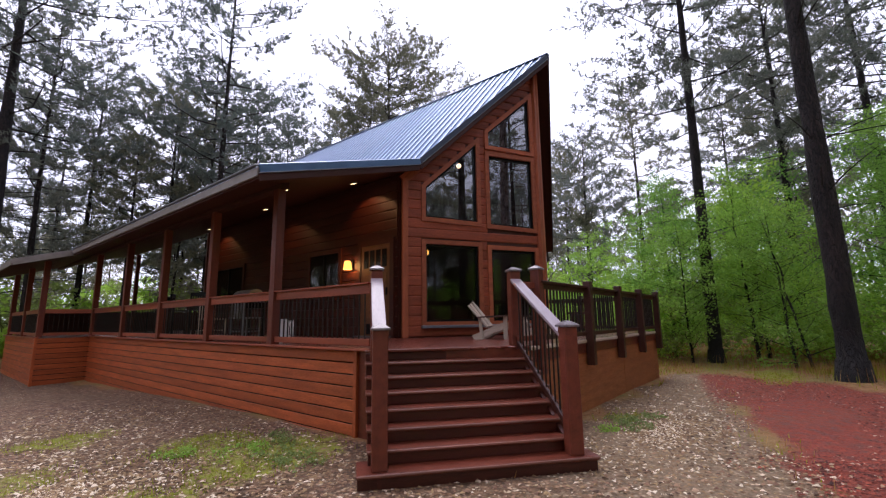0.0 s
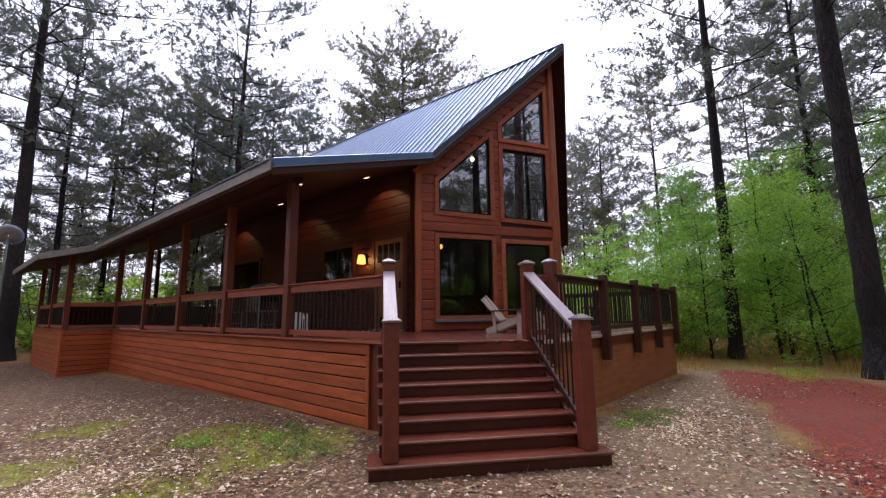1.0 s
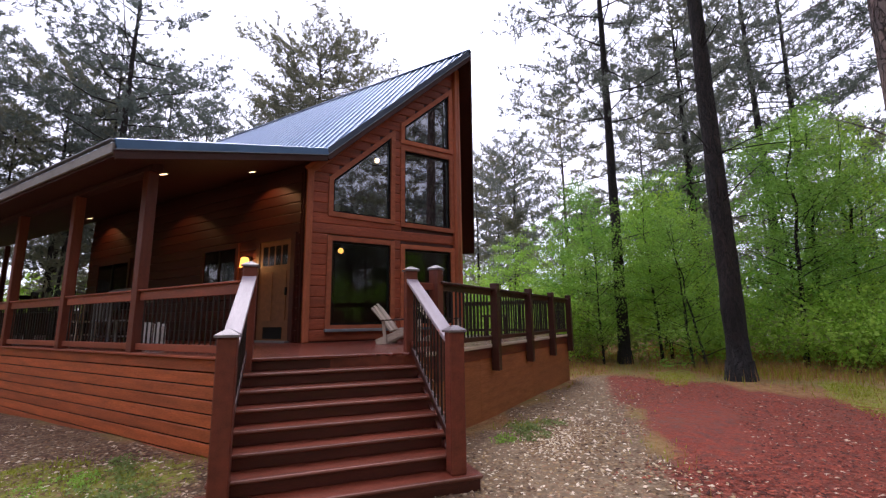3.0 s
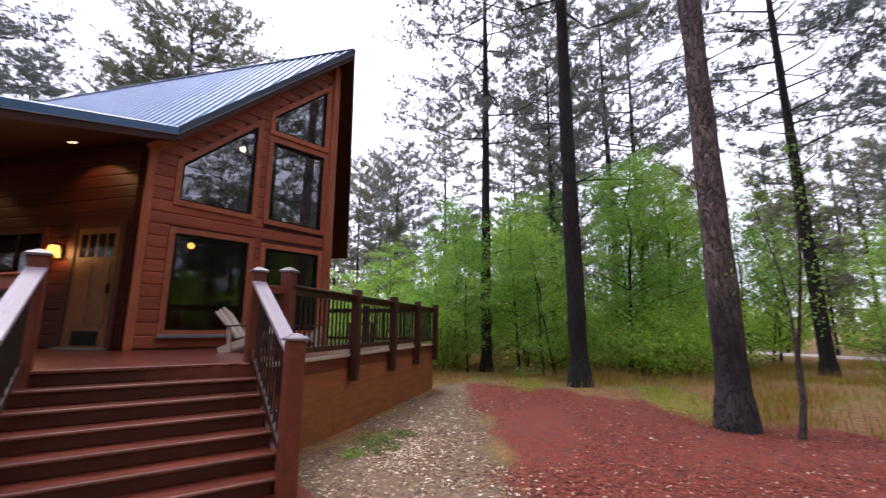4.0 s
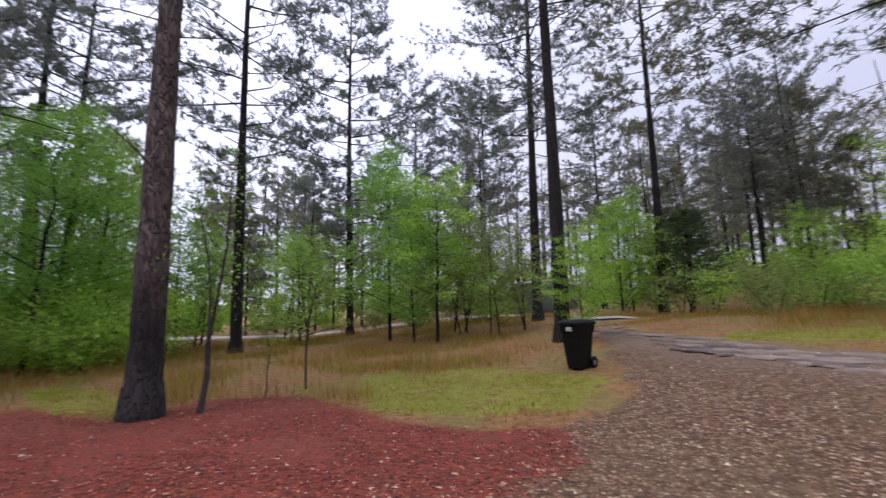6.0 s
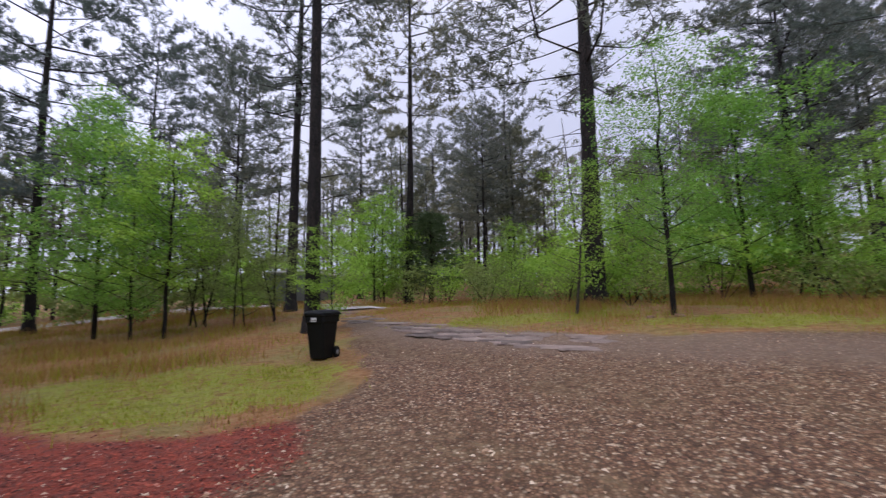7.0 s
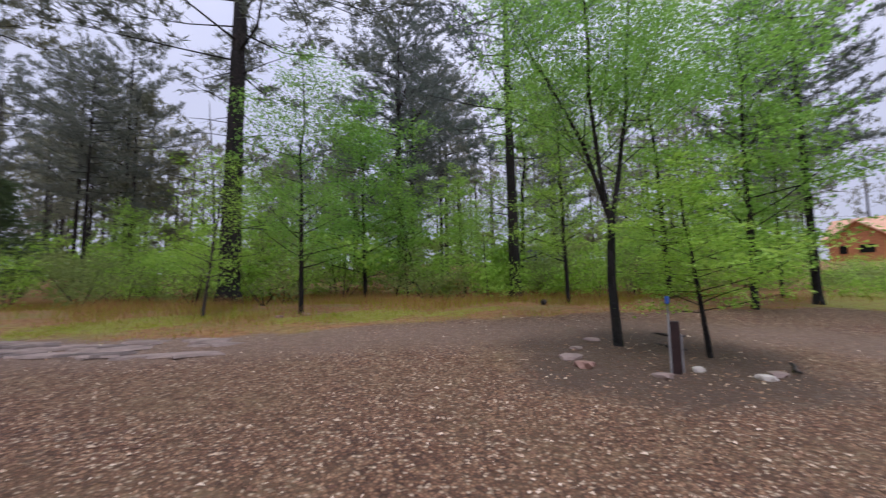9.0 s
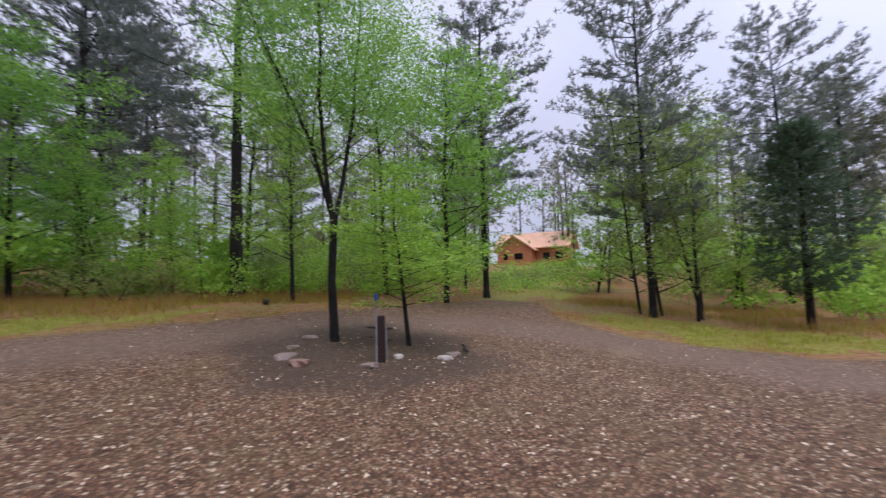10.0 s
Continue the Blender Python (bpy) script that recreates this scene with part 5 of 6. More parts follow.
for row in (PINES_HOUSE, PINES_EAST, PINES_SOUTH, PINES_WEST):
    for x, y, h, k, *fat in row:
        plant(PINE_KINDS[k], PINE_TALL[k], x, y, h, *fat)
for row in (LEAVES_EAST, LEAVES_SOUTH, LEAVES_WEST):
    for x, y, h, k, *fat in row:
        plant(LEAF_KINDS[k], LEAF_TALL[k], x, y, h, *fat)
m = Matrix.Translation((9.15, -3.05, height(9.15, -3.05))) @ pose(0, 0, 0, 0, 0, -62) @ Matrix.Diagonal((0.85, 0.85, 0.85, 1))
copy_thing(LEAF_KINDS[8], m)
copy_thing(FORKED, Matrix.Translation((-6.4, -4.6, height(-6.4, -4.6))) @ pose(0, 0, 0, 0, 0, -17) @ Matrix.Diagonal((1.1, 1.1, 1.12, 1)))
plant(CEDAR, 6.5, -13.3, 6.1, 5.7)
plant(CEDAR, 6.5, 5.5, -25.0, 5.2, 1.35)

# the wood further off: pines and undergrowth too many and too far to tell apart
def open_ground(x, y):
    return inside(x, y, GRAVEL) > -2.0 or (1 < x < 17 and 1 < y < 29)


class Heap:
    """Gathers triangles and quads of two materials into one mesh."""

    def __init__(self):
        self.v, self.f, self.m, self.n = [], [], [], 0

    def add(self, v, f, mat):
        v, f = np.asarray(v, float).reshape(-1, 3), np.asarray(f, int)
        if f.shape[1] == 4:
            f = np.concatenate([f[:, :3], f[:, [0, 2, 3]]])
        self.v.append(v)
        self.f.append(f + self.n)
        self.m.append(np.full(len(f), mat))
        self.n += len(v)

    def build(self, name, mats, label, category):
        me = array_mesh(name, np.concatenate(self.v), np.concatenate(self.f), mats[0])
        for m in mats[1:]:
            me.materials.append(m)
        me.polygons.foreach_set("material_index", np.concatenate(self.m).astype(np.int32))
        return tagged(new(name, me), label, category, kind="stuff")


def far_pine(heap, rng, x, y, tall, rich):
    z0, g = height(x, y), 0.008 * tall + 0.03
    vs, fs = [], []
    lean = rng.normal(0, 0.02, 2) * tall
    tube(vs, fs, [Vector((x, y, z0 - 0.3)), Vector((x + lean[0] * 0.4, y + lean[1] * 0.4, z0 + tall * 0.5)), Vector((x + lean[0], y + lean[1], z0 + tall))], [g, g * 0.7, g * 0.15], 5)
    heap.add([tuple(v) for v in vs], fs, 1)
    clear, limbs = rng.uniform(0.15, 0.40), int(26 * rich)
    t = clear + (1 - clear) * np.sort(rng.random(limbs))
    u = (t - clear) / (1 - clear)
    a = rng.uniform(0, 6.283, limbs)
    ln = tall * 0.15 * (0.4 + 0.8 * np.sin(math.pi * (u * 0.78 + 0.12))) * (1 - 0.42 * u ** 5) * rng.uniform(0.6, 1.2, limbs)
    base = np.stack([x + lean[0] * t, y + lean[1] * t, z0 + t * tall], 1)
    d = np.stack([np.cos(a), np.sin(a), rng.uniform(-0.1, 0.3, limbs) + 0.4 * u], 1)
    tri = np.stack([base + (0, 0, 0.014), base - (0, 0, 0.014), base + d * ln[:, None]], 1).reshape(-1, 3)
    heap.add(tri, np.arange(len(tri)).reshape(-1, 3), 1)
    per = 7
    s = rng.uniform(0.3, 1.05, (limbs * per, 1))
    c = np.repeat(base, per, 0) + np.repeat(d * ln[:, None], per, 0) * s + rng.normal(0, 0.16, (limbs * per, 3)) * np.repeat(ln, per)[:, None]
    v, f = spray(rng, c, np.repeat(d, per, 0) * 0.5 + (0, 0, 0.3), 0.50, 0.056, 8, 0.95)
    heap.add(v, f, 0)


def bush(heap, rng, x, y, tall, wide, leaf, count, mat, loose=None):
    """A loose bush of leaf sprays on a few thin stems, with gaps between its clumps."""
    z0 = height(x, y)
    clumps = max(6, int(count / 28))
    p = rng.normal(0, 1, (clumps, 3))
    p /= np.linalg.norm(p, axis=1, keepdims=True)
    p *= rng.uniform(0.25, 1.0, (clumps, 1)) ** 0.5
    c = np.stack([x + p[:, 0] * wide, y + p[:, 1] * wide, z0 + tall * (0.52 + 0.48 * p[:, 2])], 1)
    v, f = foliage(rng, c, leaf * 0.85, 40, loose or 0.10 * tall ** 0.5 + 0.14)
    heap.add(v, f, mat)
    for k in range(3):
        q = c[k]
        heap.add([(x - 0.03, y, z0 - 0.1), (x + 0.03, y, z0 - 0.1), tuple(q)], [(0, 1, 2)], 2)


frng = np.random.default_rng(5)
heap, count = Heap(), 0
while count < 440:
    a, d = frng.uniform(0, 6.283), frng.uniform(33, 92)
    x, y = 1 + d * math.cos(a), d * math.sin(a)
    ahead = 0.25 < a < 2.2
    if open_ground(x, y) or inside(x, y, [(-10, -3), (-60, -12), (-60, 2), (-10, 0)]) > 0:
        continue
    top = d * frng.uniform(0.22, 0.40)
    far_pine(heap, frng, x, y, min(21, max(9, top)) * (0.8 if ahead else 1.0), 1.0)
    count += 1
heap.build("pine_wood", (M_NEEDLE, M_TWIG), "distant grey-green pine wood behind the clearing", "wood")
heap, count = Heap(), 0
while count < 320:
    a, d = frng.uniform(0, 6.283), math.sqrt(frng.uniform(19 ** 2, 62 ** 2))
    x, y = 1 + d * math.cos(a), d * math.sin(a)
    if open_ground(x, y) or inside(x, y, [(-10, -4), (-70, -16), (-70, 2), (-12, 0)]) > 0 or inside(x, y, [(14, -9), (60, 2), (62, 30), (10, -20), (10, -13)]) > 0 and frng.random() < 0.8 and x > 10 and y < 0:
        continue
    tall = frng.uniform(1.6, 5.2)
    mat = 0 if frng.random() < 0.66 else 1
    bush(heap, frng, x, y, tall, tall * frng.uniform(0.4, 0.7), 0.105 + d * 0.0026, 400, mat)
    count += 1
for k in range(26):
    x, y = frng.uniform(-4, 17), frng.uniform(33, 46)
    tall = frng.uniform(3.0, 6.0)
    bush(heap, frng, x, y, tall, tall * frng.uniform(0.5, 0.7), 0.20, 420, 1 if frng.random() < 0.6 else 0)
for k in range(70):
    a, d = frng.uniform(-0.18, 0.75), frng.uniform(16, 44)
    x, y = 1 + d * math.cos(a), d * math.sin(a)
    if open_ground(x, y) or x < 15:
        continue
    tall = frng.uniform(2.5, 5.0)
    bush(heap, frng, x, y, tall, tall * frng.uniform(0.4, 0.65), 0.08 + d * 0.0018, 620, 0 if frng.random() < 0.8 else 1)
for k in range(170):
    a, d = frng.uniform(0, 6.283), frng.uniform(52, 85)
    x, y = 1 + d * math.cos(a), d * math.sin(a)
    if inside(x, y, [(-10, -4), (-80, -22), (-80, 6), (-12, 0)]) > 0:
        continue
    tall = frng.uniform(4.0, 8.0)
    bush(heap, frng, x, y, tall, tall * frng.uniform(0.5, 0.8), 0.36, 240, 0 if frng.random() < 0.5 else 1)
for x, y in ((-14.1, -12.8), (-19.6, -15.5), (-17.0, -12.2), (-23.1, -13.8), (-20.8, -9.6), (-27.1, -9.8), (-24.0, -6.5), (-32.0, -7.3), (-22.8, 0.6), (-28.8, 2.1), (-24.4, 4.7), (-20.3, 5.0), (-25.7, 7.9), (-21.5, 8.0), (-16.9, 8.6), (-21.9, 12.1)):
    for k in range(2):
        tall = frng.uniform(1.6, 3.0)
        bush(heap, frng, x + frng.uniform(-1, 1), y + frng.uniform(-1, 1), tall, tall * 0.7, 0.11, 420, 1 if frng.random() < 0.5 else 0)
for k in range(44):
    a, d = frng.uniform(-0.33, 0.44), frng.uniform(15.8, 20.5)
    x, y = 1 + d * math.cos(a), d * math.sin(a)
    if inside(x, y, GRAVEL) > -1.6 or inside(x, y, RED) > -1.2:
        continue
    tall = frng.uniform(1.3, 2.6)
    bush(heap, frng, x, y, tall, tall * frng.uniform(0.4, 0.65), 0.075, 480, 0 if frng.random() < 0.8 else 1)
for k in range(64):
    a, d = math.radians(frng.uniform(200, 286)), frng.uniform(16.5, 27)
    x, y = 1 + d * math.cos(a), d * math.sin(a)
    if inside(x, y, GRAVEL) > -2.5 or off_line(x, y, LANE) < 3.5:
        continue
    tall = frng.uniform(1.2, 2.8)
    bush(heap, frng, x, y, tall, tall * frng.uniform(0.5, 0.8), 0.085, 520, 0 if frng.random() < 0.6 else 1)
for k in range(46):
    d, a = frng.uniform(18, 40), frng.uniform(-0.5, 1.0)
    x, y = 1 - d, -2.2 + a * d * 0.10 - d * 0.06
    tall = frng.uniform(0.5, 1.3)
    bush(heap, frng, x, y, tall, tall * 1.1, 0.07, 220, 1 if frng.random() < 0.45 else 0)
heap.build("thicket", (M_LEAF, M_OLIVE, M_TWIG), "dense light green spring undergrowth between the pines", "undergrowth")
for source, (x, y) in zip((*PINE_KINDS, *LEAF_KINDS, FORKED, CEDAR), ((30, 44), (-34, 34), (-20, 46), (-46, -34), (48, -30), (-50, 8), (52, 22), (-30, 40), (36, 52), (-44, 20), (50, 4), (-36, -44), (-52, -12), (44, 40), (-28, 50), (20, 56), (-12, 54), (-58, 30))):
    source.matrix_basis = Matrix.Translation((x, y, height(x, y)))

# ---- the far road, the broken drive ----
def strip(name, pts, wide, material, label, category, lift=0.03):
    vs, fs = [], []
    rr = random.Random(4)
    fine = []
    for (x0, y0), (x1, y1) in zip(pts, pts[1:]):
        n = max(2, int(math.hypot(x1 - x0, y1 - y0) / 1.2))
        fine += [(x0 + (x1 - x0) * i / n, y0 + (y1 - y0) * i / n) for i in range(n)]
    fine.append(pts[-1])
    for i, (x, y) in enumerate(fine):
        (ax, ay), (bx, by) = fine[max(0, i - 1)], fine[min(len(fine) - 1, i + 1)]
        d = Vector((bx - ax, by - ay)).normalized()
        for s in (-1, -0.5, 0, 0.5, 1):
            w = wide / 2 * s + (rr.uniform(-0.15, 0.15) if abs(s) == 1 else 0)
            px, py = x - d.y * w, y + d.x * w
            vs.append((px, py, height(px, py) + lift - (0.08 if abs(s) == 1 else 0)))
    for i in range(len(fine) - 1):
        for k in range(4):
            a = i * 5 + k
            fs.append((a, a + 1, a + 6, a + 5))
    return tagged(new(name, mesh_of(name, vs, fs, material, True)), label, category, kind="structure")


M_ROAD = plain("pale_road", (0.50, 0.46, 0.43), 0.8, 0, 0.2, 1.5, 0.5)
M_DRIVE = plain("worn_drive", (0.27, 0.200, 0.165), 0.85, 0, 0.45, 2.2, 0.8)
M_TARMAC = plain("wet_broken_tarmac", (0.15, 0.112, 0.094), 0.85, 0, 0.35, 3.0, 0.6)
strip("road", [(75, 18), (52, 2), (38, -11), (25, -20.5), (17, -27.5), (11.5, -27), (9.0, -22), (7.9, -18)], 3.2, M_ROAD, "pale gravel road through the wood", "road", 0.07)

qr = random.Random(9)
EDGE = [(6.7, -15.6), (3.9, -12.6), (1.9, -10.5), (-0.6, -9.2)]
for k in range(44):
    t = 3 * qr.random() ** 0.7
    (ax, ay), (bx, by) = EDGE[min(2, int(t))], EDGE[min(2, int(t)) + 1]
    t -= min(2, int(t))
    x, y = ax + (bx - ax) * t + qr.uniform(-0.35, 0.35), ay + (by - ay) * t + qr.uniform(-0.3, 0.95)
    n, rad = 21, qr.uniform(0.16, 0.55)
    ang = math.atan2(by - ay, bx - ax) + qr.uniform(-0.4, 0.4)
    rim = []
    for i in range(n):
        a = 6.283 * i / n
        rr = rad * qr.uniform(0.6, 1.2)
        u, w = rr * 1.3 * math.cos(a), rr * 0.9 * math.sin(a)
        rim.append((u * math.cos(ang) - w * math.sin(ang), u * math.sin(ang) + w * math.cos(ang)))
    bm = bmesh.new()
    z = height(x, y)
    lo = [bm.verts.new((px * 1.08, py * 1.08, -0.03)) for px, py in rim]
    hi = [bm.verts.new((px, py, 0.006 + qr.uniform(-0.008, 0.006))) for px, py in rim]
    top = bm.verts.new((0, 0, 0.012))
    for i in range(n):
        bm.faces.new((lo[i], lo[(i + 1) % n], hi[(i + 1) % n], hi[i]))
        bm.faces.new((hi[i], hi[(i + 1) % n], top))
    me = bpy.data.meshes.new("tarmac_slab")
    bm.to_mesh(me)
    bm.free()
    me.materials.append(M_TARMAC if k % 3 == 0 else M_DRIVE)
    ob = tagged(new("tarmac_slab", me), "broken slab of old tarmac at the edge of the drive", "pavement", "broken tarmac slabs")
    ob.location = (x, y, z)


# ---- the black bin ----
def wheelie_bin(x, y, turn):
    m = Matrix.Translation((x, y, height(x, y))) @ pose(0, 0, 0, 0, 0, turn) @ Matrix.Diagonal((0.74, 0.76, 0.97, 1))
    ob = thing("wheeled_bin", m, "black plastic wheeled refuse bin with closed lid", "bin")
    bm = bmesh.new()
    rows = [(0.22, 0.25, 0.02), (0.235, 0.27, 0.06), (0.30, 0.36, 0.72), (0.305, 0.365, 0.78), (0.335, 0.395, 0.79), (0.34, 0.40, 0.90), (0.345, 0.405, 0.93)]
    prev = None
    for sx, sy, z in rows:
        c = 0.06
        ring_ = [(-sx + c, -sy), (sx - c, -sy), (sx, -sy + c), (sx, sy - c), (sx - c, sy), (-sx + c, sy), (-sx, sy - c), (-sx, -sy + c)]
        cur = [bm.verts.new((px, py, z)) for px, py in ring_]
        if prev:
            for i in range(8):
                bm.faces.new((prev[i], prev[(i + 1) % 8], cur[(i + 1) % 8], cur[i]))
        else:
            bm.faces.new(cur[::-1])
        prev = cur
    bm.faces.new(prev)
    part("body", bm, M_BIN, ob, m=m)
    bm = bmesh.new()
    rows = [(0.355, 0.425, 0.935), (0.365, 0.435, 0.95), (0.355, 0.425, 0.985), (0.28, 0.34, 1.03), (0.10, 0.14, 1.045)]
    prev = None
    for sx, sy, z in rows:
        c = 0.07
        ring_ = [(-sx + c, -sy), (sx - c, -sy), (sx, -sy + c), (sx, sy - c), (sx - c, sy), (-sx + c, sy), (-sx, sy - c), (-sx, -sy + c)]
        cur = [bm.verts.new((px, py, z)) for px, py in ring_]
        if prev:
            for i in range(8):
                bm.faces.new((prev[i], prev[(i + 1) % 8], cur[(i + 1) % 8], cur[i]))
        else:
            bm.faces.new(cur[::-1])
        prev = cur
    bm.faces.new(prev)
    part("lid", bm, M_BIN, ob, "domed black lid", m=m)
    vs, fs = [], []
    tube(vs, fs, [Vector((-0.33, 0.44, 0.95)), Vector((0.33, 0.44, 0.95))], [0.018, 0.018], 8, True)
    piece("handle", mesh_of("handle", vs, fs, M_BIN), m, ob)
    for sx in (-1, 1):
        vs, fs = [], []
        tube(vs, fs, [Vector((sx * 0.27, 0.27, 0.13)), Vector((sx * 0.30, 0.27, 0.13)), Vector((sx * 0.33, 0.27, 0.13)), Vector((sx * 0.335, 0.27, 0.13))], [0.125, 0.13, 0.13, 0.11], 20, True)
        wheel = piece("wheel", mesh_of("wheel", vs, fs, M_BIN), m, ob)
        vs, fs = [], []
        tube(vs, fs, [Vector((sx * 0.33, 0.27, 0.13)), Vector((sx * 0.345, 0.27, 0.13))], [0.06, 0.05], 14, True)
        piece("hub", mesh_of("hub", vs, fs, M_GREY), m, wheel, "grey wheel hub")
    # a small pale mark with a line of unreadable print below
    for dx, w, z, h in ((-0.05, 0.05, 0.86, 0.05), (0.01, 0.05, 0.86, 0.05), (0.07, 0.05, 0.86, 0.05), (0.01, 0.20, 0.815, 0.02)):
        piece("mark", block(w, 0.006, h, M_WHITE, 0.001), m @ Matrix.Translation((dx, -0.402, z)), ob, "pale printed mark")
    return ob


wheelie_bin(5.2, -8.85, 168)


# ---- stones, post and logs on the island ----
def stone(x, y, sx, sy, sz, turn, seed, mat=None, label="flat field stone half sunk in dirt"):
    r = random.Random(seed)
    bm = bmesh.new()
    bmesh.ops.create_icosphere(bm, subdivisions=2, radius=1)
    for v in bm.verts:
        k = 1 + 0.34 * noise.noise(v.co * 1.9 + Vector((seed, 0, 0)))
        v.co = Vector((v.co.x * sx * k, v.co.y * sy * k, max(-0.5, min(0.62, v.co.z)) * sz * (1 + 0.2 * noise.noise(v.co * 2.3))))
    me = bpy.data.meshes.new("stone")
    bm.to_mesh(me)
    bm.free()
    me.materials.append(mat or M_ROCK)
    ob = tagged(new("stone", me), label, "stone", "stones of the island")
    ob.matrix_basis = Matrix.Translation((x, y, height(x, y) + sz * 0.12)) @ pose(0, 0, 0, r.uniform(-6, 6), r.uniform(-6, 6), turn)
    return ob


M_PALESTONE = plain("pale_stone", (0.52, 0.46, 0.40), 0.8, 0, 0.25, 5, 0.5)
M_REDSTONE = plain("red_brown_stone", (0.30, 0.17, 0.13), 0.8, 0, 0.3, 5, 0.5)
for k, (x, y, sx, sy, sz, mat) in enumerate(((-4.85, -4.55, 0.24, 0.18, 0.10, M_ROCK), (-4.65, -4.15, 0.22, 0.17, 0.11, M_REDSTONE), (-6.05, -2.2, 0.13, 0.09, 0.09, M_PALESTONE), (-6.4, -2.15, 0.17, 0.11, 0.08, M_ROCK),
                                             (-5.75, -2.95, 0.10, 0.09, 0.09, M_PALESTONE), (-5.05, -3.15, 0.22, 0.14, 0.07, M_ROCK), (-6.3, -5.1, 0.16, 0.12, 0.08, M_ROCK),
                                             (-5.5, -4.9, 0.12, 0.1, 0.06, M_ROCK), (-6.9, -4.9, 0.2, 0.1, 0.07, M_ROCK), (-2.2, -11.4, 0.13, 0.10, 0.09, M_REDSTONE), (-2.9, -11.5, 0.16, 0.11, 0.08, M_REDSTONE))):
    stone(x, y, sx, sy, sz, k * 47, k + 3, mat)

M_PIPE = plain("grey_plastic_pipe", (0.30, 0.29, 0.29), 0.5)
M_POSTWOOD = wood("dark_painted_post", (0.022, 0.010, 0.009), (0.050, 0.022, 0.019), 0.55)
post_m = Matrix.Translation((-5.4, -3.1, height(-5.4, -3.1)))
post = thing("utility_post", post_m, "short dark wooden post with pale pipes and a blue tap", "post")
piece("post", block(0.14, 0.14, 0.80, M_POSTWOOD, 0.012), post_m @ pose(0, 0, 0.36, 0, 0, 22), post)
for dx, dy, h in ((-0.095, 0.05, 0.56), (0.105, -0.03, 0.86)):
    vs, fs = [], []
    tube(vs, fs, [Vector((dx, dy, -0.05)), Vector((dx, dy, h))], [0.015, 0.015], 8, True)
    piece("pipe", mesh_of("pipe", vs, fs, M_PIPE), post_m, post, "pale plastic pipe")
M_BLUE = plain("blue_plastic", (0.03, 0.085, 0.34), 0.5)
piece("tap", block(0.06, 0.05, 0.11, M_BLUE, 0.015), post_m @ Matrix.Translation((0.105, -0.03, 1.07)), post, "blue tap cover")
vs, fs = [], []
tube(vs, fs, [Vector((0.105, -0.03, 0.82)), Vector((0.105, -0.03, 1.10))], [0.012, 0.012], 6, True)
piece("riser", mesh_of("riser", vs, fs, M_GREY), post_m, post)


def log(x, y, ln, rad, turn, label):
    vs, fs = [], []
    tube(vs, fs, [Vector((-ln / 2, 0, 0)), Vector((-ln / 6, 0.03, 0.01)), Vector((ln / 5, -0.02, 0)), Vector((ln / 2, 0.02, 0.01))], [rad, rad * 0.95, rad * 0.85, rad * 0.7], 9, True)
    ob = tagged(new("log", mesh_of("log", vs, fs, M_GREYBARK, True)), label, "log")
    ob.matrix_basis = Matrix.Translation((x, y, height(x, y) + rad * 0.7)) @ pose(0, 0, 0, 0, 0, turn)


log(-9.9, -9.2, 1.1, 0.09, 40, "short weathered log lying in grass")
log(-6.9, -3.9, 0.9, 0.028, 60, "dead branch lying on the island")
log(-7.0, -2.1, 0.9, 0.028, 20, "dead branch lying on bare earth")
log(-7.9, -4.4, 0.8, 0.028, 75, "dead branch lying on bare earth")
log(-0.2, 9.2, 1.6, 0.03, 30, "dead stick lying on the gravel")


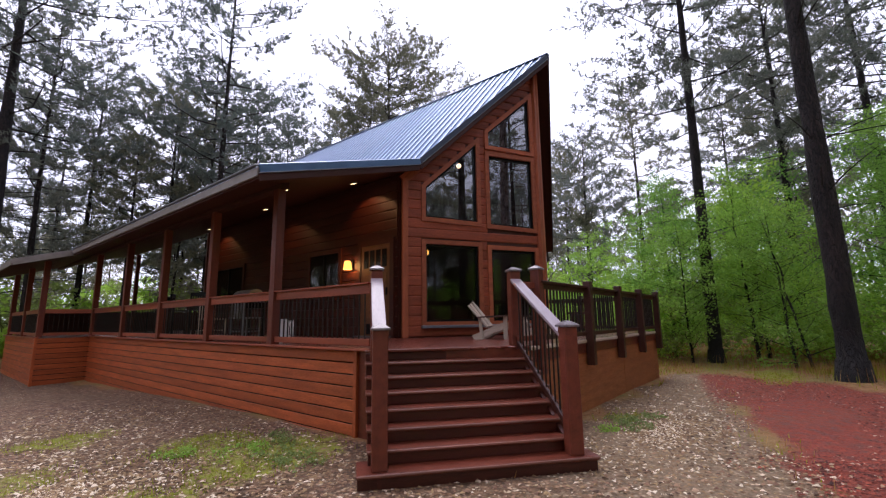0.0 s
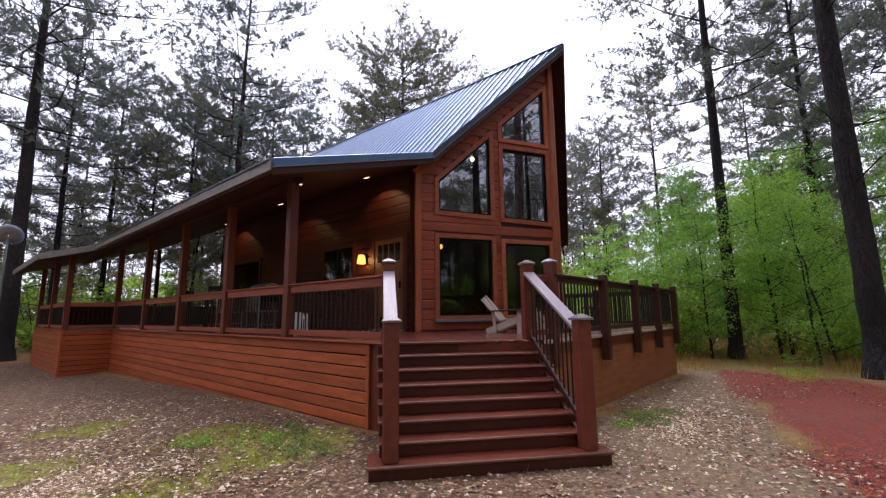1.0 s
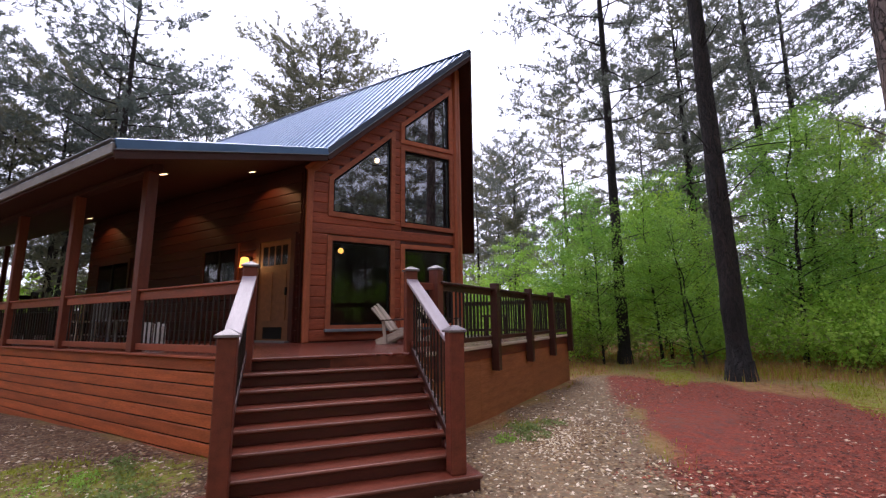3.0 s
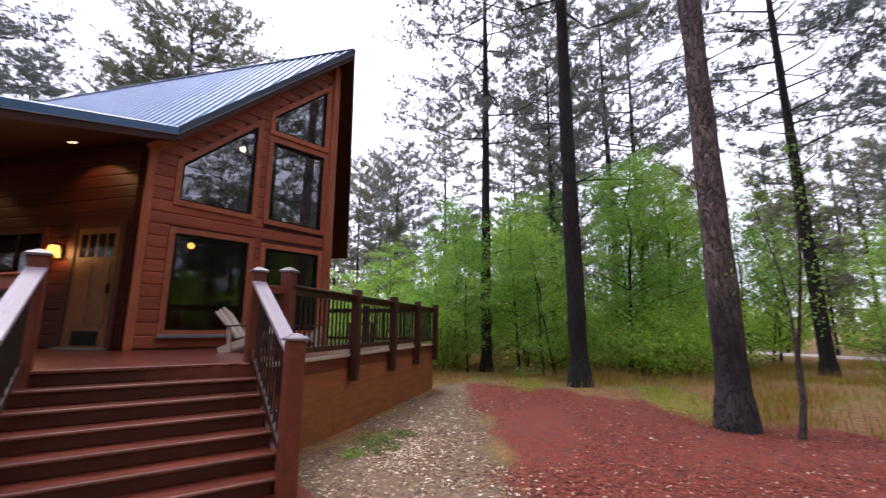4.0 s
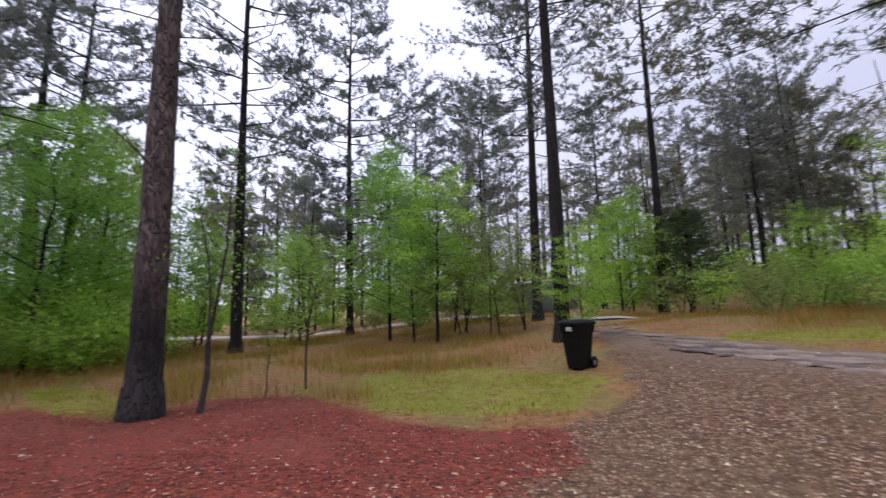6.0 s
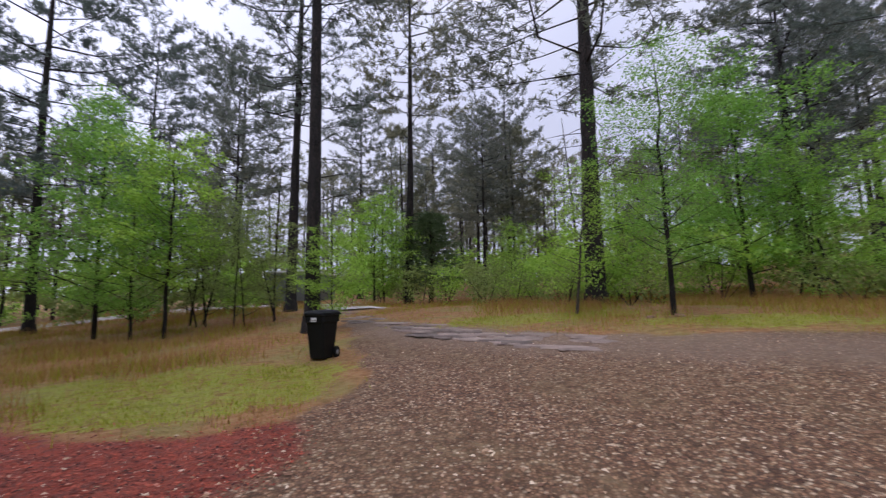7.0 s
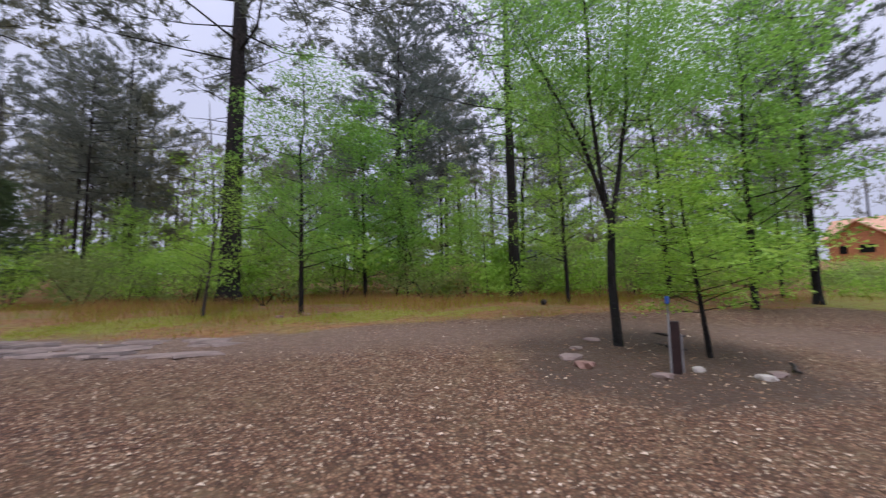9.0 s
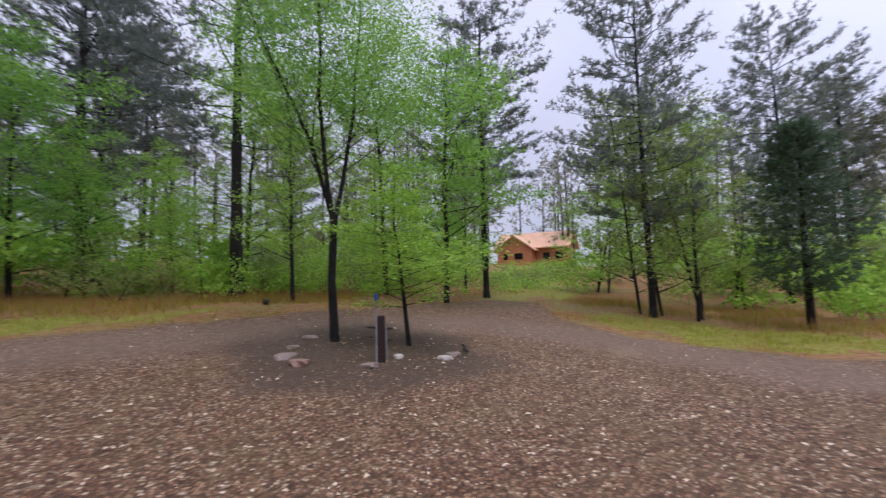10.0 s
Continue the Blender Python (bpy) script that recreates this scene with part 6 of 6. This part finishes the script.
# ---- the neighbour cabin on its rise ----
def far_cabin():
    m = Matrix.Translation((-66, -8.2, height(-66, -8.2) + 0.2)) @ pose(0, 0, 0, 0, 0, 80) @ Matrix.Diagonal((0.85, 0.85, 0.9, 1))
    ob = thing("distant_cabin", m, "distant orange-brown timber cabin with a pale tan roof", "house")
    wall = wood("orange_timber", (0.36, 0.13, 0.05), (0.52, 0.22, 0.09), 0.6)
    roof = plain("tan_roof", (0.72, 0.42, 0.26), 0.55, 0.1, 0.15, 0.8, 0.1)
    part("wall", prism([(-5, 0), (8, 0), (8, 7), (-5, 7)], -1.5, 2.9), wall, ob, m=m)
    bm = bmesh.new()
    for lo, hi in (((-5.6, -0.8), (8.6, 3.5)), ((-5.6, 7.8), (8.6, 3.5))):
        a = [bm.verts.new(p) for p in ((lo[0], lo[1], 2.7), (hi[0], lo[1], 2.7), (hi[0], hi[1], 5.6), (lo[0], hi[1], 5.6))]
        b = [bm.verts.new((v.co.x, v.co.y, v.co.z - 0.2)) for v in a]
        bm.faces.new(a)
        bm.faces.new(b[::-1])
        for i in range(4):
            bm.faces.new((a[i], b[i], b[(i + 1) % 4], a[(i + 1) % 4]))
    bmesh.ops.recalc_face_normals(bm, faces=bm.faces)
    part("roof", bm, roof, ob, "pale tan metal roof", m=m)
    bm = bmesh.new()
    outline = [(-4.2, -1.5), (2.2, -1.5), (2.2, 2.4), (-1.0, 4.6), (-4.2, 2.4)]
    f = [bm.verts.new((x, -2.2, z)) for x, z in outline]
    g = [bm.verts.new((x, 0.2, z)) for x, z in outline]
    bm.faces.new(f)
    bm.faces.new(g[::-1])
    for i in range(5):
        bm.faces.new((f[i], g[i], g[(i + 1) % 5], f[(i + 1) % 5]))
    bmesh.ops.recalc_face_normals(bm, faces=bm.faces)
    part("porch_gable", bm, wall, ob, m=m)
    for sx in (-1, 1):
        bm = bmesh.new()
        a = [bm.verts.new(p) for p in ((-1.0, -2.7, 4.85), (-1.0, 2.6, 4.85), (-1.0 + sx * 3.9, 2.6, 2.2), (-1.0 + sx * 3.9, -2.7, 2.2))]
        b = [bm.verts.new((v.co.x, v.co.y, v.co.z - 0.18)) for v in a]
        bm.faces.new(a)
        bm.faces.new(b[::-1])
        for i in range(4):
            bm.faces.new((a[i], b[i], b[(i + 1) % 4], a[(i + 1) % 4]))
        bmesh.ops.recalc_face_normals(bm, faces=bm.faces)
        part("gable_roof", bm, roof, ob, m=m)
    for x, y, w, h, z in ((-0.2, -2.26, 1.5, 1.0, 1.2), (-2.6, -2.26, 0.8, 1.0, 1.2), (4.2, -0.06, 1.2, 1.1, 1.2), (6.4, -0.06, 1.2, 1.1, 1.2)):
        piece("window", block(w, 0.08, h, M_BLACK, 0.01), m @ Matrix.Translation((x, y, z)), ob, "dark window")


far_cabin()

for x, y, z0, w, turn in ((-27, -24.5, 2.6, 5.0, 35), (19, -36, 1.8, 5.5, -20)):
    m = Matrix.Translation((x, y, height(x, y))) @ pose(0, 0, 0, 0, 0, turn)
    shed = thing("distant_shed", m, "distant low shed with a pale flat roof", "shed")
    piece("wall", block(w, 3.0, 2.2, M_GREY, 0.02), m @ Matrix.Translation((0, 0, 1.1)), shed)
    piece("roof", block(w + 0.6, 3.8, 0.16, M_WHITE, 0.02), m @ Matrix.Translation((0, 0, 2.3)) @ pose(0, 0, 0, 5, 0, 0), shed, "pale roof edge")


# ---- lamps of the porch ----
lamp_m = Matrix.Translation((6.99, 8.74, DECK + 1.68))
sconce = thing("wall_lantern", lamp_m, "lit amber glass lantern on the porch wall", "lamp")
piece("back_plate", block(0.03, 0.11, 0.22, M_BLACK), lamp_m @ Matrix.Translation((0.0, 0, 0)), sconce)
piece("arm", block(0.10, 0.03, 0.03, M_BLACK), lamp_m @ Matrix.Translation((-0.06, 0, 0.12)), sconce)
bm = bmesh.new()
prev = None
for r0, z in ((0.075, -0.12), (0.062, 0.02), (0.048, 0.09)):
    cur = [bm.verts.new((-0.11 + r0 * cx, r0 * cy, z)) for cx, cy in ((-1, -1), (1, -1), (1, 1), (-1, 1))]
    if prev:
        for i in range(4):
            bm.faces.new((prev[i], prev[(i + 1) % 4], cur[(i + 1) % 4], cur[i]))
    prev = cur
shade = part("shade", bm, M_WARM, sconce, "glowing amber glass shade", m=lamp_m)
shade.visible_shadow = False
piece("top", block(0.13, 0.13, 0.03, M_BLACK), lamp_m @ Matrix.Translation((-0.11, 0, 0.105)), sconce)
glow = new("lantern_bulb", bpy.data.lights.new("lantern_bulb", "POINT"))
glow.data.energy, glow.data.color, glow.data.shadow_soft_size = 7, (1.0, 0.52, 0.18), 0.05
glow.location = (6.84, 8.74, DECK + 1.66)
glow.parent, glow.matrix_parent_inverse = sconce, lamp_m.inverted()

for x, y, power in ((4.82, 8.12, 5), (6.45, 8.06, 20), (6.15, 11.3, 16), (6.45, 15.4, 18)):
    z = porch_roof(x) - 0.196
    m = Matrix.Translation((x, y, z)) @ pose(0, 0, 0, 0, -17.5, 0)
    ob = thing("recessed_light", m, "small round recessed light in the porch ceiling", "lamp", "recessed porch lights")
    vs, fs = [], []
    tube(vs, fs, [Vector((0, 0, 0.0)), Vector((0, 0, -0.012))], [0.085, 0.080], 20, True)
    piece("trim_ring", mesh_of("trim_ring", vs, fs, M_WHITE), m, ob)
    vs, fs = [], []
    tube(vs, fs, [Vector((0, 0, -0.0125)), Vector((0, 0, -0.016))], [0.06, 0.058], 16, True)
    piece("lens", mesh_of("lens", vs, fs, M_CEILING_LAMP), m, ob, "warm glowing lens")
    spot = new("recessed_bulb", bpy.data.lights.new("recessed_bulb", "SPOT"))
    spot.data.energy, spot.data.color, spot.data.spot_size, spot.data.spot_blend = power, (1.0, 0.52, 0.22), radians(116), 0.35
    spot.matrix_basis = Matrix.Translation((x, y, z - 0.03)) @ pose(0, 0, 0, 0, -20, 0)
    spot.parent, spot.matrix_parent_inverse = ob, m.inverted()

# a hanging lamp and a ceiling lamp inside, seen through the glass
for x, y, z, r0 in ((10.01, 9.0, 3.49, 0.08), (9.97, 7.71, 5.87, 0.07)):
    m = Matrix.Translation((x, y, z))
    ob = thing("indoor_lamp", m, "small warm lamp hanging inside the cabin", "lamp")
    bm = bmesh.new()
    bmesh.ops.create_uvsphere(bm, u_segments=14, v_segments=8, radius=r0)
    part("bulb", bm, M_WARM if z < 4 else M_CEILING_LAMP, ob, m=m)
    vs, fs = [], []
    tube(vs, fs, [Vector((0, 0, r0 * 0.8)), Vector((0, 0, 0.9))], [0.008, 0.008], 5)
    piece("cord", mesh_of("cord", vs, fs, M_BLACK), m, ob)


# ---- things on the deck and porch ----
def adirondack(x, y, turn):
    m = Matrix.Translation((x, y, DECK)) @ pose(0, 0, 0, 0, 0, turn) @ Matrix.Diagonal((0.76, 0.76, 0.76, 1))
    ob = thing("slatted_chair", m, "weathered pale wooden slatted garden chair on the deck", "chair", "garden chairs on the deck")

    def bar(name, a, b, w, t, up=(0, 0, 1), mat=M_CANVAS):
        board(name, m @ Vector(a), m @ Vector(b), w, t, mat, ob, up=m.to_3x3() @ Vector(up))
    for k in range(5):
        px = -0.22 + k * 0.11
        bar("back_slat", (px, 0.20, 0.28), (px * 1.25, 0.66, 0.92 - 0.10 * abs(k - 2) / 2), 0.098, 0.02, (0, -0.8, 0.55))
    for k in range(6):
        py = -0.30 + k * 0.095
        bar("seat_slat", (-0.27, py, 0.38 - 0.16 * (py + 0.3)), (0.27, py, 0.38 - 0.16 * (py + 0.3)), 0.08, 0.02)
    for sx in (-1, 1):
        bar("armrest", (sx * 0.33, -0.34, 0.56), (sx * 0.33, 0.40, 0.53), 0.12, 0.022, (0, 0, 1), M_SHADESIDING)
        bar("front_leg", (sx * 0.29, -0.28, 0.0), (sx * 0.29, -0.28, 0.55), 0.08, 0.025, (1, 0, 0))
        bar("side_rail", (sx * 0.27, -0.33, 0.36), (sx * 0.27, 0.55, 0.02), 0.025, 0.12)
        bar("arm_support", (sx * 0.31, 0.30, 0.0), (sx * 0.31, 0.36, 0.53), 0.06, 0.025, (1, 0, 0))


adirondack(7.45, 5.00, 14)
adirondack(8.30, 4.60, 22)


def slat_chair(x, y, turn, mat, label, high=1.05, seat=0.46):
    m = Matrix.Translation((x, y, DECK)) @ pose(0, 0, 0, 0, 0, turn)
    ob = thing("porch_chair", m, label, "chair", "chairs on the porch")
    for sx in (-1, 1):
        for sy, h in ((-1, seat), (1, high)):
            piece("leg", block(0.04, 0.04, h, mat), m @ Matrix.Translation((sx * 0.21, sy * 0.20, h / 2)), ob)
    piece("seat", block(0.48, 0.46, 0.035, mat), m @ Matrix.Translation((0, 0, seat)), ob)
    piece("top_rail", block(0.46, 0.03, 0.10, mat), m @ Matrix.Translation((0, 0.20, high - 0.05)), ob)
    for k in range(5):
        piece("back_slat", block(0.035, 0.02, high - seat - 0.12, mat), m @ Matrix.Translation((-0.14 + k * 0.07, 0.20, (high + seat) / 2 - 0.04)), ob)
    for sx in (-1, 1):
        piece("stretcher", block(0.03, 0.38, 0.03, mat), m @ Matrix.Translation((sx * 0.21, 0, 0.18)), ob)


slat_chair(5.0, 9.75, 100, M_GREY, "grey slatted porch chair beside the rail", 0.86)
slat_chair(5.6, 13.4, 120, M_BLACK, "dark tall bar chair on the porch", 1.2, 0.72)
slat_chair(5.4, 14.4, 60, M_BLACK, "dark tall bar chair on the porch", 1.2, 0.72)
slat_chair(5.5, 16.4, 200, M_BLACK, "dark tall bar chair on the porch", 1.2, 0.72)
slat_chair(5.3, 12.0, 20, M_CANVAS, "pale slatted chair behind the rail", 0.95)

# a small white slatted crate beside the front post
crate_m = Matrix.Translation((4.72, 7.86, DECK)) @ pose(0, 0, 0, 0, 0, -50) @ Matrix.Diagonal((0.9, 0.9, 0.95, 1))
crate = thing("slatted_crate", crate_m, "small white slatted crate on the porch boards", "crate")
for k in range(4):
    for sy in (-1, 1):
        piece("slat", block(0.07, 0.018, 0.44 - 0.05 * (k == 3), M_WHITE), crate_m @ Matrix.Translation((-0.165 + k * 0.11, sy * 0.14, 0.22)), crate)
for z in (0.10, 0.34):
    for sx in (-1, 1):
        piece("end_rail", block(0.018, 0.26, 0.06, M_WHITE), crate_m @ Matrix.Translation((sx * 0.19, 0, z)), crate)
piece("base", block(0.38, 0.26, 0.02, M_GREY), crate_m @ Matrix.Translation((0, 0, 0.02)), crate)


def grill(x, y, turn):
    m = Matrix.Translation((x, y, DECK)) @ pose(0, 0, 0, 0, 0, turn)
    ob = thing("gas_grill", m, "black gas grill with a rounded grey hood", "grill")
    for sx in (-1, 1):
        for sy in (-1, 1):
            piece("leg", block(0.04, 0.04, 0.72, M_BLACK), m @ Matrix.Translation((sx * 0.33, sy * 0.22, 0.36)), ob)
        piece("side_shelf", block(0.30, 0.44, 0.03, M_GREY), m @ Matrix.Translation((sx * 0.54, 0, 0.86)), ob)
    piece("firebox", block(0.76, 0.52, 0.20, M_BLACK, 0.02), m @ Matrix.Translation((0, 0, 0.80)), ob)
    piece("bottom_shelf", block(0.70, 0.46, 0.03, M_BLACK), m @ Matrix.Translation((0, 0, 0.2)), ob)
    bm = bmesh.new()
    prev = None
    for i in range(9):
        a = math.pi * i / 8
        cur = [bm.verts.new((sx * 0.38, -0.26 * math.cos(a), 0.905 + 0.26 * math.sin(a))) for sx in (-1, 1)]
        if prev:
            bm.faces.new((prev[0], prev[1], cur[1], cur[0]))
        prev = cur
    for sx in (0, 1):
        bm.faces.new([v for k, v in enumerate(bm.verts) if k % 2 == sx])
    bmesh.ops.recalc_face_normals(bm, faces=bm.faces)
    hood = part("hood", bm, M_GREY, ob, "rounded grey metal hood", m=m)
    vs, fs = [], []
    tube(vs, fs, [m @ Vector((-0.28, -0.30, 1.02)), m @ Vector((0.28, -0.30, 1.02))], [0.014, 0.014], 8, True)
    piece("handle", mesh_of("handle", vs, fs, M_BLACK), Matrix(), hood)


grill(5.75, 11.15, 90)


def table(x, y, sx, sy, h, label):
    m = Matrix.Translation((x, y, DECK))
    ob = thing("porch_table", m, label, "table")
    piece("tabletop", block(sx, sy, 0.05, M_DARKRAIL), m @ Matrix.Translation((0, 0, h - 0.025)), ob)
    for a in (-1, 1):
        for b in (-1, 1):
            piece("leg", block(0.07, 0.07, h - 0.05, M_DARKRAIL), m @ Matrix.Translation((a * (sx / 2 - 0.07), b * (sy / 2 - 0.07), (h - 0.05) / 2)), ob)


table(6.0, 15.2, 0.9, 1.6, 1.02, "dark high table on the covered porch")
table(10.6, 4.6, 0.5, 0.5, 0.5, "small dark side table on the deck")

# the dish beyond the porch
dish_m = Matrix.Translation((1.6, 19.8, height(1.6, 19.8)))
dish = thing("satellite_dish", dish_m, "grey-blue satellite dish on a pole", "dish")
vs, fs = [], []
tube(vs, fs, [Vector((0, 0, -0.2)), Vector((0, 0, 4.3))], [0.03, 0.03], 8)
piece("pole", mesh_of("pole", vs, fs, M_GREY), dish_m, dish)
vs, fs = [], []
for i, (rr, dz) in enumerate(((0.02, 0.0), (0.16, 0.02), (0.28, 0.06), (0.36, 0.11))):
    for k in range(20):
        vs.append(Vector((rr * math.cos(k * 0.314159), rr * math.sin(k * 0.314159) * 0.95, dz)))
for i in range(3):
    for k in range(20):
        fs.append((i * 20 + k, i * 20 + (k + 1) % 20, i * 20 + 20 + (k + 1) % 20, i * 20 + 20 + k))
bowl = piece("bowl", mesh_of("bowl", vs, fs, M_GREY, True), dish_m @ Matrix.Translation((0, -0.05, 4.4)) @ pose(0, 0, 0, 60, 0, 150), dish)
mod = bowl.modifiers.new("thick", "SOLIDIFY")
mod.thickness = 0.012
vs, fs = [], []
tube(vs, fs, [Vector((0, -0.3, 0.06)), Vector((0, -0.1, 0.42))], [0.012, 0.012], 6)
piece("arm", mesh_of("arm", vs, fs, M_WHITE), dish_m @ Matrix.Translation((0, -0.05, 4.4)) @ pose(0, 0, 0, 60, 0, 150), dish)

# ---- weeds, grass, chips and pebbles ----
wrng, weeds = np.random.default_rng(12), Heap()
for x, y, w in ((6.9, 2.55, 0.30), (7.3, 2.75, 0.22), (6.6, 2.75, 0.18), (7.7, 2.5, 0.16), (3.4, 5.4, 0.35), (3.1, 5.9, 0.3), (3.7, 6.1, 0.3), (2.6, 6.4, 0.22), (3.3, 5.0, 0.3)):
    bush(weeds, wrng, x, y, 0.05, w, 0.022, 150 + int(w * 500), int(wrng.random() < 0.6), 0.05)
weeds.build("weeds", (M_LEAF, M_OLIVE, M_TWIG), "low broad-leaved green weeds on the gravel", "weeds")

grng = np.random.default_rng(8)
CELL, GX, GY = 0.25, -24, -26
ZONES = np.array([[zones(GX + CELL * i, GY + CELL * j) for i in range(212)] for j in range(160)])


def zone(x, y):
    """The zones at a place, from a coarse grid."""
    return ZONES[min(159, max(0, round((y - GY) / CELL))), min(211, max(0, round((x - GX) / CELL)))]


def blades(name, n, area, want, tall, wide, material, label, bend=0.5):
    """Grass blades, thick where the ground wants them."""
    pts = []
    x0, y0, x1, y1 = area
    tries = 0
    while len(pts) < n and tries < n * 40:
        tries += 1
        x, y = grng.uniform(x0, x1), grng.uniform(y0, y1)
        w = want(x, y)
        if grng.random() < w:
            pts.append((x, y, height(x, y) - 0.01))
    c = np.array(pts)
    k = len(c)
    a = grng.uniform(0, 6.283, k)
    h = tall * grng.uniform(0.45, 1.2, k) * np.array([0.3 + 0.7 * ease(0.3, 3.0, -zone(x, y)[5]) if tall > 0.1 else 1.0 for x, y, z in pts])
    lean = np.stack([np.cos(a), np.sin(a), np.zeros(k)], 1) * (h * bend * grng.uniform(0.1, 1, k))[:, None]
    side = np.stack([-np.sin(a), np.cos(a), np.zeros(k)], 1) * wide
    tip = c + lean + np.stack([np.zeros(k), np.zeros(k), h], 1)
    v = np.stack([c - side, c + side, tip], 1).reshape(-1, 3)
    ob = tagged(new(name, array_mesh(name, v, np.arange(len(v)).reshape(-1, 3), material)), label, "grass", kind="stuff")
    return ob


def want_green(x, y):
    g, r, gr, e, p, far, lane = zone(x, y)
    return gr * (0.5 + 0.5 * noise.noise((x * 2.2, y * 2.2, 1)))


def want_dry(x, y):
    g, r, gr, e, p, far, lane = zone(x, y)
    clump = max(0.05, 0.18 + 1.2 * noise.noise((x * 0.42, y * 0.42, 4)))
    return (1 - g) * (1 - r) * (1 - gr) * clump if not (2.9 < x < 13 and 3.3 < y < 26) else 0


blades("lawn_grass", 42000, (-14, -14, 15, 9), want_green, 0.055, 0.006, M_GREEN, "short patchy green grass in the clearing", 0.8)
blades("dry_grass", 62000, (-20, -24, 26, 8), want_dry, 0.40, 0.006, M_DRY, "tall dry orange-brown grass along the wood's edge", 0.7)
blades("verge_grass", 52000, (-20, -24, 26, 8), want_dry, 0.24, 0.008, M_GREEN, "green grass among the dry stalks", 0.8)


def scatter(name, n, area, want, sizes, material, label, flat=0.5, mid=(1.2, 0.2)):
    """Small stones or chips lying on the ground."""
    base = np.array([(1, 0, 0), (-0.5, 0.87, 0), (-0.5, -0.87, 0), (0, 0, 1)], float)
    tri = np.array([(0, 1, 3), (1, 2, 3), (2, 0, 3)])
    x0, y0, x1, y1 = area
    vs, fs, k = [], [], 0
    while k < n:
        d = grng.random() ** 1.6
        a = grng.uniform(0, 6.283)
        x, y = mid[0] + d * (x1 - x0) / 2 * math.cos(a), mid[1] + d * (y1 - y0) / 2 * math.sin(a)
        if grng.random() > want(x, y):
            continue
        s = sizes[0] + (sizes[1] - sizes[0]) * grng.random() ** 2
        t = grng.uniform(0, 6.283)
        rot = np.array([(math.cos(t), -math.sin(t), 0), (math.sin(t), math.cos(t), 0), (0, 0, 1)])
        p = (base * (s * grng.uniform(0.8, 1.6), s * grng.uniform(0.5, 1), s * flat * grng.uniform(0.6, 1.4)) + grng.normal(0, s * 0.12, base.shape)) @ rot.T
        vs.append(p + (x, y, height(x, y) + 0.004))
        fs.append(tri + 4 * k)
        k += 1
    return tagged(new(name, array_mesh(name, np.concatenate(vs), np.concatenate(fs), material)), label, "gravel", kind="stuff")


def chip_mat():
    m, n, l, b = shader("loose_gravel")
    geo = n.new("ShaderNodeNewGeometry")
    c = ramp(n, l, geo.outputs["Random Per Island"], [(0.0, (0.11, 0.052, 0.032)), (0.4, (0.25, 0.130, 0.072)), (0.78, (0.40, 0.240, 0.135)), (0.94, (0.74, 0.58, 0.42))])
    l.new(c, b.inputs["Base Color"])
    b.inputs["Roughness"].default_value = 0.75
    return m


scatter("loose_gravel", 36000, (-11, -11, 13, 11), lambda x, y: (zone(x, y)[0] * (0.9 - 0.45 * zone(x, y)[6]) + zone(x, y)[1] * 0.03) if not (XL - 0.1 < x < 13 and 3.4 < y < 20) else 0, (0.010, 0.036), chip_mat(), "loose brown gravel and leaf chips", 0.45)
M_REDCHIP, cn, cl, cb = shader("red_bark_chip")
cl.new(ramp(cn, cl, cn.new("ShaderNodeNewGeometry").outputs["Random Per Island"], [(0.0, (0.035, 0.008, 0.005)), (0.5, (0.20, 0.034, 0.017)), (0.93, (0.40, 0.085, 0.045)), (0.992, (0.56, 0.42, 0.30))]), cb.inputs["Base Color"])
cb.inputs["Roughness"].default_value = 0.85
scatter("bark_chips", 40000, (-14, -14, 16, 14), lambda x, y: zone(x, y)[1] * 0.9, (0.008, 0.028), M_REDCHIP, "red bark chips over the earth", 0.35)

M_LITTER, cn, cl, cb = shader("leaf_litter")
cl.new(ramp(cn, cl, cn.new("ShaderNodeNewGeometry").outputs["Random Per Island"], [(0.0, (0.07, 0.036, 0.018)), (0.4, (0.22, 0.120, 0.056)), (0.75, (0.38, 0.25, 0.115)), (0.93, (0.78, 0.66, 0.50))]), cb.inputs["Base Color"])
cb.inputs["Roughness"].default_value = 0.8


def want_litter(x, y):
    g, r, gr, e, p, far, lane = zone(x, y)
    return g * (1 - 0.7 * gr) * (0.6 + 0.5 * noise.noise((x * 0.8, y * 0.8, 6))) if not (XL - 0.1 < x < 14 and 3.4 < y < 26) else 0


scatter("leaf_litter", 27000, (-4, 1, 4, 13), want_litter, (0.010, 0.034), M_LITTER, "brown and straw-pale leaf litter beside the porch", 0.4, (1.4, 6.0))
scatter("path_litter", 13000, (5, 0, 14, 5), want_litter, (0.010, 0.032), M_LITTER, "tan litter and pebbles on the pale path", 0.4, (7.0, 2.2))
